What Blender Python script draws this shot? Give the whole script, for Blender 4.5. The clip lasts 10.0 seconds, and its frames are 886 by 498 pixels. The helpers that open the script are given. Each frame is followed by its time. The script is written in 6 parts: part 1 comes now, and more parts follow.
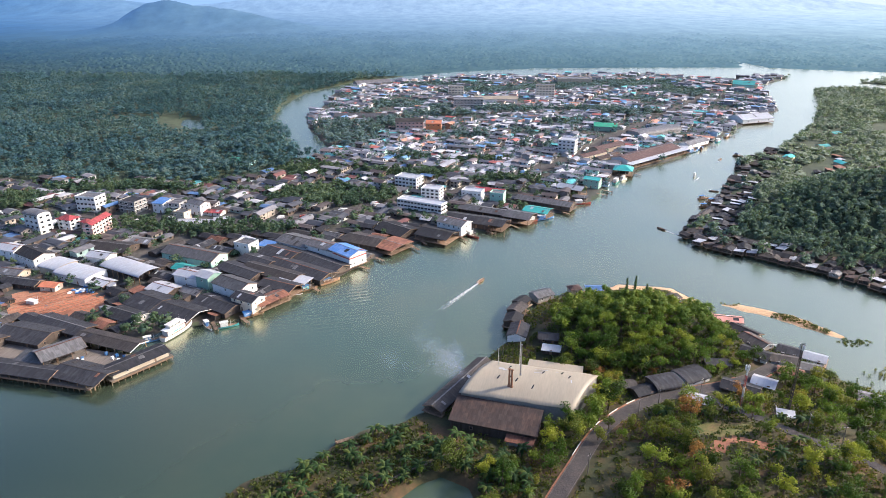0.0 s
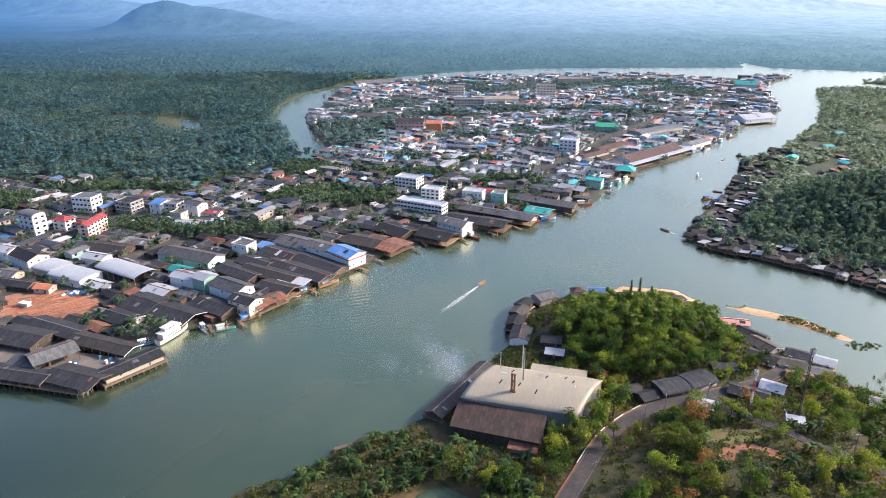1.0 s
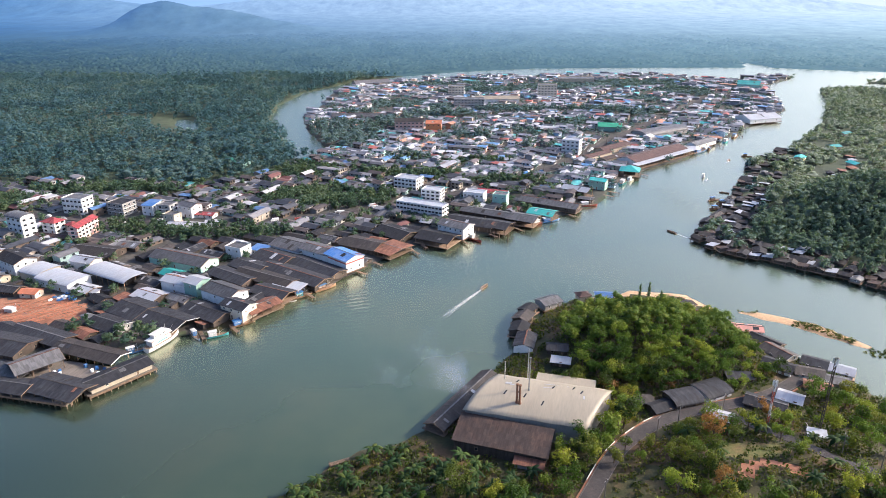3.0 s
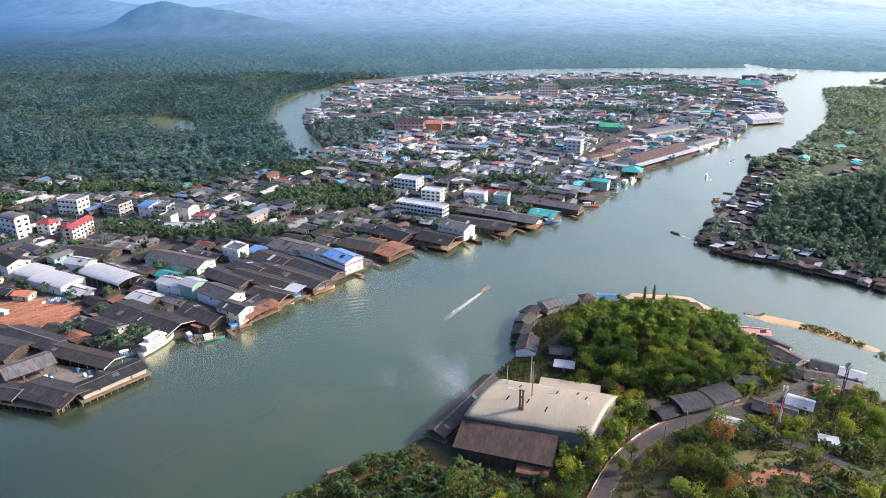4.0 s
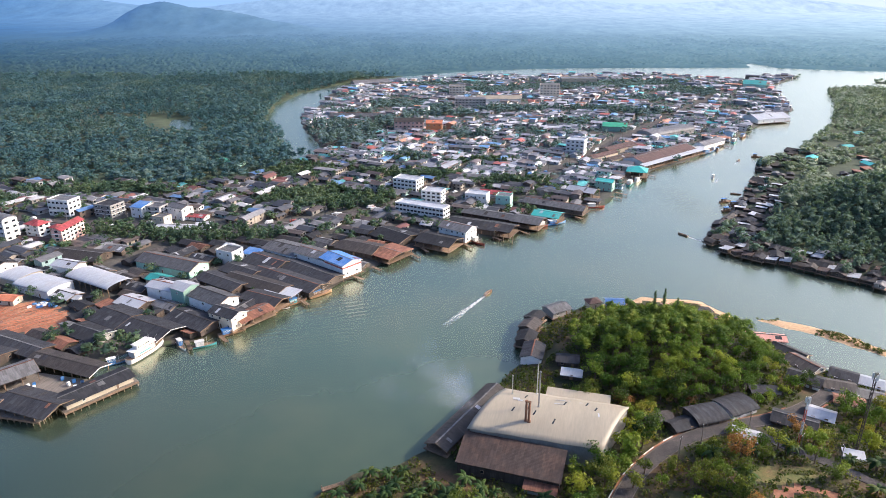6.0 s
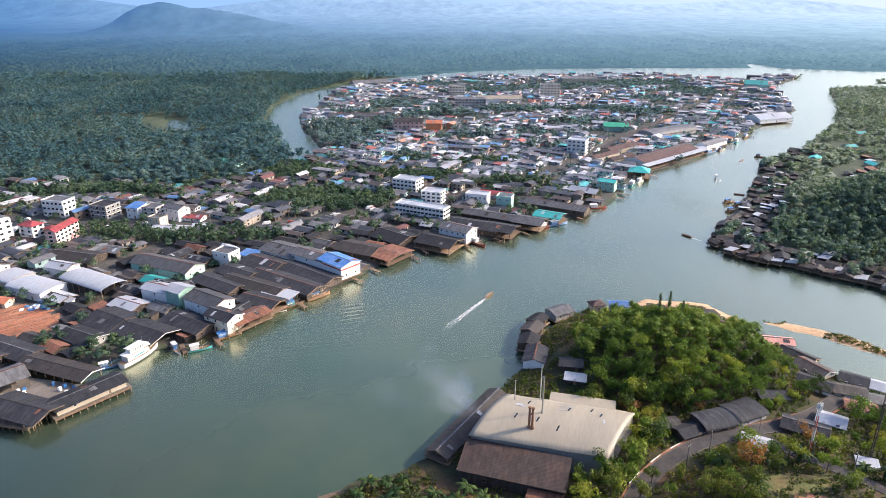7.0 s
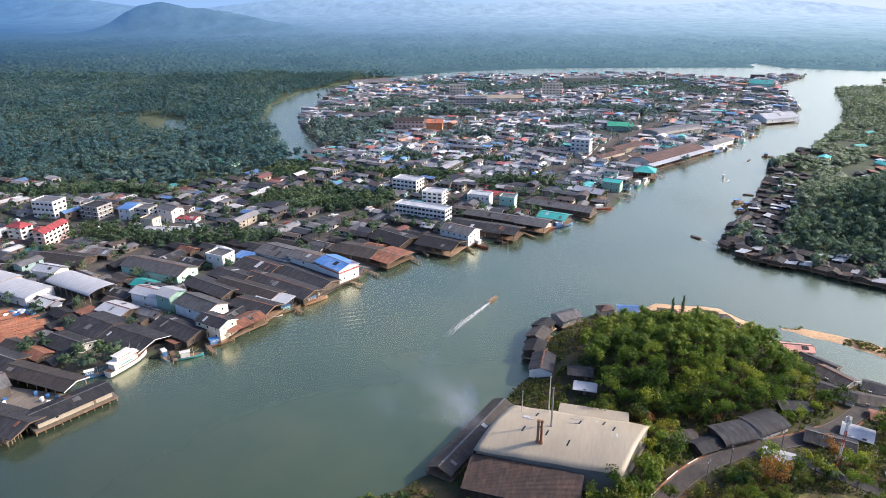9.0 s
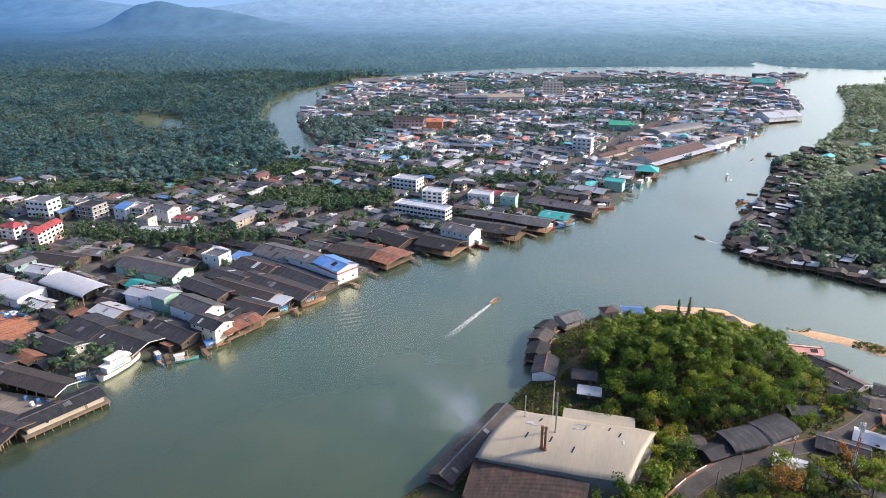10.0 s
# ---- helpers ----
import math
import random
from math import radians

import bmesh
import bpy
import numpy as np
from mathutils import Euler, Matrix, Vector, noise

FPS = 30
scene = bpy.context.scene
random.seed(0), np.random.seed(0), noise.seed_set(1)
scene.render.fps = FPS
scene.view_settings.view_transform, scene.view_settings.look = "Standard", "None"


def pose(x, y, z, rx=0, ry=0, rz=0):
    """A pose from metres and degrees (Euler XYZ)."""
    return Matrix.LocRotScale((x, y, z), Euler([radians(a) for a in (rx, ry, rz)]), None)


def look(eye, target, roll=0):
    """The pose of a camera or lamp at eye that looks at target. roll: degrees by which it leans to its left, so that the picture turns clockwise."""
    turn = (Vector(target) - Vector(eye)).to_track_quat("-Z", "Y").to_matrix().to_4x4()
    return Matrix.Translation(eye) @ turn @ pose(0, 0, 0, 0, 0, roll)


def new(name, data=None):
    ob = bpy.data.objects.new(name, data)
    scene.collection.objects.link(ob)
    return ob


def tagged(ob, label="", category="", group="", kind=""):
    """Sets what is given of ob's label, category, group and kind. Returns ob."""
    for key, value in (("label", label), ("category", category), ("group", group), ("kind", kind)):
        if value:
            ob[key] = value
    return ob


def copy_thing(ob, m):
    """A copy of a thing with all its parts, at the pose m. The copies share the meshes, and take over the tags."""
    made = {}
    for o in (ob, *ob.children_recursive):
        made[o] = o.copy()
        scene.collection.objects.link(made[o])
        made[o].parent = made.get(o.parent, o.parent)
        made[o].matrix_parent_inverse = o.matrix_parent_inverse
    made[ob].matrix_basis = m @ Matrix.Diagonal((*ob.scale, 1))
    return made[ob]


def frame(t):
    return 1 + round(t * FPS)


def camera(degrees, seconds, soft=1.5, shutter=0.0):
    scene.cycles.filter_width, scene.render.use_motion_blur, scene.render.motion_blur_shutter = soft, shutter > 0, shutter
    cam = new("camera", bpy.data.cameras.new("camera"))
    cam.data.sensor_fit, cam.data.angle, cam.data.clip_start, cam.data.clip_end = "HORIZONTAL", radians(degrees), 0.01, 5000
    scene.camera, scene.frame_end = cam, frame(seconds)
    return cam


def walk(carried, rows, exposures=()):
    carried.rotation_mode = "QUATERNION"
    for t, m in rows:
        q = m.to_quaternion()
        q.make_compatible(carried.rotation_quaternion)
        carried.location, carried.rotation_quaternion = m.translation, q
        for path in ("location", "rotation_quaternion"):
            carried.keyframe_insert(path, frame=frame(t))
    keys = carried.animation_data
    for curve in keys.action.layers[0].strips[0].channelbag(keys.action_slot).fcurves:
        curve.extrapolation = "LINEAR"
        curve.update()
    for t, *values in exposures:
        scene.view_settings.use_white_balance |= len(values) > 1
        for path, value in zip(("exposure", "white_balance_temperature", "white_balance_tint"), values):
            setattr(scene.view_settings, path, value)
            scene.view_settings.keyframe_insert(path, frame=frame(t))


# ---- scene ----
cam = camera(67.2, 10.0, soft=0.9)
PATH = [
    (0, (-0.088, -0.177, 151.75), (-0.089, 1.681, 151.009), -0.2),
    (0.5, (-0.223, 2.676, 150.724), (-0.224, 4.534, 149.985), -0.2),
    (1, (-0.418, 5.52, 149.833), (-0.419, 7.379, 149.094), -0.2),
    (1.5, (-0.608, 8.453, 148.814), (-0.608, 10.312, 148.076), -0.2),
    (2, (-0.76, 11.269, 147.981), (-0.76, 13.129, 147.244), -0.2),
    (2.5, (-0.999, 14.15, 147.16), (-0.998, 16.009, 146.424), -0.2),
    (4, (-1.465, 22.731, 144.335), (-1.464, 24.592, 143.602), -0.2),
    (4.5, (-1.676, 25.589, 143.267), (-1.674, 27.45, 142.536), -0.2),
    (5, (-1.921, 28.509, 142.304), (-1.918, 30.371, 141.574), -0.2),
    (5.5, (-1.957, 31.308, 141.404), (-1.956, 33.17, 140.674), -0.2),
    (7, (-2.454, 39.778, 138.518), (-2.451, 41.641, 137.791), -0.2),
    (7.5, (-2.584, 42.687, 137.487), (-2.581, 44.551, 136.761), -0.2),
    (8, (-2.872, 45.658, 136.577), (-2.869, 47.521, 135.852), -0.2),
    (8.5, (-3.157, 48.496, 135.606), (-3.154, 50.359, 134.881), -0.1),
    (9, (-3.318, 51.405, 134.614), (-3.315, 53.269, 133.89), -0.2),
    (9.5, (-3.385, 54.233, 133.593), (-3.382, 56.098, 132.869), -0.2),
    (10, (-3.621, 57.049, 132.754), (-3.617, 58.913, 132.029), -0.2),
]
walk(cam, [(t, look(eye, aim, roll)) for t, eye, aim, roll in PATH], exposures=[(0.0, 0.75, 5220, 14), (7.5, 0.7, 5220, 14), (8.4, 0.61, 5220, 14), (10.0, 0.59, 5220, 14)])

# ---- world, sun, exposure ----
SUN_EL, SUN_AZ = radians(30), radians(80)      # azimuth clockwise from +y
world = bpy.data.worlds.new("world")
scene.world = world
world.use_nodes = True
wn = world.node_tree.nodes
sky = wn.new("ShaderNodeTexSky")
sky.sky_type, sky.sun_disc = "NISHITA", False
sky.sun_elevation, sky.sun_rotation = SUN_EL, SUN_AZ
sky.dust_density, sky.air_density, sky.ozone_density = 7.0, 0.95, 1.8
world.node_tree.links.new(sky.outputs[0], wn["Background"].inputs[0])
wn["Background"].inputs[1].default_value = 0.15
sun = new("sun", bpy.data.lights.new("sun", "SUN"))
sun.data.energy, sun.data.angle, sun.data.color = 4.3, radians(0.6), (1.0, 0.72, 0.4)
sun.matrix_world = look((math.sin(SUN_AZ) * math.cos(SUN_EL) * 900, math.cos(SUN_AZ) * math.cos(SUN_EL) * 900, math.sin(SUN_EL) * 900), (0, 0, 0))


# ---- materials ----
def nodes_of(name):
    m = bpy.data.materials.new(name)
    m.use_nodes = True
    return m, m.node_tree.nodes, m.node_tree.links, m.node_tree.nodes["Principled BSDF"]


def ramp(ns, stops, mode="LINEAR"):
    r = ns.new("ShaderNodeValToRGB")
    r.color_ramp.interpolation = mode
    while len(r.color_ramp.elements) < len(stops):
        r.color_ramp.elements.new(0.5)
    for e, (p, c) in zip(r.color_ramp.elements, stops):
        e.position, e.color = p, (*c, 1)
    return r


def noise_node(ns, ls, scale, detail=4, vec=None, rough=0.6):
    n = ns.new("ShaderNodeTexNoise")
    n.inputs["Scale"].default_value, n.inputs["Detail"].default_value, n.inputs["Roughness"].default_value = scale, detail, rough
    if vec:
        ls.new(vec, n.inputs["Vector"])
    return n


def mixc(ns, ls, a, b, fac, mode="MIX"):
    m = ns.new("ShaderNodeMix")
    m.data_type, m.blend_type = "RGBA", mode
    for sock, val in ((m.inputs[0], fac), (m.inputs[6], a), (m.inputs[7], b)):
        if isinstance(val, (int, float)):
            sock.default_value = val
        elif isinstance(val, tuple):
            sock.default_value = (*val, 1)
        else:
            ls.new(val, sock)
    return m.outputs[2]


def bump(ns, ls, height, strength, dist, bsdf):
    b = ns.new("ShaderNodeBump")
    b.inputs["Strength"].default_value, b.inputs["Distance"].default_value = strength, dist
    ls.new(height, b.inputs["Height"])
    ls.new(b.outputs[0], bsdf.inputs["Normal"])


def surface(name, col, dirt=(0.1, 0.08, 0.06), amount=0.4, scale=0.25, rough=0.7, metal=0.0, ribs=0.0, vary=0.35, spec=0.4):
    """A weathered surface: blotches, fine grain, streaks down the slope and a spread of tone between objects."""
    m, ns, ls, b = nodes_of(name)
    tc = ns.new("ShaderNodeTexCoord").outputs["Object"]
    info = ns.new("ShaderNodeObjectInfo")
    shift = ns.new("ShaderNodeVectorMath")
    shift.operation = "MULTIPLY_ADD"
    ls.new(info.outputs["Random"], shift.inputs[0])
    shift.inputs[1].default_value = (90, 60, 30)
    ls.new(tc, shift.inputs[2])
    big = noise_node(ns, ls, scale, 5, shift.outputs[0], 0.65)
    stretch = ns.new("ShaderNodeMapping")
    stretch.inputs["Scale"].default_value = (1.0, 0.12, 0.3)
    ls.new(shift.outputs[0], stretch.inputs[0])
    fine = noise_node(ns, ls, 1.6, 3, stretch.outputs[0], 0.7)
    cut = ramp(ns, [(0.45, (0, 0, 0)), (0.7, (1, 1, 1))])
    ls.new(big.outputs[0], cut.inputs[0])
    amt = ns.new("ShaderNodeMath")
    amt.operation = "MULTIPLY"
    ls.new(cut.outputs[0], amt.inputs[0])
    amt.inputs[1].default_value = amount
    c1 = mixc(ns, ls, col, dirt, amt.outputs[0])
    grey = ramp(ns, [(0.25, (0.6, 0.6, 0.6)), (0.75, (1.25, 1.22, 1.18))])
    ls.new(fine.outputs[0], grey.inputs[0])
    c2 = mixc(ns, ls, c1, grey.outputs[0], 0.35 if max(col) > 0.25 else 1.0, "MULTIPLY")
    tone = ramp(ns, [(0.0, (1 - vary,) * 3), (1.0, (1 + vary * 0.7,) * 3)])
    ls.new(info.outputs["Random"], tone.inputs[0])
    c3 = mixc(ns, ls, c2, tone.outputs[0], 1.0, "MULTIPLY")
    ls.new(c3, b.inputs["Base Color"])
    b.inputs["Roughness"].default_value, b.inputs["Metallic"].default_value = rough, metal
    b.inputs["Specular IOR Level"].default_value = spec
    if ribs:
        sheet = ns.new("ShaderNodeTexBrick")
        sheet.offset, sheet.squash = 0.37, 1.0
        for k, val in (("Scale", 1.0), ("Mortar Size", 0.0), ("Brick Width", 0.95), ("Row Height", 2.4), ("Bias", 0.0)):
            sheet.inputs[k].default_value = val
        sheet.inputs["Color1"].default_value, sheet.inputs["Color2"].default_value = (0.72, 0.7, 0.68, 1), (1.3, 1.3, 1.32, 1)
        ls.new(shift.outputs[0], sheet.inputs["Vector"])
        ls.new(mixc(ns, ls, c3, sheet.outputs[0], (0.06 if "cream" in name else 0.22) if max(col) > 0.25 else 0.8, "MULTIPLY"), b.inputs["Base Color"])
        w = ns.new("ShaderNodeTexWave")
        w.inputs["Scale"].default_value = ribs
        ls.new(tc, w.inputs[0])
        bump(ns, ls, w.outputs[0], 0.5, 0.05, b)
    else:
        bump(ns, ls, fine.outputs[0], 0.3, 0.05, b)
    return m


ROOF = {
    "dark": (surface("dark_sheet_roof", (0.029, 0.031, 0.038), (0.052, 0.052, 0.056), 0.6, 0.2, 0.8, 0, 1.2, spec=0.25), "dark weathered sheet"),
    "brown": (surface("brown_sheet_roof", (0.042, 0.037, 0.035), (0.08, 0.067, 0.058), 0.6, 0.2, 0.75, 0, 1.2), "brown weathered sheet"),
    "rust": (surface("rust_roof", (0.2, 0.09, 0.055), (0.09, 0.05, 0.04), 0.7, 0.25, 0.8, 0, 1.2), "rusty sheet-metal"),
    "zinc": (surface("zinc_roof", (0.14, 0.14, 0.142), (0.1, 0.088, 0.078), 0.5, 0.2, 0.5, 0.25, 1.2), "grey corrugated"),
    "white": (surface("white_roof", (0.36, 0.38, 0.42), (0.4, 0.37, 0.33), 0.4, 0.15, 0.45, 0, 1.2, 0.12), "white sheet-metal"),
    "blue": (surface("blue_roof", (0.07, 0.17, 0.42), (0.3, 0.36, 0.45), 0.4, 0.2, 0.5, 0, 1.2), "blue sheet-metal"),
    "teal": (surface("teal_roof", (0.05, 0.36, 0.34), (0.2, 0.35, 0.33), 0.4, 0.2, 0.5, 0, 1.2), "teal sheet-metal"),
    "green": (surface("green_roof", (0.04, 0.26, 0.15), (0.1, 0.2, 0.14), 0.4, 0.2, 0.5, 0, 1.2), "green sheet-metal"),
    "red": (surface("red_roof", (0.25, 0.045, 0.05), (0.2, 0.08, 0.07), 0.4, 0.2, 0.6, 0, 1.2), "red sheet-metal"),
    "tile": (surface("tile_roof", (0.42, 0.15, 0.075), (0.2, 0.1, 0.07), 0.5, 0.3, 0.75, 0, 2.0), "orange tiled"),
    "salmon": (surface("salmon_roof", (0.5, 0.24, 0.19), (0.36, 0.2, 0.16), 0.4, 0.2, 0.6, 0, 1.2), "faded salmon-pink sheet-metal"),
    "redbrown": (surface("redbrown_roof", (0.05, 0.036, 0.032), (0.095, 0.055, 0.04), 0.7, 0.2, 0.8, 0, 1.2), "red-brown weathered sheet"),
    "maroon": (surface("maroon_roof", (0.075, 0.04, 0.035), (0.09, 0.062, 0.054), 0.5, 0.15, 0.7, 0, 1.2), "maroon sheet-metal"),
    "cream": (surface("cream_roof", (0.3, 0.265, 0.2), (0.25, 0.21, 0.155), 0.3, 0.06, 0.55, 0, 0.0, 0.015), "cream-painted sheet-metal"),
}
WALL = {
    "white": (surface("white_wall", (0.76, 0.76, 0.75), (0.5, 0.47, 0.43), 0.4, 0.3, 0.8, vary=0.12), "white-rendered"),
    "cream": (surface("cream_wall", (0.6, 0.52, 0.4), (0.4, 0.32, 0.24), 0.4, 0.3, 0.8), "cream-rendered"),
    "grey": (surface("grey_wall", (0.36, 0.35, 0.33), (0.2, 0.18, 0.16), 0.5, 0.3, 0.85), "bare concrete"),
    # weathered timber, darkened further with the shade under the eaves
    "wood": (surface("shade_darkened_wood_wall", (0.075, 0.06, 0.05), (0.06, 0.048, 0.042), 0.6, 0.3, 0.85, 0, 3.0), "weathered timber"),
    "mint": (surface("mint_wall", (0.4, 0.62, 0.52), (0.35, 0.4, 0.35), 0.4, 0.3, 0.8), "mint-green"),
    "blue": (surface("blue_wall", (0.34, 0.5, 0.64), (0.3, 0.35, 0.4), 0.4, 0.3, 0.8), "pale blue"),
    "pink": (surface("pink_wall", (0.72, 0.46, 0.39), (0.5, 0.36, 0.3), 0.3, 0.3, 0.8), "pink-rendered"),
    "red": (surface("red_wall", (0.36, 0.1, 0.08), (0.2, 0.1, 0.08), 0.4, 0.3, 0.8), "brick-red"),
    "orange": (surface("orange_wall", (0.62, 0.3, 0.13), (0.4, 0.25, 0.15), 0.3, 0.3, 0.8), "orange-painted"),
}
TIMBER = surface("pile_timber", (0.24, 0.165, 0.11), (0.07, 0.06, 0.05), 0.6, 0.5, 0.9)
CONCRETE = surface("deck_concrete", (0.17, 0.15, 0.13), (0.09, 0.075, 0.06), 0.6, 0.15, 0.9)
TRIM = surface("pale_trim", (0.72, 0.71, 0.68), (0.45, 0.42, 0.4), 0.3, 0.5, 0.6)
STEEL = surface("galvanised_steel", (0.5, 0.5, 0.5), (0.3, 0.22, 0.16), 0.5, 0.6, 0.45, 0.7)
RUSTY = surface("rusty_steel", (0.3, 0.15, 0.08), (0.12, 0.07, 0.05), 0.6, 0.6, 0.8)
DARK_STEEL = surface("dark_steel", (0.07, 0.06, 0.055), (0.12, 0.07, 0.05), 0.5, 0.6, 0.6)
MAST_RED = surface("mast_red", (0.42, 0.08, 0.05), (0.25, 0.1, 0.08), 0.3, 0.5, 0.6)
MAST_WHITE = surface("mast_white", (0.7, 0.68, 0.64), (0.4, 0.36, 0.3), 0.3, 0.5, 0.6)
HULL = {
    "white": surface("hull_white", (0.78, 0.77, 0.74), (0.45, 0.38, 0.3), 0.3, 0.4, 0.35),
    "blue": surface("hull_blue", (0.06, 0.18, 0.42), (0.2, 0.2, 0.22), 0.4, 0.4, 0.4),
    "red": surface("hull_red", (0.42, 0.09, 0.06), (0.2, 0.1, 0.08), 0.4, 0.4, 0.4),
    "wood": surface("hull_wood", (0.26, 0.15, 0.08), (0.12, 0.08, 0.05), 0.4, 0.4, 0.6),
    "teal": surface("hull_teal", (0.08, 0.36, 0.38), (0.2, 0.25, 0.25), 0.4, 0.4, 0.4),
}


def glass():
    m, ns, ls, b = nodes_of("window_glass")
    b.inputs["Base Color"].default_value = (0.02, 0.026, 0.032, 1)
    b.inputs["Roughness"].default_value, b.inputs["Specular IOR Level"].default_value = 0.08, 0.6
    return m


GLASS = glass()


def spread(name, stops, rough=0.75, island=True):
    """One surface of many tones: each separate piece takes one colour of the list."""
    m, ns, ls, b = nodes_of(name)
    geo = ns.new("ShaderNodeNewGeometry")
    r = ramp(ns, stops, "CONSTANT")
    ls.new(geo.outputs["Random Per Island"], r.inputs[0])
    n = noise_node(ns, ls, 0.35, 5, geo.outputs["Position"], 0.7)
    grey = ramp(ns, [(0.3, (0.6, 0.6, 0.6)), (0.75, (1.3, 1.26, 1.2))])
    ls.new(n.outputs[0], grey.inputs[0])
    ls.new(mixc(ns, ls, r.outputs[0], grey.outputs[0], 1.0, "MULTIPLY"), b.inputs["Base Color"])
    b.inputs["Roughness"].default_value = rough
    return m


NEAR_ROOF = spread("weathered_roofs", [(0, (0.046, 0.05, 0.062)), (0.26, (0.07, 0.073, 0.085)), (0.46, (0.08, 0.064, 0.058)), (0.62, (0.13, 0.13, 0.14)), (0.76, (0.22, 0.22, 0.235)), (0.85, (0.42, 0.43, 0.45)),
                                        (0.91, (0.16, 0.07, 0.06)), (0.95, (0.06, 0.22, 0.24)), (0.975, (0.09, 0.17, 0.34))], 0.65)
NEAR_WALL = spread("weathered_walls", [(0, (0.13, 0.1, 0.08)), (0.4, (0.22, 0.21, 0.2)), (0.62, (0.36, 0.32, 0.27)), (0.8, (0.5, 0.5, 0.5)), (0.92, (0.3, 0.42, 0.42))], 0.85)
# far roofs and walls: assorted colours, made paler and bluer to imitate haze
HAZED_FAR_ROOF = spread("assorted_roofs", [(0, (0.102, 0.109, 0.132)), (0.24, (0.154, 0.160, 0.185)), (0.38, (0.154, 0.128, 0.125)), (0.5, (0.256, 0.269, 0.310)), (0.66, (0.384, 0.397, 0.436)),
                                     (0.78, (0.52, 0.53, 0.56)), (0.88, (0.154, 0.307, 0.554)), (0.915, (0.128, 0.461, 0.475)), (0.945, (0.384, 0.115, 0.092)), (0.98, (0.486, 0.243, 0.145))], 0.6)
HAZED_FAR_WALL = spread("hazed_assorted_walls", [(0, (0.54, 0.54, 0.56)), (0.3, (0.563, 0.499, 0.422)), (0.45, (0.320, 0.320, 0.343)), (0.68, (0.218, 0.179, 0.158)), (0.85, (0.512, 0.768, 0.686)),
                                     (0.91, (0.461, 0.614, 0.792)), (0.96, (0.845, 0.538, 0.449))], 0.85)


def foliage(name, dark, mid, light, scale=0.12, sheen=0.0, by_island=True, dry=0.0, tint=(0.45, 0.62, 0.8), through_light=True):
    m, ns, ls, b = nodes_of(name)
    geo = ns.new("ShaderNodeNewGeometry")
    info = ns.new("ShaderNodeObjectInfo")
    add = ns.new("ShaderNodeMath")
    add.operation = "ADD"
    n = noise_node(ns, ls, scale, 4, geo.outputs["Position"], 0.6)
    ls.new(n.outputs[0], add.inputs[0])
    k = ns.new("ShaderNodeMath")
    k.operation = "MULTIPLY_ADD"
    ls.new(geo.outputs["Random Per Island"] if by_island else info.outputs["Random"], k.inputs[0])
    k.inputs[1].default_value, k.inputs[2].default_value = (0.36, -0.18) if by_island else (0.45, -0.22)
    ls.new(k.outputs[0], add.inputs[1])
    stops = [(0.25, dark), (0.5, mid), (0.75, light)]
    if dry:
        stops.append((0.93, (0.22, 0.13, 0.05)))
    r = ramp(ns, stops)
    ls.new(add.outputs[0], r.inputs[0])
    c = r.outputs[0]
    if not by_island:
        t = ramp(ns, [(0, (0.65, 0.75, 0.7)), (0.5, (1, 1, 1)), (0.85, (1.15, 1.12, 0.9)), (1, (1.32, 1.14, 0.75))])
        ls.new(info.outputs["Random"], t.inputs[0])
        c = mixc(ns, ls, c, t.outputs[0], 1.0, "MULTIPLY")
    ls.new(c, b.inputs["Base Color"])
    b.inputs["Roughness"].default_value, b.inputs["Specular IOR Level"].default_value = 0.6, 0.15
    # tinted sheen imitates haze over the farther woods
    b.inputs["Sheen Weight"].default_value = sheen
    b.inputs["Sheen Roughness"].default_value = 0.6
    b.inputs["Sheen Tint"].default_value = (*tint, 1)
    if not through_light:
        return m
    tr = ns.new("ShaderNodeBsdfTranslucent")
    ls.new(mixc(ns, ls, c, (1.5, 1.6, 0.7), 1.0, "MULTIPLY"), tr.inputs[0])
    mx = ns.new("ShaderNodeMixShader")
    mx.inputs[0].default_value = 0.35
    ls.new(b.outputs[0], mx.inputs[1])
    ls.new(tr.outputs[0], mx.inputs[2])
    ls.new(mx.outputs[0], ns["Material Output"].inputs[0])
    return m


LEAF = foliage("tree_leaves", (0.044, 0.08, 0.012), (0.094, 0.145, 0.02), (0.18, 0.215, 0.034), 0.15, 0, False)
GROVE = foliage("grove_leaves", (0.046, 0.082, 0.012), (0.1, 0.15, 0.02), (0.19, 0.22, 0.034), 0.07)
CONIFER = foliage("conifer_leaves", (0.06, 0.09, 0.045), (0.085, 0.12, 0.055), (0.12, 0.15, 0.07), 0.3)
PALM = foliage("palm_leaves", (0.018, 0.038, 0.012), (0.034, 0.066, 0.018), (0.07, 0.1, 0.03), 0.5, 0, False)
SHRUB = foliage("shrub_leaves", (0.028, 0.048, 0.01), (0.062, 0.084, 0.018), (0.145, 0.128, 0.034), 0.08, 0, True, 0.5)
# the bluish cast of the mangrove leaves stands in for haze
HAZED_MANGROVE = foliage("hazed_mangrove_leaves", (0.03, 0.068, 0.078), (0.054, 0.104, 0.108), (0.108, 0.146, 0.112), 0.012, 0.14, tint=(0.25, 0.5, 0.9))
TOWNWOOD = foliage("town_wood_leaves", (0.036, 0.068, 0.044), (0.064, 0.104, 0.058), (0.115, 0.146, 0.068), 0.04, 0.1)
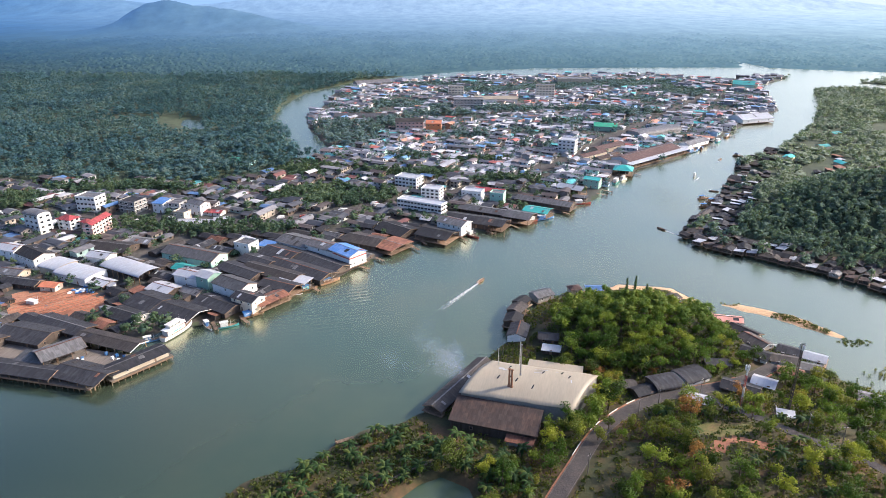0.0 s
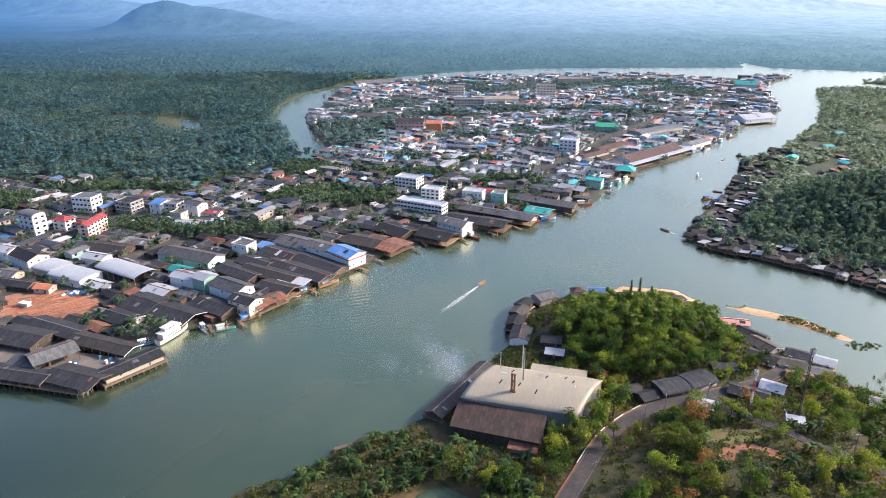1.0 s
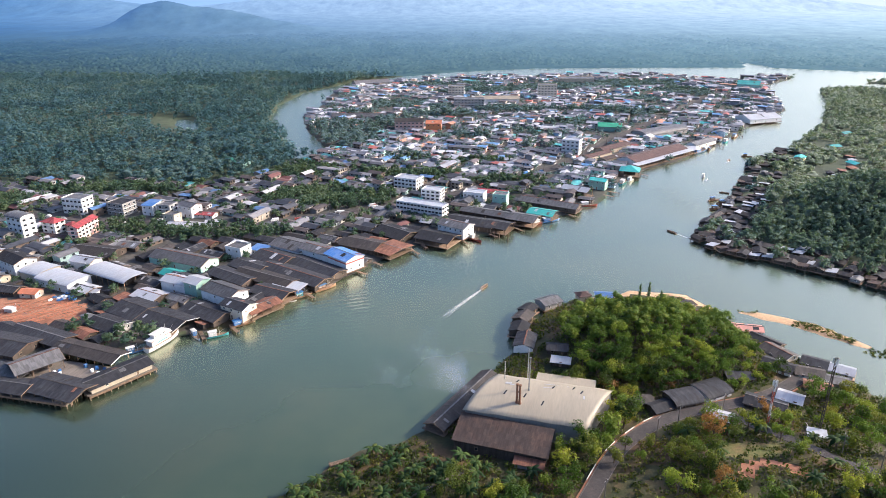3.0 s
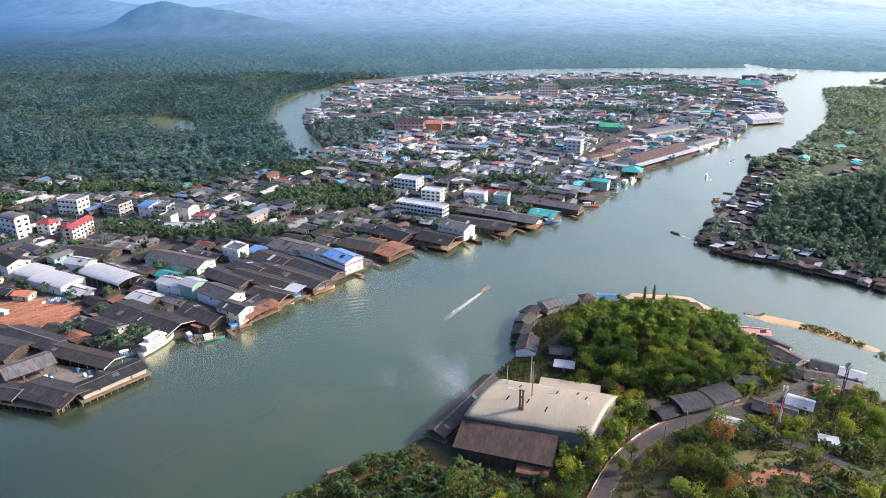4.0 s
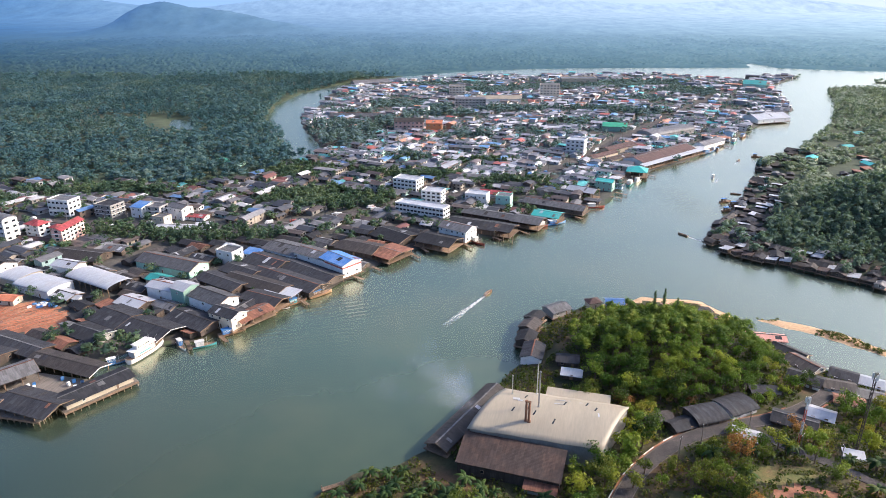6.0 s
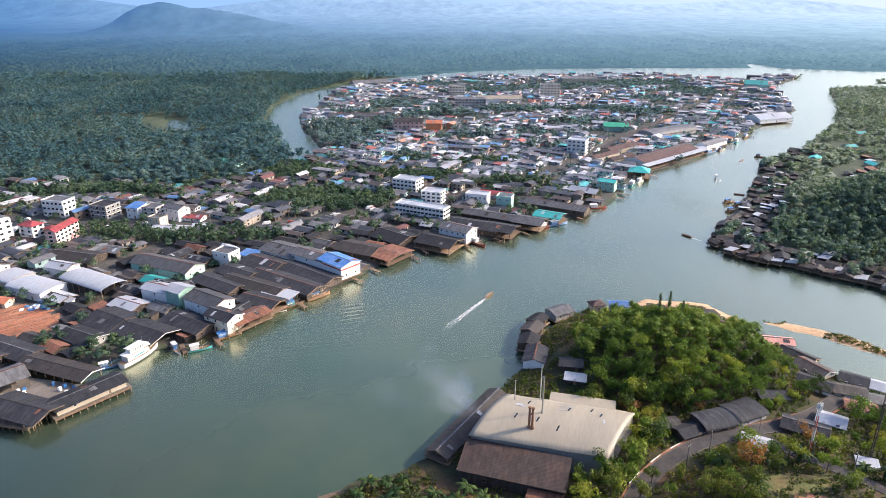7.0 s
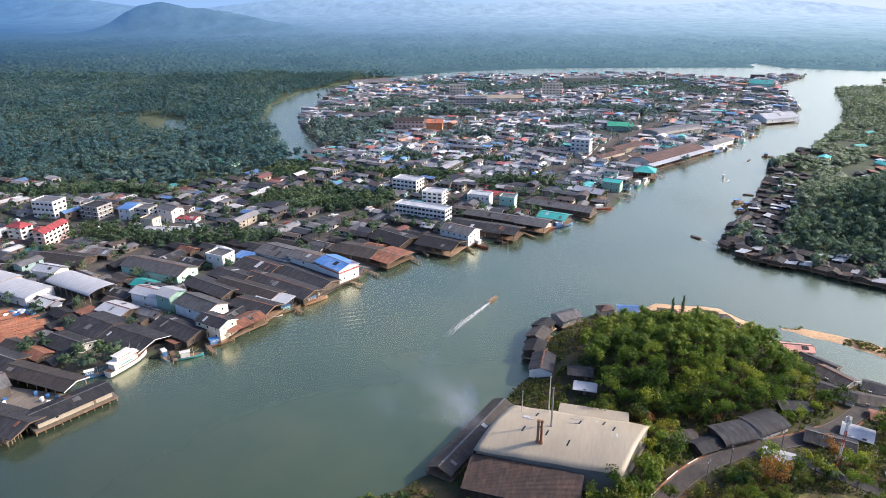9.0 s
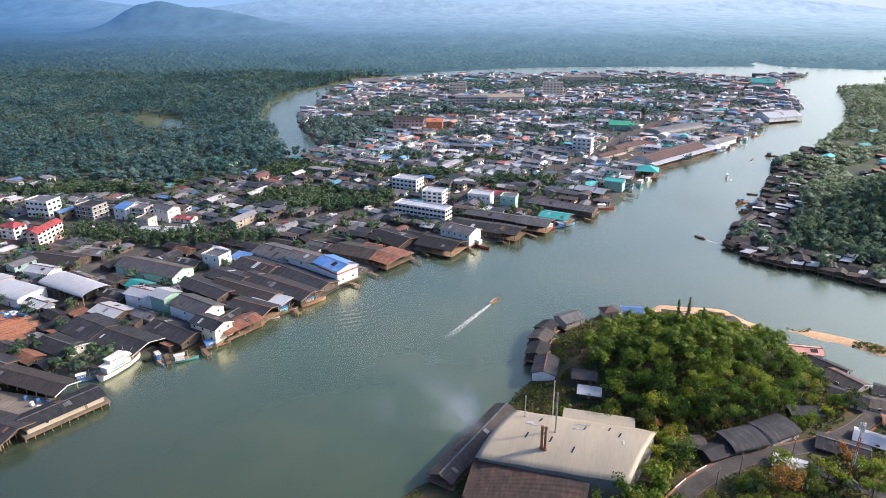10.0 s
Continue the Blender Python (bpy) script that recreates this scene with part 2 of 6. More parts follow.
# lifted, bluish leaf tones and sheen paint haze onto these farther woods
HAZED_HILLWOOD = foliage("hazed_hill_wood_leaves", (0.08, 0.122, 0.094), (0.11, 0.156, 0.108), (0.145, 0.19, 0.118), 0.03, 0.2, tint=(0.4, 0.6, 0.8))
HAZED_FARWOOD = foliage("hazed_far_town_leaves", (0.05, 0.085, 0.078), (0.075, 0.115, 0.1), (0.105, 0.145, 0.115), 0.03, 0.3, tint=(0.4, 0.6, 0.9))
HAZED_RIGHTWOOD = foliage("hazed_bank_wood_leaves", (0.082, 0.126, 0.084), (0.12, 0.164, 0.106), (0.165, 0.2, 0.12), 0.02, 0.45, tint=(0.75, 0.8, 0.75))
BARK = surface("bark", (0.15, 0.11, 0.08), (0.07, 0.05, 0.04), 0.5, 1.0, 0.9)


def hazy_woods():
    """The far backdrop: woods with haze painted in as emission, paler with distance."""
    m, ns, ls, b = nodes_of("haze_glow_far_woods")
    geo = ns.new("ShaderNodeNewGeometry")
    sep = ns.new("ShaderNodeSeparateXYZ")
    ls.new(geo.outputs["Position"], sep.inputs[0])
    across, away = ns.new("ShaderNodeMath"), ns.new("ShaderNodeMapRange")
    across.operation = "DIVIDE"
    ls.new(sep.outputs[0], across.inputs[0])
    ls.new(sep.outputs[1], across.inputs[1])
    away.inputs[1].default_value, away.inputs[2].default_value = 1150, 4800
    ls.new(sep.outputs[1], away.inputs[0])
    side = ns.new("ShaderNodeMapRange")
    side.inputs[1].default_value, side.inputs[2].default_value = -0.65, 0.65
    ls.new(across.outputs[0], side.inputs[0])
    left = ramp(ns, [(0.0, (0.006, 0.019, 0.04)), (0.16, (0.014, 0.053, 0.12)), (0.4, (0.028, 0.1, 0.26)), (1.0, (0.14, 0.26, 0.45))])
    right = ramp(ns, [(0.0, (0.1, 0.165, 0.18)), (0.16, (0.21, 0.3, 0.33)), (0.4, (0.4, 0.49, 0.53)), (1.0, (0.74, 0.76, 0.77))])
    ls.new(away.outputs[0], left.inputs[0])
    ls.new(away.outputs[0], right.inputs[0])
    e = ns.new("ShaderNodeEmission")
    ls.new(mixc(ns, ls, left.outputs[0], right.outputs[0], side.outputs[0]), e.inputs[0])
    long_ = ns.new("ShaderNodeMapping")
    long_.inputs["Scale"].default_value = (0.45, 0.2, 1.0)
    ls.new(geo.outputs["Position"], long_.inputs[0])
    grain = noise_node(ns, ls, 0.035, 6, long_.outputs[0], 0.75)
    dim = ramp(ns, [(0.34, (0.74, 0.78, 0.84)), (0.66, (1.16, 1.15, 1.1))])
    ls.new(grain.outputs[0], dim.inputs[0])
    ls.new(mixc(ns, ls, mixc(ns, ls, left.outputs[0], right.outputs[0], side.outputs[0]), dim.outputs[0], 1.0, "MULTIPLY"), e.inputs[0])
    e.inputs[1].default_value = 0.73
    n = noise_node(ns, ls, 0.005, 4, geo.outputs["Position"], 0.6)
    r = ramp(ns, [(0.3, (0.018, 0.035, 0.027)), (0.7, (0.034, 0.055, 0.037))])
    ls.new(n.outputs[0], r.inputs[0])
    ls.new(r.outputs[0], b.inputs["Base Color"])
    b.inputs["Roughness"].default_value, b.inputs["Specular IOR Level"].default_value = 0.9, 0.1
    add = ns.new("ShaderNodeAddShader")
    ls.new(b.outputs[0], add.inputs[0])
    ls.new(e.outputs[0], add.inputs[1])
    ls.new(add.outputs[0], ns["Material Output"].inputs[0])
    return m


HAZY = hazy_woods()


def ground_mat(name, a, b_, c, s1=0.03, s2=0.5):
    m, ns, ls, b = nodes_of(name)
    pos = ns.new("ShaderNodeNewGeometry").outputs["Position"]
    n1, n2 = noise_node(ns, ls, s1, 6, pos, 0.65), noise_node(ns, ls, s2, 5, pos, 0.7)
    r1, r2 = ramp(ns, [(0.35, a), (0.5, b_), (0.66, c)]), ramp(ns, [(0.25, (0.6, 0.6, 0.6)), (0.8, (1.35, 1.3, 1.25))])
    ls.new(n1.outputs[0], r1.inputs[0])
    ls.new(n2.outputs[0], r2.inputs[0])
    ls.new(mixc(ns, ls, r1.outputs[0], r2.outputs[0], 1.0, "MULTIPLY"), b.inputs["Base Color"])
    b.inputs["Roughness"].default_value = 0.95
    bump(ns, ls, n2.outputs[0], 0.6, 0.3, b)
    return m


G_GRASS = ground_mat("grass_and_earth", (0.026, 0.034, 0.011), (0.05, 0.046, 0.016), (0.09, 0.055, 0.026), 0.08)
G_TOWN = ground_mat("town_ground", (0.04, 0.046, 0.04), (0.064, 0.062, 0.056), (0.1, 0.09, 0.078))
G_FOREST = ground_mat("forest_floor", (0.025, 0.04, 0.022), (0.045, 0.065, 0.032), (0.075, 0.09, 0.05), 0.01, 0.12)
G_SAND = ground_mat("sand", (0.42, 0.28, 0.16), (0.5, 0.35, 0.2), (0.38, 0.24, 0.13), 0.1, 1.0)
G_RED = ground_mat("red_earth", (0.2, 0.085, 0.045), (0.3, 0.14, 0.08), (0.36, 0.2, 0.12), 0.08, 0.6)
G_STRAW = ground_mat("dry_grass", (0.034, 0.044, 0.013), (0.056, 0.054, 0.019), (0.1, 0.066, 0.028), 0.12, 1.0)
G_LAWN = ground_mat("mown_lawn", (0.1, 0.115, 0.03), (0.13, 0.125, 0.036), (0.17, 0.11, 0.05), 0.1, 1.0)
ASPHALT = ground_mat("worn_asphalt", (0.036, 0.034, 0.035), (0.05, 0.046, 0.047), (0.075, 0.063, 0.06), 0.15, 1.5)


def water_mat():
    """Silty river: a murky body, and gloss that grows as the view flattens."""
    m, ns, ls, b = nodes_of("river_water")
    pos = ns.new("ShaderNodeNewGeometry").outputs["Position"]
    n = noise_node(ns, ls, 0.012, 4, pos, 0.55)
    r = ramp(ns, [(0.35, (0.044, 0.074, 0.05)), (0.52, (0.066, 0.092, 0.058)), (0.7, (0.094, 0.106, 0.062))])
    ls.new(n.outputs[0], r.inputs[0])
    span = ns.new("ShaderNodeMapping")          # the body colour darkens towards a centre off the wharf
    span.vector_type = "TEXTURE"
    span.inputs["Location"].default_value, span.inputs["Scale"].default_value = (-160, 180, 0), (190, 130, 1000)
    ls.new(pos, span.inputs[0])
    dark_patch = ns.new("ShaderNodeTexGradient")
    dark_patch.gradient_type = "SPHERICAL"
    ls.new(span.outputs[0], dark_patch.inputs[0])
    ls.new(mixc(ns, ls, r.outputs[0], (0.014, 0.026, 0.017), dark_patch.outputs["Fac"]), b.inputs["Base Color"])
    b.inputs["Roughness"].default_value, b.inputs["Specular IOR Level"].default_value = 0.6, 0.0
    mp = ns.new("ShaderNodeMapping")
    mp.inputs["Rotation"].default_value, mp.inputs["Scale"].default_value = (0, 0, radians(35)), (0.5, 1.3, 1)
    ls.new(pos, mp.inputs[0])
    w1, w2 = noise_node(ns, ls, 0.3, 2, mp.outputs[0], 0.5), noise_node(ns, ls, 0.05, 3, pos)
    mul = ns.new("ShaderNodeMath")
    mul.operation = "MULTIPLY"
    ls.new(w1.outputs[0], mul.inputs[0])
    ls.new(w2.outputs[0], mul.inputs[1])
    calm = ns.new("ShaderNodeMath")
    calm.operation = "MULTIPLY"
    calm.inputs[1].default_value = 0.4
    ls.new(mul.outputs[0], calm.inputs[0])
    total = calm.outputs[0]
    for turn, cx, cy, sx, sy, scale in ((-109, -32, 312, 52, 15, 0.085), (-125, 13, 298, 10, 36, 0.09), (-60, 170, 470, 26, 60, 0.08), (-100, -58, 286, 30, 20, 0.09)):
        near = ns.new("ShaderNodeMapping")
        near.vector_type = "TEXTURE"
        near.inputs["Location"].default_value, near.inputs["Scale"].default_value = (cx, cy, 0), (sx, sy, 1000)
        ls.new(pos, near.inputs[0])
        blob = ns.new("ShaderNodeTexGradient")
        blob.gradient_type = "SPHERICAL"
        ls.new(near.outputs[0], blob.inputs[0])
        lie = ns.new("ShaderNodeMapping")
        lie.inputs["Rotation"].default_value = (0, 0, radians(turn))
        ls.new(pos, lie.inputs[0])
        wave = ns.new("ShaderNodeTexWave")
        for k, val in (("Scale", scale), ("Distortion", 2.5), ("Detail", 1.0), ("Detail Scale", 0.4)):
            wave.inputs[k].default_value = val
        ls.new(lie.outputs[0], wave.inputs["Vector"])
        both = ns.new("ShaderNodeMath")
        both.operation = "MULTIPLY"
        ls.new(blob.outputs["Fac"], both.inputs[0])
        ls.new(wave.outputs["Fac"], both.inputs[1])
        add = ns.new("ShaderNodeMath")
        add.operation = "MULTIPLY_ADD"
        add.inputs[1].default_value = 4.0
        ls.new(both.outputs[0], add.inputs[0])
        ls.new(total, add.inputs[2])
        total = add.outputs[0]
    g = ns.new("ShaderNodeBsdfGlossy")
    g.inputs["Roughness"].default_value = 0.27
    g.inputs["Color"].default_value = (1.0, 0.98, 0.8, 1)
    bp = ns.new("ShaderNodeBump")
    bp.inputs["Strength"].default_value, bp.inputs["Distance"].default_value = 0.14, 0.5
    ls.new(total, bp.inputs["Height"])
    ls.new(bp.outputs[0], g.inputs["Normal"])
    lw = ns.new("ShaderNodeLayerWeight")
    lw.inputs[0].default_value = 0.5
    pw = ns.new("ShaderNodeMath")
    pw.operation = "POWER"
    pw.inputs[1].default_value = 2.6
    ls.new(lw.outputs["Facing"], pw.inputs[0])
    mx = ns.new("ShaderNodeMixShader")
    more = ns.new("ShaderNodeMath")
    more.operation, more.use_clamp = "MULTIPLY", True
    more.inputs[1].default_value = 1.2
    ls.new(pw.outputs[0], more.inputs[0])
    ls.new(more.outputs[0], mx.inputs[0])
    ls.new(b.outputs[0], mx.inputs[1])
    ls.new(g.outputs[0], mx.inputs[2])
    ls.new(mx.outputs[0], ns["Material Output"].inputs[0])
    return m


WATER = water_mat()


# ---- geometry helpers ----
MESHES = {}


def mesh_of(name, geo, mats, key=None, smooth=False):
    """A mesh from (verts, faces) or (verts, faces, material indices); alike ones share their data by key."""
    if key is not None and key in MESHES:
        return MESHES[key]
    me = bpy.data.meshes.new(name)
    me.from_pydata([tuple(map(float, v)) for v in geo[0]], [], geo[1])
    for mt in (mats if isinstance(mats, (list, tuple)) else [mats]):
        me.materials.append(mt)
    if len(geo) > 2:
        me.polygons.foreach_set("material_index", np.array(geo[2], dtype=np.int32))
    if smooth:
        me.polygons.foreach_set("use_smooth", np.ones(len(me.polygons), dtype=bool))
    if key is not None:
        MESHES[key] = me
    return me


def part(name, geo, mats, parent, label="", key=None, at=None, smooth=False):
    ob = new(name, mesh_of(name, geo, mats, key, smooth))
    ob.parent = parent
    if at is not None:
        ob.matrix_basis = at
    return tagged(ob, label)


def thing(name, m, label, category, group="", kind=""):
    ob = new(name)
    ob.empty_display_size = 0.5
    ob.matrix_basis = m
    return tagged(ob, label, category, group, kind)


def merge(*geos):
    v, f, i, n = [], [], [], 0
    for g in geos:
        f += [tuple(k + n for k in face) for face in g[1]]
        i += list(g[2]) if len(g) > 2 else [0] * len(g[1])
        v += list(g[0])
        n += len(g[0])
    return v, f, i


def moved(geo, m):
    return ([m @ Vector(v) for v in geo[0]], *geo[1:])


def box_geo(x, y, z, sx, sy, sz, mi=0):
    """A box with its base's middle at x, y, z."""
    v = [(x + a * sx / 2, y + b * sy / 2, z + c * sz) for c in (0, 1) for a, b in ((-1, -1), (1, -1), (1, 1), (-1, 1))]
    f = [(3, 2, 1, 0), (4, 5, 6, 7), (0, 1, 5, 4), (1, 2, 6, 5), (2, 3, 7, 6), (3, 0, 4, 7)]
    return v, f, [mi] * 6


def tube_geo(x, y, z0, z1, r0, r1, n=8, mi=0):
    v = [(x + r * math.cos(k * math.tau / n), y + r * math.sin(k * math.tau / n), z) for z, r in ((z0, r0), (z1, r1)) for k in range(n)]
    f = [(k, (k + 1) % n, n + (k + 1) % n, n + k) for k in range(n)] + [tuple(range(n))[::-1], tuple(range(n, 2 * n))]
    return v, f, [mi] * len(f)


def beam_geo(a, b, r, n=5):
    a, b = Vector(a), Vector(b)
    g = tube_geo(0, 0, 0, (b - a).length, r, r, n)
    return moved(g, Matrix.Translation(a) @ (b - a).to_track_quat("Z", "Y").to_matrix().to_4x4())


def sweep_geo(profile, L, close=True):
    """A (y, z) profile drawn out along x from -L/2 to L/2."""
    n = len(profile)
    v = [(s * L / 2, y, z) for s in (-1, 1) for y, z in profile]
    f = [(k, k + n, (k + 1) % n + n, (k + 1) % n) for k in range(n)]
    if close:
        f += [tuple(range(n)), tuple(range(2 * n - 1, n - 1, -1))]
    return v, f, [0] * len(f)


def walls_geo(L, W, H, rise, shape):
    if shape == "gable":
        return sweep_geo([(-W / 2, 0), (W / 2, 0), (W / 2, H), (0, H + rise), (-W / 2, H)], L)
    if shape == "mono":
        return sweep_geo([(-W / 2, 0), (W / 2, 0), (W / 2, H + rise), (-W / 2, H)], L)
    if shape == "barrel":
        return sweep_geo([(-W / 2, 0), (W / 2, 0)] + [(W / 2 * math.cos(a), H + rise * math.sin(a)) for a in np.linspace(0, math.pi, 11)], L)
    return box_geo(0, 0, 0, L, W, H)


def roof_geo(L, W, H, rise, shape, over=0.6, th=0.16):
    h = H + 0.02
    if shape == "gable":
        k = rise / (W / 2)
        o = [(-W / 2 - over, h - over * k), (0, h + rise), (W / 2 + over, h - over * k)]
        return sweep_geo(o + [(y, z + th) for y, z in reversed(o)], L + 2 * over)
    if shape == "mono":
        k = rise / W
        o = [(-W / 2 - over, h - over * k), (W / 2 + over, h + rise + over * k)]
        return sweep_geo(o + [(y, z + th) for y, z in reversed(o)], L + 2 * over)
    if shape == "barrel":
        o = [((W / 2 + over) * math.cos(a), h + rise * math.sin(a)) for a in np.linspace(math.pi, 0, 13)]
        return sweep_geo(o + [(y, z + th) for y, z in reversed(o)], L + 2 * over)
    if shape == "hip":
        a, b, r = L / 2 + over, W / 2 + over, max(0.2, (L - W) / 2)
        v = [(-a, -b, h), (a, -b, h), (a, b, h), (-a, b, h), (-r, 0, h + rise), (r, 0, h + rise), (-a, -b, h - th), (a, -b, h - th), (a, b, h - th), (-a, b, h - th)]
        f = [(0, 1, 5, 4), (1, 2, 5), (2, 3, 4, 5), (3, 0, 4), (6, 7, 1, 0), (7, 8, 2, 1), (8, 9, 3, 2), (9, 6, 0, 3), (9, 8, 7, 6)]
        return v, f, [0] * 9
    # flat roof: a slab with a parapet round it
    g = [box_geo(0, 0, h, L, W, 0.12)]
    for sx, sy, px, py in ((L, 0.25, 0, -W / 2), (L, 0.25, 0, W / 2), (0.25, W - 0.3, -L / 2, 0), (0.25, W - 0.3, L / 2, 0)):
        g.append(box_geo(px, py, h + 0.003, sx + (0.25 if sy == 0.25 else 0), sy, 0.7, 1))
    return merge(*g)


def window_geo(w, h):
    """A framed pane in one piece: the frame stands proud of the wall, the glass lies back in it."""
    a, b, o = w / 2 + 0.1, w / 2, h + 0.2
    v = [(x, y, z) for y in (0.04, -0.1) for x, z in ((-a, 0), (a, 0), (a, o), (-a, o))]
    v += [(x, y, z) for y in (-0.1, -0.03) for x, z in ((-b, 0.1), (b, 0.1), (b, h + 0.1), (-b, h + 0.1))]
    f = [(k + p, (k + 1) % 4 + p, (k + 1) % 4 + p + 4, k + p + 4) for p in (0, 4, 8) for k in range(4)] + [(12, 13, 14, 15), (3, 2, 1, 0)]
    return v, f, [0] * 12 + [1, 0]


BUILT = []          # footprints (x, y, reach) of what is placed, so that nothing else is set there


def on_ground(x, y, turn, lift=0.0):
    return pose(x, y, float(height(np.array([x]), np.array([y]))[0]) + lift, 0, 0, turn)


def building(x, y, turn, L, W, H, roof="dark", wall="wood", shape="gable", rise=None, floors=1, open_sided=False, stilts=0.0, name="house", what="house",
             group="", win=(0.95, 1.0), step=3.4, z=None, over=0.6, m=None):
    """A house, block or shed; its ridge runs along its length L. Open-sided ones stand on posts; stilts lift the floor over the water."""
    rise = (W * (0.14 if "shed" in what else 0.17) if shape in ("gable", "barrel") else W * 0.1 if shape == "mono" else W * 0.25 if shape == "hip" else 0) if rise is None else rise
    stand = "on piles over the river" if stilts else "in the town"
    label = f"{WALL[wall][1]} {what} with a {'flat ' if shape == 'flat' else ''}{ROOF[roof][1]} roof"
    if open_sided:
        label = f"open-sided {what} with a {ROOF[roof][1]} roof"
    if stilts:
        label = label.replace("weathered ", "") + " on stilts"
    if m is None:
        m = on_ground(x, y, turn) if z is None else pose(x, y, z, 0, 0, turn)
        BUILT.append((x, y, L, W, radians(turn)))
    ob = thing(name, m, label, what.split()[-1], group)
    if "shed" in what and "factory" not in what and "lean" not in what and "wharf" not in what:
        L, W, over = L * 1.05, W * 1.14, 0.9
    if floors == 1 and "factory" not in what:
        H = H * (0.68 if "shed" in what or "house" in what else 0.85)
    key = (L, W, H, roof, wall, shape, round(rise, 2), over)
    # open sheds: an added dark timber core imitates their shaded inside
    inner = sweep_geo([(-W * 0.1, 0), (W * 0.34, 0), (W * 0.34, H - 0.1), (-W * 0.1, H - 0.1)], L * 0.6) if open_sided else walls_geo(L, W, H, rise - 0.05 if shape != "flat" else 0, shape)
    part("wall", inner, WALL["wood" if open_sided else wall][0], ob, key=("w", open_sided) + key)
    part("roof", roof_geo(L, W, H, rise, shape, over if shape != "flat" else 0), [ROOF[roof][0], WALL[wall][0]], ob, key=("r",) + key)
    luck = random.Random(f"{x:.1f} {y:.1f} {L}")
    if shape == "gable" and L >= 12:
        part("ridge_cap", box_geo(0, 0, H + rise + 0.1, L + 2 * over, 0.55, 0.12), ROOF[luck.choice(["zinc", "rust", "zinc", "brown"])][0], ob, key=("cap", L, H, rise, luck.random() < 0.5))
        lean = math.atan(rise / (W / 2))
        k_ = rise / (W / 2)
        rake = [(-W / 2 - over, H - over * k_), (0, H + rise), (W / 2 + over, H - over * k_)]
        part("barge_board", moved(sweep_geo(rake + [(y_, z_ + 0.28) for y_, z_ in reversed(rake)], 0.12), pose(L / 2 + over + 0.05, 0, -0.12)), TRIM if luck.random() < 0.12 else TIMBER, ob, key=("rake", L, W, H, rise, luck.random() < 0.5))
        for _ in range(luck.randint(0, 3)):
            sd, pw, pl = luck.choice((-1, 1)), luck.uniform(0.9, 2.6), luck.uniform(1.6, 0.36 * W)
            v_ = luck.uniform(0.22, 0.75)
            part("roof_patch", box_geo(0, 0, 0.17, pw, pl, 0.05), ROOF[luck.choice(["zinc", "rust", "white", "dark", "zinc", "brown"])][0], ob,
                 at=pose(luck.uniform(-0.42, 0.42) * L, sd * v_ * W / 2, H + rise * (1 - v_) + 0.03, -sd * math.degrees(lean)))
    if open_sided:
        n, pk = max(2, int(L / 4.5)), ("post", H)
        for k in range(n + 1):
            for s in (-1, 1):
                part("post", box_geo(0, 0, 0, 0.28, 0.28, H), TIMBER, ob, key=pk, at=pose(-L / 2 + 0.2 + k * (L - 0.4) / n, s * (W / 2 - 0.15), 0))
    else:
        w, h = win
        if floors > 2:
            w, h = 2.0, 1.25
            for fl in range(1, floors):
                part("ledge", box_geo(0, 0, fl * H / floors - 0.1, L + 0.7, W + 0.7, 0.2), TRIM, ob, key=("ledge", L, W, H, floors, fl))
        rim = TIMBER if wall == "wood" else TRIM
        wk, fh = ("win", w, h, wall == "wood"), H / floors
        nl, nw = max(1, int((L - 1) / step)), max(1, int((W - 1) / step))
        if any(k in what for k in ("shed", "warehouse", "hall", "cold store", "ice works")):
            nl, nw = max(1, int(L / 12)), max(1, int(W / 5))
        for fl in range(floors):
            zz = fl * fh + fh * 0.38
            for k in range(nl):
                px = -L / 2 + (k + 0.5) * L / nl
                if fl == 0 and k == nl // 2:
                    part("door", merge(box_geo(0, -0.04, 0, 1.1, 0.12, 2.15), box_geo(0, -0.1, 0.05, 0.95, 0.06, 2.0, 1)), [rim, TIMBER], ob, key=("door", wall == "wood"), at=pose(px, -W / 2, 0))
                else:
                    part("window", window_geo(w, h), [rim, GLASS], ob, key=wk, at=pose(px, -W / 2, zz))
            for k in range(nw):
                py = -W / 2 + (k + 0.5) * W / nw
                part("window", window_geo(w, h), [rim, GLASS], ob, key=wk, at=pose(L / 2, py, zz, 0, 0, 90))
                if floors > 3:
                    part("window", window_geo(w, h), [rim, GLASS], ob, key=wk, at=pose(-L / 2, py, zz, 0, 0, -90))
    if stilts:
        part("floor_deck", box_geo(0, 0, -0.35, L + 1.6, W + 1.6, 0.33), TIMBER, ob, key=("deck", L, W))
        nx, ny = max(2, int(L / 6.5)), max(1, int(W / 6.5))
        for a in range(nx + 1):
            for b in range(ny + 1):
                if a in (0, nx) or b in (0, ny):
                    part("stilt", tube_geo(0, 0, -stilts, -0.33, 0.16, 0.14, 6), TIMBER, ob, key=("pile", stilts), at=pose(-L / 2 + a * L / nx, -W / 2 + b * W / ny, 0))
    return ob


# ---- the lie of the land ----
LEFT_BANK = [(-900, 60), (-420, 150), (-250, 225), (-190, 258), (-150, 268), (-137, 270), (-118, 283), (-104, 285), (-88, 297), (-73, 320), (-60, 332), (-44, 360), (-16, 392), (5, 398), (24, 409),
             (68, 436), (106, 470), (136, 525), (170, 565), (217, 604), (266, 660), (359, 778), (425, 850), (466, 960), (500, 1070), (577, 1148)]
NORTH_BANK = [(601, 1185), (530, 1165), (437, 1131), (350, 1212), (146, 1200), (6, 1175), (-130, 1085), (-162, 998), (-160, 888), (-167, 820), (-152, 748), (-115, 653), (-116, 612)]
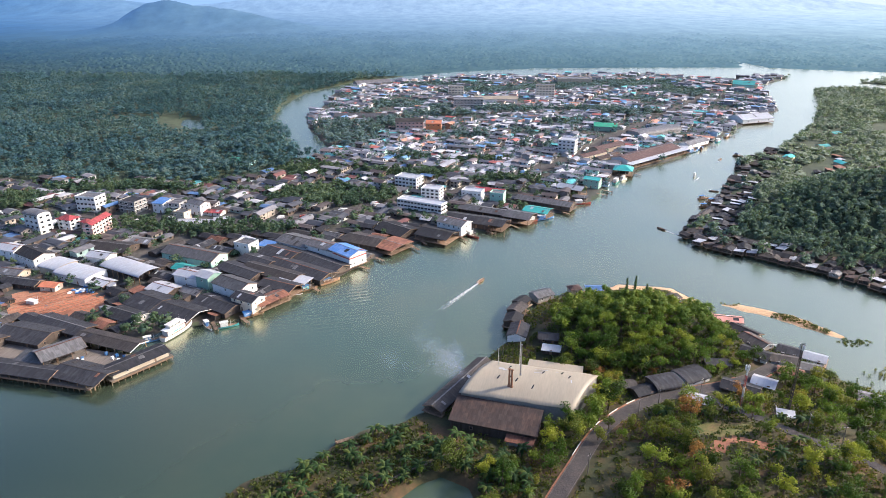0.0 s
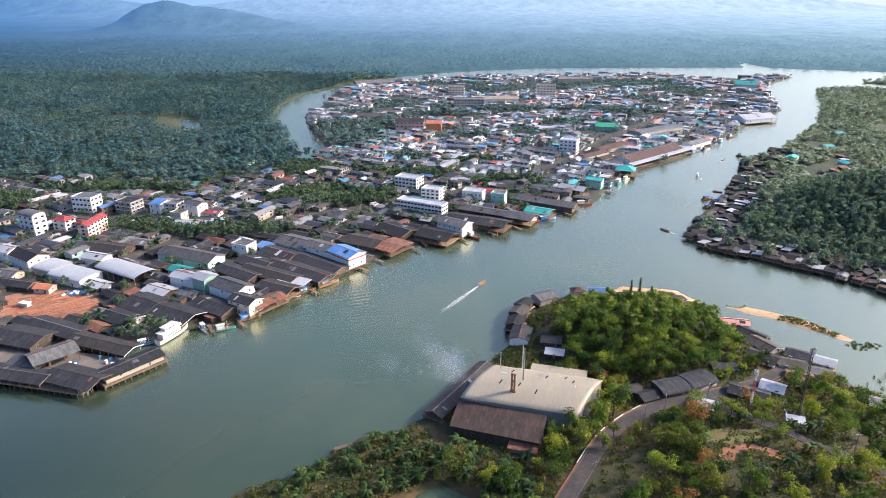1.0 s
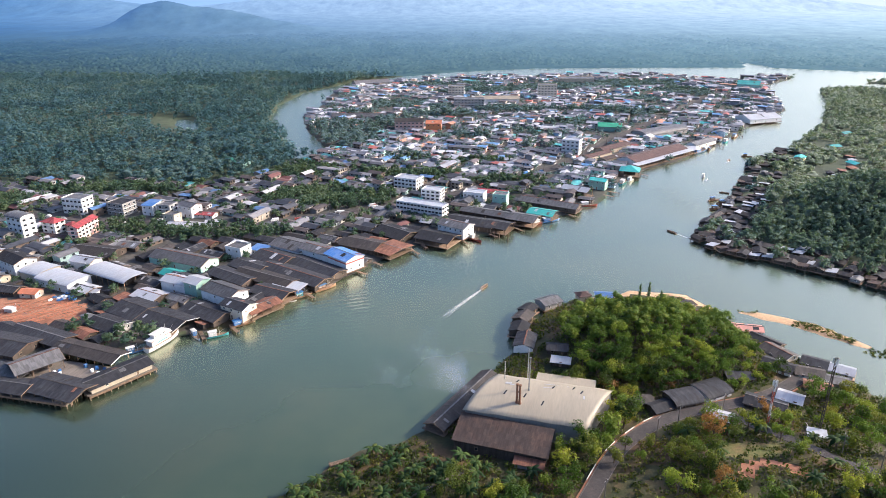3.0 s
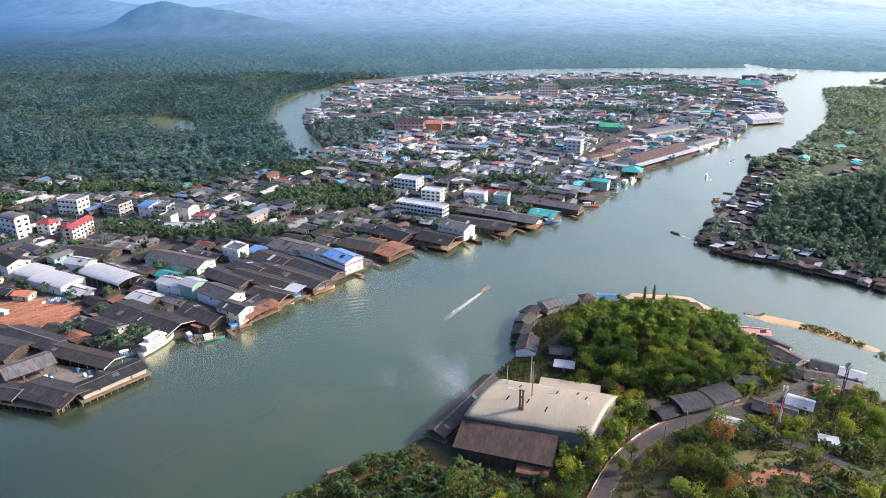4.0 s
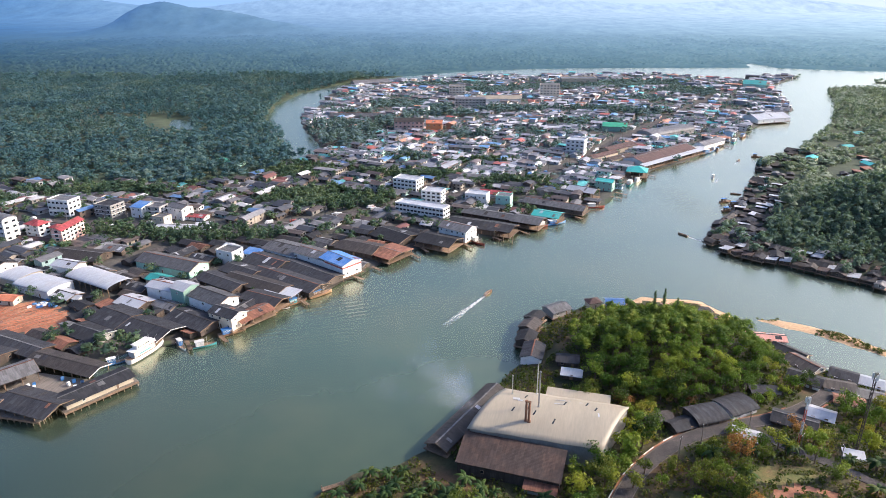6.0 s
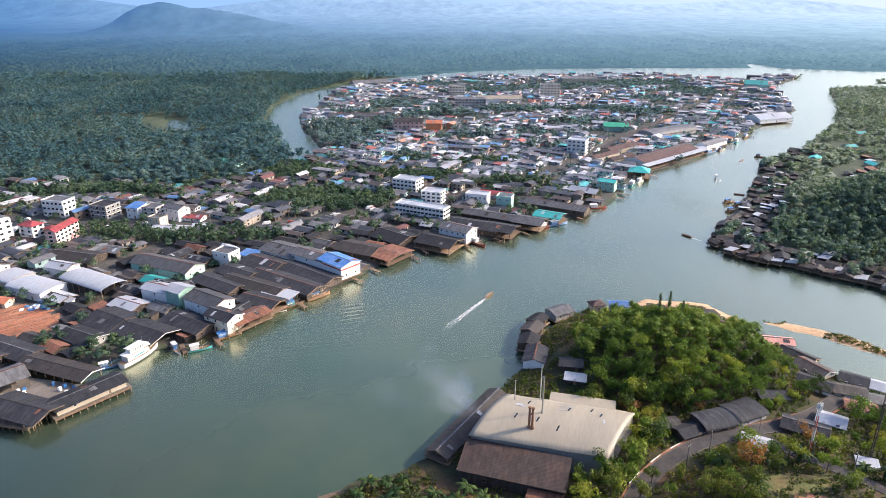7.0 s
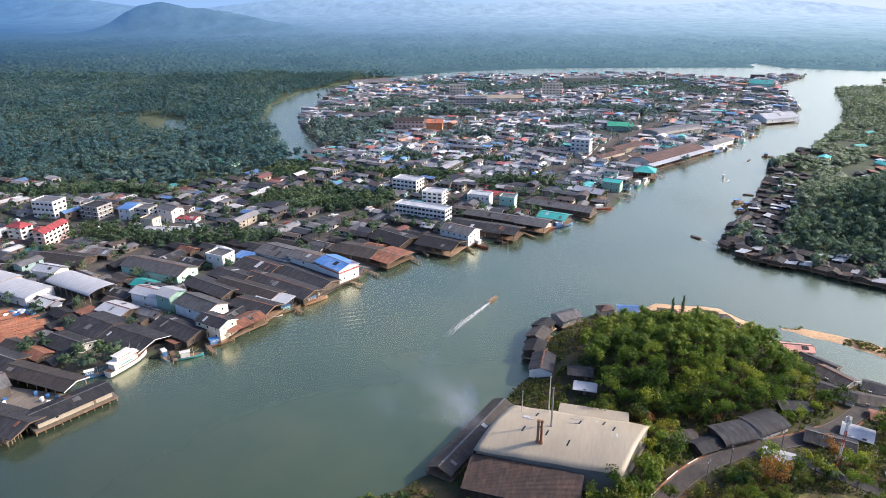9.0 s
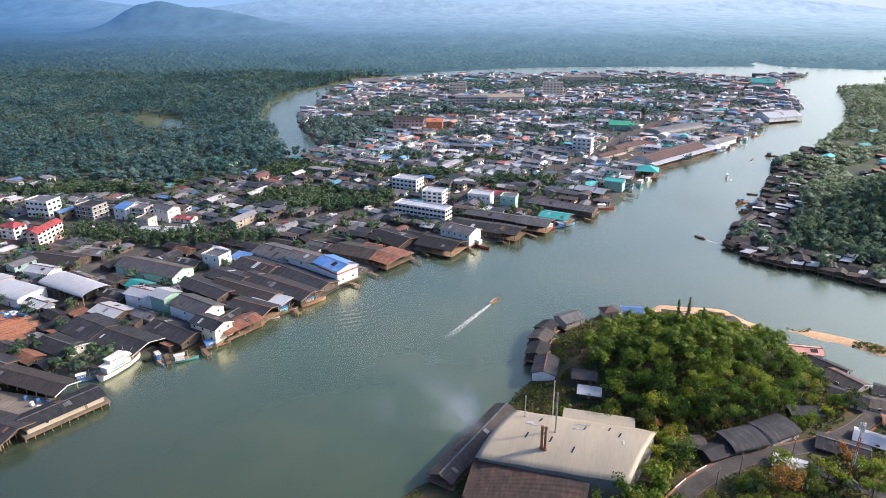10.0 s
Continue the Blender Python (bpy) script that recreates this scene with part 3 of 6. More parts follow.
WEST_BANK = [(-138, 610), (-160, 690), (-200, 770), (-216, 905), (-202, 1010), (-140, 1140), (6, 1250), (157, 1304), (375, 1316), (575, 1310), (600, 1420), (622, 1300), (766, 1240), (1100, 1170), (2400, 900)]
RIGHT_BANK = [(2400, 500), (1000, 860), (656, 1002), (610, 1037), (553, 1010), (502, 896), (429, 770), (357, 676), (319, 632), (267, 585), (229, 514), (191, 450), (171, 426), (153, 399),
              (161, 378), (182, 364), (208, 343), (232, 315), (300, 240), (500, 60)]
NEAR_BANK = [(420, 0), (260, 130), (185, 205), (174, 223), (166, 230), (157, 250), (146, 262), (140, 280), (130, 306), (122, 322), (95, 327), (70, 319), (52, 307), (39, 291), (29, 266),
             (13, 245), (-2, 218), (-14, 207), (-30, 198), (-46, 187), (-69, 169), (-130, 110), (-300, -100), (-900, -300)]
RIVER = np.array(LEFT_BANK + NORTH_BANK + WEST_BANK + RIGHT_BANK + NEAR_BANK, float)
TOWN = np.array([(-480, 130), *LEFT_BANK[2:], *NORTH_BANK, (-150, 545), (-200, 520), (-300, 530), (-480, 520)], float)
SANDBAR = np.array([(138, 306), (155, 301), (172, 289), (184, 270), (183, 266), (172, 277), (155, 292), (141, 301)], float)
ISLET = np.array([(664, 1098), (720, 1050), (900, 980), (900, 1040), (739, 1130)], float)
POND = np.array([(-22, 160), (-9, 174), (-1, 178), (9, 172), (13, 158), (0, 148)], float)
MARSH = np.array([(-318, 812), (-292, 800), (-262, 748), (-280, 738), (-306, 768)], float)


def inside(poly, x, y):
    a, b = poly, np.roll(poly, -1, 0)
    if np.size(x) < 64:
        X, Y, ax, ay, bx, by = np.asarray(x)[..., None], np.asarray(y)[..., None], a[:, 0], a[:, 1], b[:, 0], b[:, 1]
        rise = np.where(by == ay, 1.0, by - ay)
        return (((ay > Y) != (by > Y)) & (X < (bx - ax) * (Y - ay) / rise + ax)).sum(-1) % 2 == 1
    hit = np.zeros(x.shape, bool)
    for (ax, ay), (bx, by) in zip(a, b):
        if ay != by:
            hit ^= ((ay > y) != (by > y)) & (x < (bx - ax) * (y - ay) / (by - ay) + ax)
    return hit


def reach(poly, x, y):
    """The distance to an outline: above nought inside it, below outside."""
    if np.size(x) < 64:
        a, u = poly, np.roll(poly, -1, 0) - poly
        dx, dy = np.asarray(x)[..., None] - a[:, 0], np.asarray(y)[..., None] - a[:, 1]
        s = np.clip((dx * u[:, 0] + dy * u[:, 1]) / np.maximum((u * u).sum(1), 1e-9), 0, 1)
        best = np.hypot(dx - s * u[:, 0], dy - s * u[:, 1]).min(-1)
    else:
        best = np.full(x.shape, 1e9)
        for (ax, ay), (bx, by) in zip(poly, np.roll(poly, -1, 0)):
            ux, uy = bx - ax, by - ay
            s = np.clip(((x - ax) * ux + (y - ay) * uy) / max(ux * ux + uy * uy, 1e-9), 0, 1)
            best = np.minimum(best, np.hypot(x - ax - s * ux, y - ay - s * uy))
    return np.where(inside(poly, x, y), best, -best)


def swell(x, y, cx, cy, sx, sy, h):
    return h * np.exp(-((x - cx) / sx) ** 2 - ((y - cy) / sy) ** 2)


def wobble(x, y, s):
    return np.sin(x / s + 1.7 * np.sin(y / s * 0.63)) * np.cos(y / s * 0.87 + 1.3 * np.sin(x / s * 0.71))


def upland(x, y):
    z = swell(x, y, 108, 168, 58, 46, 10.5) + swell(x, y, 88, 264, 40, 27, 12) + swell(x, y, 300, 425, 64, 52, 31)
    z = z + swell(x, y, -1010, 2500, 140, 150, 82) + swell(x, y, -780, 2500, 185, 140, 64) + swell(x, y, -540, 2480, 120, 140, 14)
    z = z + np.where((y > 2200) & (y < 2900), np.clip(z / 40, 0, 1) * (3.5 * wobble(x, y, 23) + 2.5 * wobble(x, y, 11)), 0)
    z = z + swell(x, y, -140, 4300, 420, 250, 62) + swell(x, y, 700, 4500, 600, 250, 64) + swell(x, y, -2300, 4000, 700, 300, 110) + swell(x, y, -900, 4500, 600, 250, 80) + swell(x, y, 2000, 4350, 700, 250, 70)
    return z


def height(x, y):
    r = reach(RIVER, x, y) + 2.0 * wobble(x, y, 9) + 1.0 * wobble(x, y, 4.1)
    shore = np.clip(-r * 0.35, -3, 1.5)
    bar = np.clip(reach(SANDBAR, x, y) * 0.18 + 0.2 * wobble(x, y, 3), -3, 0.8)
    isl = np.clip(reach(ISLET, x, y) * 0.3, -3, 1.0)
    pond = np.clip(1.0 - reach(POND, x, y) * 0.8, -2.5, 99)
    marsh = np.clip(0.8 - reach(MARSH, x, y) * 0.3, -1.5, 99)
    land = shore + np.where(shore > 0.2, upland(x, y) * np.clip(-r / 12, 0, 1), 0)
    return np.minimum(np.minimum(np.maximum(np.maximum(land, bar), isl), pond + np.where(pond > 2, 99, 0)), marsh + np.where(marsh > 1.5, 99, 0))


def field(name, verts, faces, mats, idx=None, smooth=False):
    """A large mesh from arrays."""
    me = bpy.data.meshes.new(name)
    verts, faces = np.asarray(verts, np.float32), np.asarray(faces, np.int32)
    me.vertices.add(len(verts))
    me.vertices.foreach_set("co", verts.ravel())
    n = faces.shape[1]
    me.loops.add(faces.size)
    me.loops.foreach_set("vertex_index", faces.ravel())
    me.polygons.add(len(faces))
    me.polygons.foreach_set("loop_start", np.arange(0, faces.size, n, dtype=np.int32))
    for mt in mats:
        me.materials.append(mt)
    if idx is not None:
        me.polygons.foreach_set("material_index", np.asarray(idx, np.int32))
    if smooth:
        me.polygons.foreach_set("use_smooth", np.ones(len(faces), bool))
    me.update(calc_edges=True)
    return new(name, me)


def dry_slope(x, y):
    """Grass left open on the slope: a lawn, and a strip along the inner side of the road."""
    u, v = (x - 54) * 0.69 + (y - 172) * 0.72, (y - 172) * 0.69 - (x - 54) * 0.72
    return lawn(x, y) | track(x, y) | (np.hypot(u / 19, v / 6.5) < 1)


def lawn(x, y):
    return np.hypot((x - 96) / 12, (y - 189.5) / 5) < 1


def track(x, y):
    """The bare red earth that curls round the lawn's lower side."""
    r = np.hypot((x - 97) / 1.35, y - 176)
    return (r > 4.2) & (r < 7.6) & (y > 175)


def build_ground():
    ang = np.radians(np.concatenate([np.arange(-46, 46.01, 0.28), np.arange(49, 312, 3)]))
    rad = np.concatenate([np.arange(2, 128, 9.0), 130 * np.exp(np.arange(0, math.log(1500 / 130), 0.0115)), 1500 * np.exp(np.arange(0, math.log(4950 / 1500), 0.014)), [4950]])
    A, Rr = np.meshgrid(ang, rad)
    x, y = Rr * np.sin(A), Rr * np.cos(A)
    z = height(x.ravel(), y.ravel()).reshape(x.shape)
    na, nr = len(ang), len(rad)
    i = np.arange(nr - 1)[:, None] * na + np.arange(na)[None, :]
    j = np.arange(nr - 1)[:, None] * na + (np.arange(na)[None, :] + 1) % na
    faces = np.stack([i, i + na, j + na, j], -1).reshape(-1, 4)
    v = np.stack([x.ravel(), y.ravel(), z.ravel()], -1)
    c = v[faces].mean(1)
    cx, cy = c[:, 0], c[:, 1]
    idx = np.full(len(faces), 2)
    # the far ground wears the same emissive painted haze
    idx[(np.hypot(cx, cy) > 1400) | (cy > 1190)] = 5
    idx[inside(TOWN, cx, cy)] = 1
    idx[(np.hypot(cx - 60, cy - 200) < 190) & (cy < 335) & (cx > -110)] = 0
    beach = (reach(RIVER, cx, cy) > -7) & (cx > 74) & (cx < 130) & (cy > 285) & (cy < 335)
    idx[beach | inside(np.array([(130, 312), (190, 300), (195, 250), (150, 270)]), cx, cy) & (c[:, 2] > -0.6) & (reach(RIVER, cx, cy) > 2)] = 3
    idx[inside(np.array([(-215, 292), (-226, 316), (-196, 322), (-165, 303), (-172, 290)]), cx, cy)] = 4
    idx[dry_slope(cx, cy) | (np.hypot((cx - 140) / 22, (cy - 214) / 6) < 1)] = 6
    idx[lawn(cx, cy)] = 7
    idx[track(cx, cy)] = 4
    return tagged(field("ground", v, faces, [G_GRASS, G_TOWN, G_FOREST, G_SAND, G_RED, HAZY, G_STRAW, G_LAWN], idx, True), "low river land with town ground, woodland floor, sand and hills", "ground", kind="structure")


build_ground()
river = new("water", mesh_of("water", ([(-3400, -3400, 0), (3400, -3400, 0), (3400, 3400, 0), (-3400, 3400, 0)], [(0, 1, 2, 3)]), WATER))
tagged(river, "grey-green rippled river water", "water", kind="structure")


def build_backdrop():
    """A glowing ring all round, past the last woods; its emission paints hazy distance."""
    m, ns, ls, b = nodes_of("haze_glow_distance")
    pos = ns.new("ShaderNodeNewGeometry").outputs["Position"]
    sep = ns.new("ShaderNodeSeparateXYZ")
    ls.new(pos, sep.inputs[0])
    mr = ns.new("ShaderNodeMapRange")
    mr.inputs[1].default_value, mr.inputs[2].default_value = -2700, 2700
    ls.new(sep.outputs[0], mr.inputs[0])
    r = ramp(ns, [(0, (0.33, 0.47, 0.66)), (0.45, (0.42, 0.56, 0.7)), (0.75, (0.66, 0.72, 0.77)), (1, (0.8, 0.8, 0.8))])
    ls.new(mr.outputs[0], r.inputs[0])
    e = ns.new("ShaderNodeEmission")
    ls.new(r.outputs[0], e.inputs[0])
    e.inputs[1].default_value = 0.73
    ls.new(e.outputs[0], ns["Material Output"].inputs[0])
    n = 120
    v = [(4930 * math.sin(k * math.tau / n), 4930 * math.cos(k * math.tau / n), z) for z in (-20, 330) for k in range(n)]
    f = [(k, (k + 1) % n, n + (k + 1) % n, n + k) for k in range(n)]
    tagged(new("backdrop", mesh_of("backdrop", (v, f), m)), "glowing ring painted as pale blue haze behind the hills", "backdrop", kind="structure")


build_backdrop()


# ---- woods ----
rng = np.random.default_rng(7)


def dome_template(level):
    bm = bmesh.new()
    bmesh.ops.create_icosphere(bm, subdivisions=level, radius=1)
    bmesh.ops.delete(bm, geom=[v for v in bm.verts if v.co.z < -0.35], context="VERTS")
    bmesh.ops.triangulate(bm, faces=bm.faces)
    bm.verts.index_update()
    v, f = np.array([v.co[:] for v in bm.verts]), np.array([[a.index for a in q.verts] for q in bm.faces])
    bm.free()
    return v, f


def crowns(name, px, py, pz, rad, tall, mat, label, level=2, rough=0.3):
    """Many lumpy, uneven tree crowns in one mesh."""
    tv, tf = dome_template(level)
    n = len(px)
    disp = 1 + rng.uniform(-rough, rough, (n, len(tv), 1))
    turn = rng.uniform(0, math.tau, n)
    c, s = np.cos(turn)[:, None], np.sin(turn)[:, None]
    x, y, z = (tv[None] * disp).transpose(2, 0, 1)
    w = rad[:, None] * rng.uniform(0.85, 1.2, (n, 1))
    vx, vy = (x * c - y * s) * rad[:, None] + px[:, None], (x * s + y * c) * w + py[:, None]
    vz = pz[:, None] + tall[:, None] * (0.45 + 0.55 * z)
    v = np.stack([vx, vy, vz], -1).reshape(-1, 3)
    f = (tf[None] + (np.arange(n) * len(tv))[:, None, None]).reshape(-1, 3)
    return tagged(field(name, v, f, [mat]), label, "trees", kind="stuff")


def lobes(px, py, pz, rad, tall, k):
    """Splits each crown into k uneven round lobes, the tallest in the middle, over a low broad skirt."""
    n = len(px)
    a, r = rng.uniform(0, math.tau, (n, k)), np.sqrt(rng.uniform(0.0, 1, (n, k))) * 0.72
    r[:, 0] = 0.1
    q = rad[:, None] * rng.uniform(0.36, 0.6, (n, k))
    top = pz[:, None] + tall[:, None] * (1.0 - 0.45 * r ** 2) * rng.uniform(0.84, 1.05, (n, k))
    span = np.minimum(q * rng.uniform(1.5, 2.0, (n, k)), tall[:, None] * 0.8)
    x, y, z = px[:, None] + rad[:, None] * r * np.cos(a), py[:, None] + rad[:, None] * r * np.sin(a), top - span
    skirt = [px, py, pz - 0.3, rad * 0.85, tall * 0.72]
    return [np.concatenate([v.ravel(), w]) for v, w in zip((x, y, z, q, span), skirt)]


def leaves(px, py, pz, rad, tall, per, size, inner=0.55, fray=0.4):
    """Leaf sprays as small bent quads, filling uneven crowns; gives the vertex and face arrays."""
    n = len(px)
    d = rng.normal(size=(n, per, 3))
    d /= np.linalg.norm(d, axis=-1, keepdims=True)
    d *= rng.uniform(inner, 1.05, (n, per, 1))
    c = np.stack([px, py, pz], -1)[:, None] + d * np.stack([rad, rad, tall / 2], -1)[:, None] + np.stack([0 * px, 0 * px, tall / 2], -1)[:, None]
    nrm = d + rng.normal(scale=fray, size=d.shape) + np.array([0, 0, 0.25])
    nrm /= np.linalg.norm(nrm, axis=-1, keepdims=True)
    a = np.cross(nrm, rng.normal(size=d.shape))
    a /= np.linalg.norm(a, axis=-1, keepdims=True)
    b = np.cross(nrm, a)
    s = size * rng.uniform(0.5, 1.3, (n, per, 1))
    q = np.stack([c + s * a, c + s * 0.7 * b + 0.15 * s * nrm, c - s * a, c - s * 0.7 * b - 0.15 * s * nrm], 2).reshape(-1, 3)
    return q, np.arange(len(q)).reshape(-1, 4)


GREENS = [(-85, 485, 46, 26), (-150, 409, 58, 10), (-205, 418, 24, 8), (-105, 705, 44, 62), (83, 853, 48, 28), (53, 527, 26, 10), (290, 1090, 90, 40), (-3, 816, 42, 18), (-30, 548, 40, 12), (30, 590, 30, 9), (100, 700, 36, 10), (-20, 870, 40, 14), (180, 850, 50, 16), (120, 1040, 90, 22), (-110, 830, 30, 12), (260, 930, 50, 18),
          (180, 1060, 70, 30), (-60, 900, 40, 30), (60, 1010, 70, 25), (-120, 560, 30, 18), (-30, 600, 22, 10), (20, 690, 26, 14), (150, 760, 40, 16), (230, 820, 36, 18),
          (-131, 279, 9, 6), (-143, 273, 8, 5), (-164, 283, 7, 4), (350, 1000, 40, 40), (-250, 505, 60, 10), (-330, 470, 40, 20), (90, 640, 18, 9), (-60, 760, 30, 20), (10, 1080, 80, 26)]


def green_at(x, y):
    hit = np.zeros(x.shape, bool)
    for cx, cy, a, b in GREENS:
        hit |= ((x - cx) / a) ** 2 + ((y - cy) / b) ** 2 < 1 + 0.25 * wobble(x, y, 7)
    return hit


def in_view(x, y, margin=41):
    return np.abs(np.degrees(np.arctan2(x, y + 60))) < margin


def scatter(x0, x1, y0, y1, step, jitter=0.45):
    gx, gy = np.meshgrid(np.arange(x0, x1, step), np.arange(y0, y1, step * 0.87))
    gx = gx + (np.arange(gx.shape[0]) % 2)[:, None] * step / 2
    x, y = gx.ravel(), gy.ravel()
    return x + rng.uniform(-jitter, jitter, x.shape) * step, y + rng.uniform(-jitter, jitter, x.shape) * step


def right_village(x, y):
    r = -reach(RIVER, x, y)
    return (x > 120) & (r < 24) & (y < 640) & (y > 300) & (wobble(x, y, 5.5) < np.where(y > 480, 0.0, 0.6))


def build_woods():
    (x1, y1), (x2, y2) = scatter(-900, 1000, 256, 1350, 7.6, 0.75), scatter(-480, 460, 256, 760, 4.6, 0.6)
    fine = np.concatenate([np.zeros(len(x1), bool), np.ones(len(x2), bool)])
    x, y = np.concatenate([x1, x2]), np.concatenate([y1, y2])
    small = inside(TOWN, x, y) & (y < 600) | (x > 150) & ((upland(x, y) >= 9) | (y < 430)) & (y < 800)
    dry = -reach(RIVER, x, y)
    isl = reach(ISLET, x, y)
    town = inside(TOWN, x, y) & ~green_at(x, y)
    near = (np.hypot(x - 60, y - 200) < 190) & (y < 335) & (x > -110)
    ok = in_view(x, y) & ((dry > -0.5) | (isl > 2)) & ~town & ~near & ~right_village(x, y) & (reach(MARSH, x, y) < 1) & (reach(MARSH, x + 8, y + 22) < -8) & (np.hypot((x + 372) / 52, (y - 800) / 17) > 1) & (np.hypot(x, y) < 1400) & (y < 1190) & (fine == small)
    ok &= ~((x > 120) & (dry < 95) & (y < 760) & (y > 470) & (wobble(x, y, 16) > 0.3) & (upland(x, y) < 4))
    x, y, small = x[ok], y[ok], small[ok]
    z = np.maximum(height(x, y), 0.1)
    rad = (2.4 + 5.2 * rng.random(len(x)) ** 1.4) * (1 + 0.25 * wobble(x, y, 40)) * np.where(small, 0.6, 1.0)
    tall = np.where(small, 0.68, 1.0) * rng.uniform(6.5, 13.0, len(x)) * (1 + 0.25 * wobble(x, y, 55) + 0.2 * wobble(x, y, 19)) * np.where(inside(TOWN, x, y), np.where(y > 1040, 0.34, np.where(y > 850, 0.5, 0.95)), np.where((y > 900) & (x > 300) | (x > 150) & (y > 470) & (y < 780) & (dry[ok] < 100), 0.6, 1.0))
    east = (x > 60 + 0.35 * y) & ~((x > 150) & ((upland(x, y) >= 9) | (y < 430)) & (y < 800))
    intown = inside(TOWN, x, y) & (y < 600)
    hill = (x > 150) & ((upland(x, y) >= 9) | (y < 430)) & (y < 800)
    kinds = ((hill, HAZED_HILLWOOD, "hill", "dark green hillside"), (inside(TOWN, x, y) & (y >= 600) & ~east, HAZED_FARWOOD, "far_town", "haze-tinted green garden"), (~east & ~inside(TOWN, x, y) & ~hill, HAZED_MANGROVE, "mangrove", "dense dark green mangrove"), (east, HAZED_RIGHTWOOD, "bank", "olive green scrub and"), (intown, TOWNWOOD, "garden", "fresh green garden"))
    ring = np.hypot(x, y)
    for pick, leaf, nm, lab in kinds:
        for sel, k, level, per, size in ((pick & (ring < 640), 5, 1, 14 if nm in ("hill", "garden") else 17, 0.54), (pick & (ring >= 640), 4, 1, 7, 0.8)):
            if not sel.any():
                continue
            lx, ly, lz, lr, lt = lobes(x[sel], y[sel], z[sel], rad[sel], tall[sel], k)
            crowns(nm + "_wood", lx, ly, lz, lr * 0.7, lt * 0.86, leaf, lab + " trees along the river", level, 0.26)
            v, f = leaves(lx, ly, lz + lt * 0.08, lr * 1.04, lt * 0.92, per, size, 0.82, 0.5)
            tagged(field(nm + "_foliage", v, f, [leaf]), "leafy tops of the " + lab + " trees", "trees", kind="stuff")
    # past the river: crowns grow larger with the distance
    r = 1170 * np.exp(np.arange(0, math.log(2300 / 1170), 0.0068))
    a = np.arange(-40, 40, 0.4)
    R2, A2 = np.meshgrid(r, a)
    R2, A2 = (R2 * (1 + rng.uniform(-0.02, 0.02, R2.shape))).ravel(), np.radians(A2 + rng.uniform(-0.6, 0.6, A2.shape)).ravel()
    x, y = R2 * np.sin(A2), R2 * np.cos(A2)
    ok = (-reach(RIVER, x, y) > 4) & ~(inside(TOWN, x, y)) & ((y >= 1188) | (np.hypot(x, y) >= 1390))
    x, y, R2 = x[ok], y[ok], R2[ok]
    ob = crowns("backdrop_woods", x, y, height(x, y) - 1, R2 * 0.0042 * rng.uniform(0.6, 1.2, len(x)), rng.uniform(5, 9.5, len(x)) * (1 + 0.3 * wobble(x, y, 170)) * np.clip(1.6 - R2 / 2400, 0.55, 1.1), HAZY, "distant flat woodland and low hills with haze painted as glow", 1, 0.3)
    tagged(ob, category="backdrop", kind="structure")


build_woods()


# ---- roads and clearings ----
def strip(name, pts, width, mat, label, lift=0.35, category="road"):
    p = [Vector(q) for q in pts]
    line = []
    for k in range(len(p) - 1):
        a, b, c, d = p[max(k - 1, 0)], p[k], p[k + 1], p[min(k + 2, len(p) - 1)]
        for s in range(8):
            t = s / 8
            line.append(0.5 * ((2 * b) + (c - a) * t + (2 * a - 5 * b + 4 * c - d) * t * t + (3 * b - a - 3 * c + d) * t ** 3))
    line.append(p[-1])
    v, f = [], []
    for k, q in enumerate(line):
        u = (line[min(k + 1, len(line) - 1)] - line[max(k - 1, 0)]).normalized()
        n = Vector((-u.y, u.x))
        z = float(height(np.array([q.x]), np.array([q.y]))[0]) + lift
        for s, dz in ((-width / 2 - 0.4, -0.9), (-width / 2, 0), (width / 2, 0), (width / 2 + 0.4, -0.9)):
            v.append((q.x + n.x * s, q.y + n.y * s, z + dz))
    for k in range(len(line) - 1):
        for s in range(3):
            f.append((k * 4 + s, k * 4 + 4 + s, k * 4 + 5 + s, k * 4 + 1 + s))
    return tagged(new(name, mesh_of(name, (v, f), mat)), label, category, kind="structure"), line


ROAD = [(15, 130), (26, 148), (35, 163), (43, 175.5), (54, 192.5), (65, 203.5), (75, 210.5), (85, 215), (97, 218.5), (109, 222), (123, 229), (138, 240)]
LANE = [(150, 152), (138, 166.5), (131, 175.5), (121.5, 180.5), (117, 186.5), (111.5, 194.5), (104, 205), (98, 216)]
_, road_line = strip("road", ROAD, 5.4, ASPHALT, "worn grey asphalt road with pale edge lines")
strip("verge", ROAD, 6.8, G_RED, "strip of bare red earth along the road", 0.1, "verge")
strip("lane", LANE, 3.6, ASPHALT, "narrow worn lane between trees and poles")
strip("path", [(-40, 158), (-24, 168.5), (-12, 177.5), (1, 186), (10, 190)], 1.1, CONCRETE, "narrow concrete path beside the pond", 0.2, "path")
strip("high_street", [(-480, 430), (-330, 452), (-200, 432), (-120, 428), (-60, 455), (0, 490), (60, 540), (120, 600), (170, 680), (250, 790), (330, 900), (400, 1000)], 9, ASPHALT, "grey town street between the houses", 0.3)


def edge_line(s):
    v, f = [], []
    for k, q in enumerate(road_line):
        u = (road_line[min(k + 1, len(road_line) - 1)] - road_line[max(k - 1, 0)]).normalized()
        z = float(height(np.array([q.x]), np.array([q.y]))[0]) + 0.356
        for o in (s - 0.06, s + 0.06):
            v.append((q.x - u.y * o, q.y + u.x * o, z))
        if k:
            f.append((2 * k - 2, 2 * k, 2 * k + 1, 2 * k - 1))
    tagged(new("road_marking", mesh_of("road_marking", (v, f), CONCRETE)), "worn white painted edge line on the road", "road marking", kind="structure")


edge_line(-2.45)
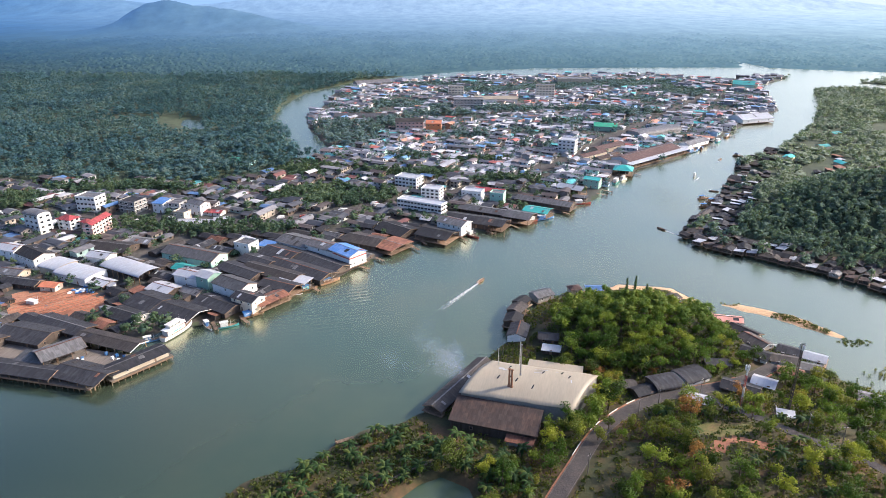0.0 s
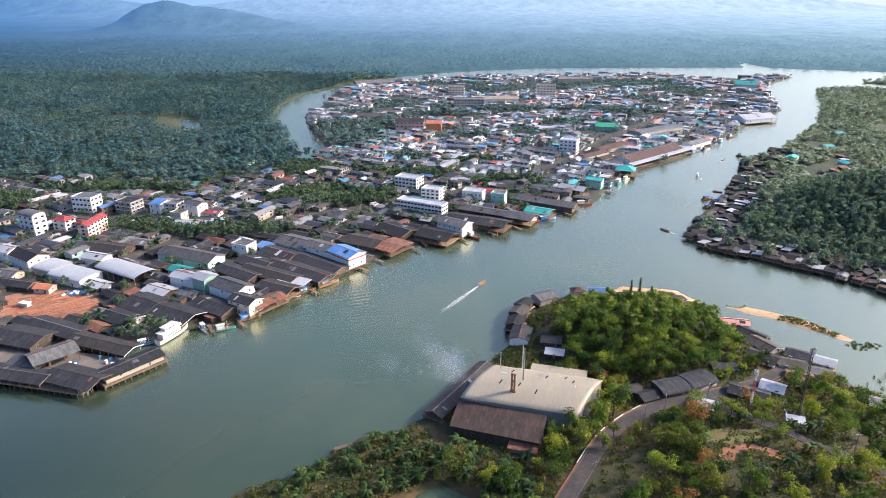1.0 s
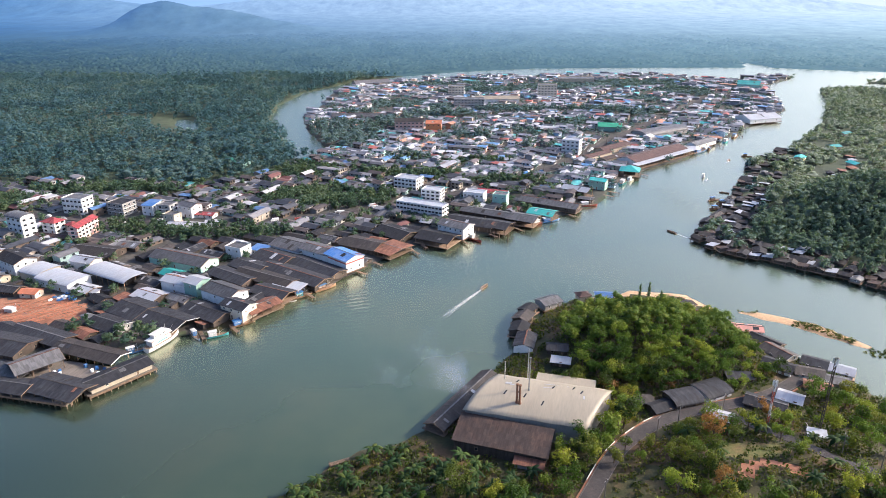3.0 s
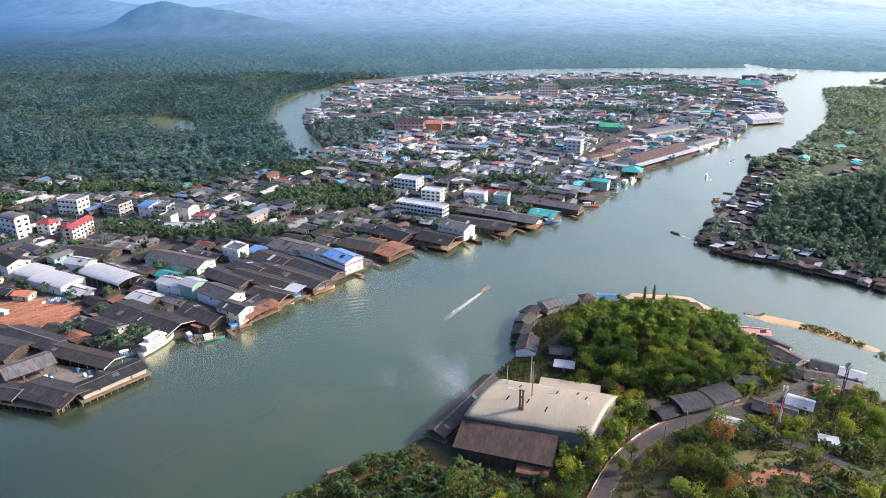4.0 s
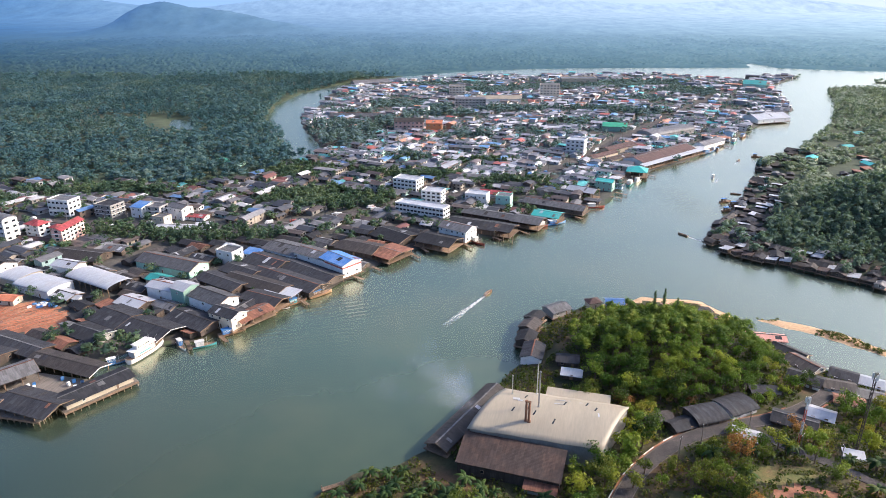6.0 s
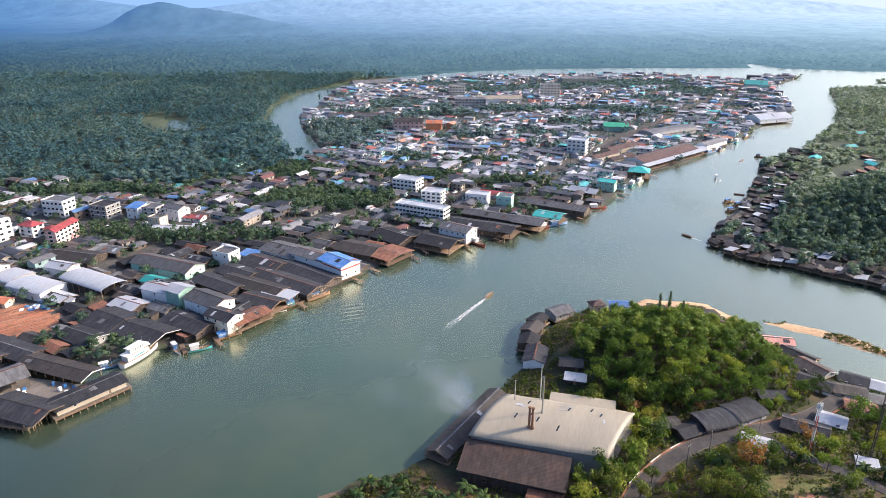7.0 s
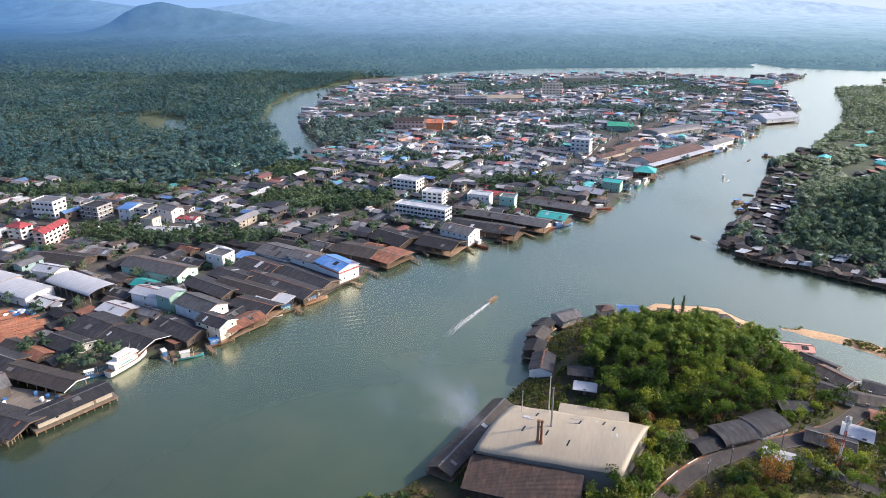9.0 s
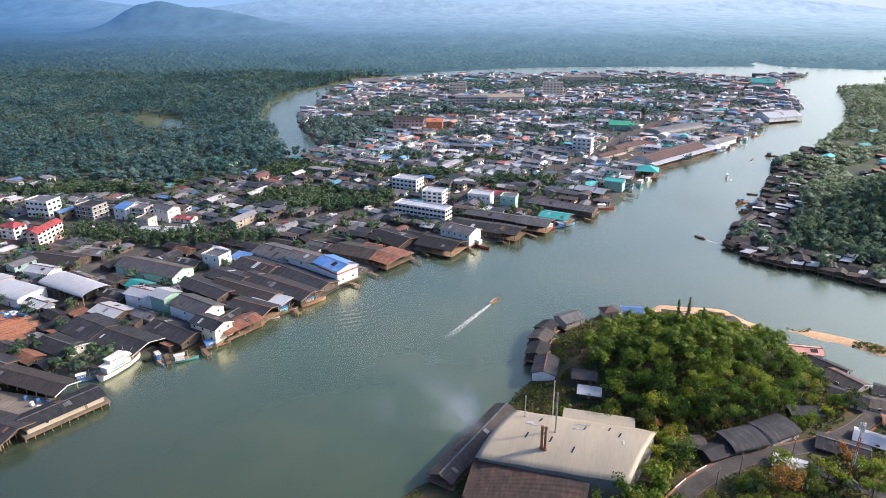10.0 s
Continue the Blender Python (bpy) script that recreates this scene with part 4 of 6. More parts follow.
edge_line(2.45)
STREET = np.array([(-480, 430), (-330, 452), (-200, 432), (-120, 428), (-60, 455), (0, 490), (60, 540), (120, 600), (170, 680), (250, 790), (330, 900), (400, 1000)], float)


def near_line(line, x, y):
    best = np.full(np.shape(x), 1e9)
    for (ax, ay), (bx, by) in zip(line[:-1], line[1:]):
        ux, uy = bx - ax, by - ay
        s = np.clip(((x - ax) * ux + (y - ay) * uy) / (ux * ux + uy * uy), 0, 1)
        best = np.minimum(best, np.hypot(x - ax - s * ux, y - ay - s * uy))
    return best


# ---- the river works across from the town: a big pale roof and its sheds ----
def bowed_roof(L, W, H, name, mat):
    """A broad low vault with a slight wave along it, in thin sheet."""
    nx, ny = 24, 12
    v, f = [], []
    for layer in (0, 1):
        for i in range(nx + 1):
            for j in range(ny + 1):
                a, b = i / nx - 0.5, j / ny - 0.5
                z = H + 2.4 * (1 - (2 * b) ** 2) + 0.10 * math.sin(a * 23) - (0.2 if layer else 0)
                v.append((a * L, b * W, z))
    o, c = (nx + 1) * (ny + 1), ny + 1
    for i in range(nx):
        for j in range(ny):
            q = (i * c + j, (i + 1) * c + j, (i + 1) * c + j + 1, i * c + j + 1)
            f += [q, tuple(k + o for k in reversed(q))]
    for i in range(nx):
        f += [(i * c, i * c + o, (i + 1) * c + o, (i + 1) * c), (i * c + ny, (i + 1) * c + ny, (i + 1) * c + ny + o, i * c + ny + o)]
    for j in range(ny):
        f += [(j, j + 1, j + 1 + o, j + o), (nx * c + j, nx * c + j + o, nx * c + j + 1 + o, nx * c + j + 1)]
    return v, f


def works():
    m = pose(32.8, 215.6, 2.2, 0, 0, -15.4)
    L, W, H = 42, 25.4, 8.4
    skew = Matrix.Shear("XZ", 4, (0, 0))
    skew[0][1] = 0.306
    ob = thing("factory", m, "large riverside factory hall with a cream vaulted sheet-metal roof", "factory")
    rim = [(y * (W - 1.2), -0.6 if y in (-0.5, 0.5) and low else H + 2.4 * (1 - (2 * y) ** 2) - 0.35) for y, low in ((-0.5, 1), (0.5, 1), (0.5, 0), (0.3, 0), (0.1, 0), (-0.1, 0), (-0.3, 0), (-0.5, 0))]
    part("wall", moved(sweep_geo(rim, L - 1.2), skew), WALL["grey"][0], ob)
    part("roof", moved(bowed_roof(L, W, H, "roof", ROOF["cream"][0]), skew), ROOF["cream"][0], ob, "cream vaulted roof with pale patches", smooth=True)
    part("annex_roof", moved(roof_geo(21, 6, H - 0.4, -0.4, "mono", 0.3), pose(7.6, W / 2 + 2.8, 0)), ROOF["cream"][0], ob)
    part("annex_wall", moved(walls_geo(20.6, 5.6, H - 0.5, -0.4, "mono"), pose(7.6, W / 2 + 2.9, -0.4)), WALL["grey"][0], ob)
    arch = lambda px, py: H + 2.4 * (1 - (2 * py / W) ** 2) + 0.10 * math.sin(px / L * 23)
    for px, py in ((-12, -2), (-7.5, -1), (-5, -2.2), (1.5, -5), (-9, 7), (4, 6), (11, 8), (14, 5)):
        part("roof_light", box_geo(0, 0, 0, 0.45, 2.4, 0.1), GLASS, ob, key="roof_light", at=pose(px, py, arch(px, py) + 0.02, math.degrees(math.atan(-9.6 * 2 * py / W / W)), 0, -14))
    for px, py, h, r in ((-7.2, -6.3, 7.5, 0.42), (-6.2, -6.5, 7.5, 0.42), (-4.2, 1.5, 13.5, 0.28), (-6, 11, 13, 0.2), (-14, 8, 7.5, 0.18)):
        part("chimney", merge(tube_geo(0, 0, 0, h, r, r * 0.85, 12), tube_geo(0, 0, h - 0.4, h, r * 1.25, r * 1.25, 12), tube_geo(0, 0, 0, 0.5, r * 1.6, r * 1.4, 12)), RUSTY if r > 0.4 else STEEL, ob,
             "rusty steel chimney" if r > 0.4 else "thin steel flue", at=pose(px, py, arch(px, py) - 0.15))
    for px, py, a, b in ((-12, 4.5, 2.2, 1.5), (-10.5, 3.6, 1.6, 0.8), (3, 8.2, 5, 0.35), (8, 8.6, 3, 0.3), (2, 5, 3, 0.4), (15, 1.5, 0.5, 2.2)):
        part("roof_patch", box_geo(0, 0, 0, a, b, 0.05), ROOF["white"][0], ob, at=pose(px, py, arch(px, py) + 0.02, math.degrees(math.atan(-9.6 * 2 * py / W / W)), 0, 6))
    BUILT.append((33, 215, L + 2, W + 10, radians(-18)))
    building(18.6, 199.8, -18, 31, 10.8, 4.4, "redbrown", "wood", "mono", 2.7, name="boiler_shed", what="factory shed", z=2.0)
    building(26.5, 190.8, -18, 9, 4.5, 3.0, "rust", "grey", "mono", 0.9, name="lean_shed", what="lean-to shed", z=2.2)
    building(6.6, 226.5, 237, 40, 7.5, 3.0, "brown", "wood", "gable", 1.5, open_sided=True, stilts=3.0, name="wharf_shed", what="wharf shed", z=1.9)


works()

# ---- houses round the wooded hill ----
NEARBY = [
    (86, 222.5, 16, 11, 9, 2.8, "dark", "wood", "barrel"), (98, 227.5, 24, 11, 9.5, 3.2, "dark", "white", "barrel"), (76.5, 218, 22, 8, 6, 2.6, "dark", "wood", "gable"), (70, 222, 8, 9, 5, 3, "brown", "wood", "gable"),
    (95, 211, -28, 8, 5.5, 1.9, "white", "wood", "gable"), (126, 224, -35, 8, 7, 2.3, "white", "wood", "gable"), (114.5, 219, -32, 13, 8, 3.4, "dark", "wood", "gable"),
    (112, 236, -5, 9, 4, 2.4, "dark", "wood", "mono"), (121, 197.5, -20, 5, 3, 2.4, "white", "white", "mono"), 
    (132, 246, -40, 11, 8, 3.8, "dark", "white", "gable"), (143, 243, -22, 10, 7, 4, "brown", "white", "gable"), (137, 257, -62, 12, 9, 3.0, "brown", "cream", "gable"),
    (150, 252, -35, 9, 8, 4, "dark", "white", "gable"), (158, 247, -35, 9, 7, 3, "white", "white", "gable"), (137, 268, -55, 13, 8, 3.0, "dark", "wood", "gable"),
    (131, 279, -12, 17, 6, 3.0, "salmon", "cream", "gable"), (120, 288, -25, 12, 9, 3.0, "dark", "wood", "gable"), (114, 303, 35, 10, 6, 5, "brown", "pink", "gable"),
    (104, 309, -10, 10, 6, 5, "salmon", "cream", "gable"), (150, 238, -25, 10, 6, 3, "zinc", "grey", "gable"), (141, 233, -25, 9, 6, 3, "rust", "cream", "gable"),
    (163, 214, -30, 9, 7, 3, "zinc", "wood", "gable"), (172, 208, -30, 9, 8, 3, "dark", "wood", "gable"),
    (34, 268, 75, 12, 8, 5, "dark", "white", "gable"), (46, 258, -10, 8, 6, 3, "dark", "wood", "gable"), (33, 281, 70, 9, 7, 4, "dark", "wood", "gable"),
    (36, 292, 60, 9, 7, 4, "brown", "wood", "gable"), (50, 308, 30, 10, 8, 4, "zinc", "grey", "gable"), (68, 314, 15, 6, 5, 4.6, "maroon", "cream", "hip"),
    (78, 314, -5, 8, 6, 4, "blue", "white", "gable"), (39, 300, 50, 8, 6, 4, "dark", "wood", "gable"), (46, 249, -15, 7, 4, 2.6, "white", "wood", "mono"),
    (104, 149, 20, 9, 6, 2.8, "brown", "cream", "gable"),
]
for row in NEARBY:
    x, y, turn, L, W, H, roof, wall, shape = row
    H = min(H, 2.3) if x > 90 and H < 6 else H
    over_water = float(height(np.array([x]), np.array([y]))[0]) < 1.2
    building(x, y, turn, L, W, H, roof, wall, shape, group="houses round the wooded hill", z=1.6 if over_water else None, stilts=3.0 if over_water else 0.0, what="small house")


# ---- the near wharf of the town ----
def deck(x, y, turn, L, W, label):
    ob = thing("wharf_deck", pose(x, y, 2.0, 0, 0, turn), label, "wharf")
    part("slab", box_geo(0, 0, -0.35, L, W, 0.35), CONCRETE, ob)
    part("edge_beam", box_geo(0, -W / 2 - 0.15, -0.75, L, 0.3, 0.72), TIMBER, ob)
    nx = int(L / 2.6)
    for k in range(nx + 1):
        for py in (-W / 2 + 0.3, -W / 2 + 4.5, W / 2 - 0.4):
            part("stilt", tube_geo(0, 0, -5, -0.34, 0.17, 0.15, 6), TIMBER, ob, key="wharf_pile", at=pose(-L / 2 + 0.4 + k * (L - 0.8) / nx, py, 0))
    for k in range(int(W / 2.6) + 1):
        for px in (-L / 2 + 0.3, L / 2 - 0.3):
            part("stilt", tube_geo(0, 0, -5, -0.34, 0.17, 0.15, 6), TIMBER, ob, key="wharf_pile", at=pose(px, -W / 2 + 0.4 + k * 2.5, 0))


deck(-168, 246, -13, 62, 27, "concrete fishing wharf on timber piles")
deck(-130, 244.5, 50, 27, 10, "narrow concrete quay on timber piles")
Q = dict(group="sheds on the wharf", z=2.0)
building(-147, 234.5, -20, 22, 11, 3.6, "dark", "wood", "gable", open_sided=True, what="fish shed", name="fish_shed", **Q)
building(-177, 238.5, -13, 36, 8, 3.4, "dark", "wood", "gable", open_sided=True, what="fish shed", name="fish_shed", **Q)
building(-165.5, 250.5, 46, 17, 12.5, 4.8, "zinc", "grey", "gable", open_sided=True, what="sorting hall", name="sorting_hall", **Q)
building(-173, 244.5, -16, 15, 6.5, 3.4, "zinc", "wood", "mono", 1.2, open_sided=True, what="fish shed", name="fish_shed", **Q)
building(-130.5, 245, 50, 23, 8, 3.4, "dark", "cream", "gable", what="quay shed", name="quay_shed", **Q)
building(-149, 261, -21, 31, 8, 4, "brown", "wood", "gable", open_sided=True, what="fish shed", name="fish_shed", **Q)
S = dict(group="big sheds of the town")
building(-178, 277, -25, 29, 9, 4, "dark", "wood", "gable", what="store shed", name="store_shed", **S)
building(-189, 268, -17, 24, 13, 4.5, "dark", "wood", "gable", what="store shed", name="store_shed", **S)
building(-205, 262, -17, 16, 12, 4.5, "brown", "wood", "gable", what="store shed", name="store_shed", **S)
building(-153, 287, -27, 17, 10, 4, "dark", "grey", "gable", what="store shed", name="store_shed", **S)
building(-173, 338, -30, 32, 13, 6, "white", "white", "barrel", 1.7, open_sided=True, what="market hall", name="market_hall", **S)
building(-199, 335, -25, 24, 14, 4.6, "white", "white", "barrel", 1.3, what="market hall", name="market_hall", **S)
building(-217, 346, -25, 14, 14, 4.6, "white", "cream", "barrel", 1.5, what="market hall", name="market_hall", **S)
building(-198, 357, -20, 14, 9, 6, "white", "white", "gable", what="store hall", name="store_hall", **S)
building(-184, 326, -27, 13, 7, 3.5, "white", "wood", "gable", what="store shed", name="store_shed", **S)
building(-146, 362, -24, 37, 14, 6, "zinc", "mint", "gable", what="long warehouse", name="warehouse", **S)
building(-223.5, 406, 84, 21, 6.5, 9.6, "red", "pink", "gable", 1.6, floors=4, what="apartment block", name="apartment_block", win=(1.5, 1.4), step=3.0)
building(-263, 409, -26, 14, 9, 13, "zinc", "white", "barrel", 1.8, floors=4, what="apartment block", name="apartment_block", win=(1.5, 1.4), step=3.6)
building(-247.5, 416, -21, 11, 8, 7.4, "red", "white", "hip", floors=3, what="town house", name="town_house")
building(-236, 416.5, -21, 6, 6, 5, "red", "cream", "hip", floors=2, what="town house", name="town_house")
building(-241, 402, -14, 22, 6, 3.5, "maroon", "wood", "gable", what="row house", name="row_house", **S)
building(-252, 456, -14, 16, 11, 10.5, "zinc", "white", "flat", floors=3, what="bank building", name="bank_building", win=(1.5, 1.4), step=2.6)
building(-221, 453, -20, 14, 12, 8, "dark", "grey", "flat", floors=3, what="town house", name="town_house")
building(-188, 449, -14, 10, 9, 7.5, "zinc", "grey", "flat", floors=3, what="town house", name="town_house")
building(-200, 452, -14, 8, 10, 7, "blue", "white", "mono", floors=2, what="town house", name="town_house")
building(-172, 447, -30, 13, 9, 8, "zinc", "white", "gable", floors=2, what="town house", name="town_house")
building(-160, 444, -14, 12, 7, 3.5, "red", "white", "gable", what="shop house", name="shop_house")
building(-166, 423, -10, 22, 7, 3.5, "white", "white", "gable", what="store shed", name="store_shed", **S)
building(-150, 425, 10, 8, 6, 5, "white", "white", "gable", what="shop house", name="shop_house")
building(-178, 431, -20, 9, 7, 6.5, "zinc", "cream", "flat", floors=2, what="town house", name="town_house")
building(-201, 376, -16, 26, 13, 4.5, "brown", "wood", "gable", what="store shed", name="store_shed", **S)
building(-186, 386, -16, 12, 8, 4, "zinc", "wood", "gable", what="store shed", name="store_shed", **S)
building(-236, 356, -33, 22, 12, 7, "dark", "white", "gable", floors=2, what="row house", name="row_house", **S)
building(-252, 362, -20, 14, 10, 8, "white", "white", "gable", floors=2, what="town house", name="town_house")
building(-238, 338, -15, 14, 9, 4.5, "zinc", "cream", "gable", what="town house", name="town_house")
building(-225, 326, -15, 20, 8, 3.6, "dark", "wood", "gable", what="row house", name="row_house", **S)
building(-208, 321, -10, 9, 6, 4, "tile", "cream", "gable", what="town house", name="town_house")
building(-135, 327, -24, 17, 9, 6, "white", "white", "gable", floors=2, what="ice works", name="ice_works", **S)
building(-124, 321, -30, 9, 9, 8.5, "white", "mint", "gable", floors=2, what="ice works", name="ice_works", **S)
building(-108, 313, -33, 20, 12, 7, "zinc", "white", "gable", floors=2, what="cold store", name="cold_store", step=4.5, **S)
building(-147, 301, -30, 17, 15, 4.5, "dark", "white", "gable", what="store shed", name="store_shed", **S)
building(-130, 291, -28, 27, 13, 4.5, "dark", "wood", "gable", what="boat shed", name="boat_shed", open_sided=True, **S)
building(-112, 298, -32, 22, 11, 4.5, "dark", "wood", "gable", what="fish shed", name="fish_shed", **S)
building(-97, 298, -30, 14, 9, 6, "dark", "cream", "gable", floors=2, what="fish house", name="fish_house", z=2.0, stilts=3.4, **S)
building(-88, 303, 52, 16, 8, 4, "rust", "wood", "gable", open_sided=True, what="landing shed", name="landing_shed", z=2.0, stilts=3.4, **S)
building(-146, 316, -28, 14, 9, 4.5, "white", "wood", "gable", what="store shed", name="store_shed", **S)
building(-112, 339, -34, 26, 10, 4.6, "dark", "wood", "gable", what="fish shed", name="fish_shed", **S)
building(-94, 337, -30, 34, 11, 4.6, "brown", "wood", "gable", what="fish shed", name="fish_shed", **S)
building(-86, 318.5, -27, 19, 9.5, 4.4, "dark", "wood", "gable", what="landing shed", name="landing_shed", open_sided=True, z=2.0, stilts=3.4, **S)
building(-79, 326, -28, 15, 5.5, 4.2, "white", "wood", "mono", open_sided=True, what="landing shed", name="landing_shed", z=2.0, stilts=3.4, **S)
building(-80, 342, -34, 40, 11.5, 4.4, "dark", "wood", "gable", what="fish shed", name="fish_shed", **S)
building(-70.5, 352, -38, 34, 10.5, 4.4, "dark", "wood", "gable", what="fish shed", name="fish_shed", **S)
building(-95, 365, -33, 22, 14, 4.6, "dark", "wood", "gable", what="fish shed", name="fish_shed", **S)
building(-106, 353, -33, 20, 11, 4.4, "dark", "wood", "gable", what="fish shed", name="fish_shed", **S)
building(-70, 368, -34, 22, 12, 6.4, "zinc", "white", "gable", 1.4, floors=2, what="cold store", name="cold_store", step=4.5, **S)
building(-55.5, 357.5, -42, 18, 12.5, 6.8, "blue", "white", "gable", 1.7, floors=2, what="cold store", name="cold_store", step=4.2, z=2.0, stilts=3.4, **S)
building(-88, 380.5, -31, 24, 16, 6.6, "zinc", "white", "gable", 2.0, what="warehouse", name="warehouse", **S)
building(-118, 372, -25, 11, 9, 7, "zinc", "white", "flat", floors=2, what="town house", name="town_house")
building(-107, 377, -25, 9, 7, 5, "blue", "white", "mono", what="town house", name="town_house")
building(-31, 379, -38, 14, 17, 3.6, "rust", "wood", "gable", 1.0, open_sided=True, what="landing shed", name="landing_shed", z=1.8, stilts=3.2, **S)
building(-48, 386, -27, 22, 14, 4.5, "brown", "wood", "gable", what="fish shed", name="fish_shed", **S)
building(-30, 405, -40, 22, 16, 4.5, "dark", "wood", "gable", what="fish shed", name="fish_shed", **S)
building(-4, 396, -30, 21, 15, 4.5, "dark", "wood", "gable", open_sided=True, what="landing shed", name="landing_shed", z=1.8, stilts=3.2, **S)
building(7, 408, -35, 19, 12, 6.5, "zinc", "white", "gable", floors=2, what="fish house", name="fish_house", z=1.8, stilts=3.2, **S)
building(-27, 511, -26, 19, 12, 8.5, "white", "white", "flat", floors=3, what="school block", name="school_block", win=(1.5, 1.4), step=2.8)
building(-15, 447, -27, 35, 9, 8.4, "white", "white", "flat", floors=3, what="harbour office", name="harbour_office", win=(1.5, 1.4), step=2.6)
building(-8, 474, -20, 14, 10, 10, "white", "white", "flat", floors=4, what="apartment block", name="apartment_block", win=(1.5, 1.4), step=2.8)
building(22, 474, -20, 15, 9, 8, "white", "white", "flat", floors=2, what="town house", name="town_house", step=2.8)
building(40, 468, -20, 10, 8, 8, "zinc", "mint", "flat", floors=2, what="town house", name="town_house")
building(18, 424, -26, 30, 14, 5, "dark", "wood", "gable", what="fish shed", name="fish_shed", **S)
building(30, 442, -28, 36, 10, 5, "zinc", "wood", "gable", what="fish shed", name="fish_shed", **S)
building(33, 417, -28, 17, 13, 5, "dark", "wood", "gable", open_sided=True, what="landing shed", name="landing_shed", z=1.8, stilts=3.2, **S)
building(52, 430, -28, 17, 13, 5, "zinc", "wood", "gable", open_sided=True, what="landing shed", name="landing_shed", z=1.8, stilts=3.2, **S)
building(66, 442, -28, 16, 11, 4.5, "teal", "wood", "gable", open_sided=True, what="landing shed", name="landing_shed", z=1.8, stilts=3.2, **S)
building(74, 463, -30, 42, 12, 4.2, "zinc", "wood", "gable", what="long warehouse", name="warehouse", z=1.8, stilts=3.2, **S)
building(98, 490, -35, 20, 12, 6, "white", "cream", "gable", open_sided=True, what="landing hall", name="landing_hall", z=1.8, stilts=3.2, **S)
building(36, 490, -20, 22, 10, 5, "red", "blue", "gable", what="shop house", name="shop_house", **S)
building(118, 508, -30, 12, 8, 7, "teal", "mint", "gable", floors=2, what="town house", name="town_house")
building(152, 547, -20, 15, 14, 5, "teal", "wood", "hip", open_sided=True, what="landing hall", name="landing_hall", z=1.8, stilts=3.2, **S)
building(188, 605, 40, 80, 20, 4.6, "maroon", "white", "gable", 2.8, what="market hall", name="market_hall", z=1.8, stilts=3.2, step=5, **S)
building(197, 595, 40, 92, 5, 3.4, "white", "cream", "mono", 0.5, open_sided=True, what="quay canopy", name="quay_canopy", z=1.8, stilts=3.2, **S)
building(248, 652, 40, 36, 12, 4.2, "zinc", "white", "gable", what="market hall", name="market_hall", z=1.8, stilts=3.2, **S)
building(158, 632, 40, 40, 12, 5, "maroon", "cream", "gable", what="market hall", name="market_hall", **S)
building(137, 602, 40, 34, 8, 5, "maroon", "cream", "gable", what="market hall", name="market_hall", **S)
building(149, 593, 40, 30, 8, 5, "redbrown", "cream", "gable", what="market hall", name="market_hall", **S)
building(224, 704, 32, 62, 20, 5.5, "zinc", "grey", "barrel", what="warehouse", name="warehouse", step=5, **S)
building(178, 728, -14, 24, 17, 6, "green", "mint", "gable", what="hall", name="market_hall", step=5, **S)
building(358, 776, 19, 44, 24, 5, "white", "white", "gable", what="ice works", name="ice_works", step=6, z=1.8, stilts=3.2, **S)
building(144, 955, -5, 26, 14, 17, "zinc", "cream", "flat", floors=5, what="hotel block", name="hotel_block", win=(1.5, 1.4), step=4)
building(19, 968, -2, 22, 14, 14, "zinc", "cream", "flat", floors=4, what="hotel block", name="hotel_block", win=(1.5, 1.4), step=4)
building(33, 868, -2, 38, 16, 12, "zinc", "grey", "flat", floors=4, what="school block", name="school_block", win=(1.5, 1.4), step=4)
building(71, 905, 0, 56, 18, 8, "cream", "white", "gable", what="hall", name="sports_hall", step=6)
building(-36, 728, -3, 30, 14, 11, "brown", "pink", "gable", floors=3, what="school block", name="school_block", win=(1.5, 1.4), step=4)
building(-10, 728, -3, 16, 14, 9, "tile", "orange", "gable", floors=2, what="town house", name="town_house", step=4)
building(118, 622, -25, 16, 12, 13, "white", "white", "flat", floors=4, what="apartment block", name="apartment_block", win=(1.5, 1.4), step=3.4)
building(458, 1035, -25, 30, 26, 8, "teal", "mint", "gable", what="hall", name="fish_hall", step=6)
building(-112, 1080, 25, 56, 22, 7, "zinc", "grey", "gable", what="warehouse", name="warehouse", step=6)
building(-98, 798, -2, 62, 16, 6, "zinc", "grey", "gable", what="warehouse", name="warehouse", step=6)
building(212, 1105, -2, 54, 26, 7, "zinc", "cream", "flat", floors=2, what="warehouse", name="warehouse", step=6)
building(-180, 585, -20, 20, 12, 4.5, "green", "mint", "gable", what="hall", name="hall")


band = thing("wall_band", pose(-55.5, 357.5, 2.0, 0, 0, -42), "red painted band round the white cold store walls", "wall band")
for sx, sy, px, py in ((18.3, 0.1, 0, -6.31), (0.1, 12.7, 9.06, 0)):
    part("board", box_geo(px, py, 4.9, sx, sy, 0.75), WALL["red"][0], band)


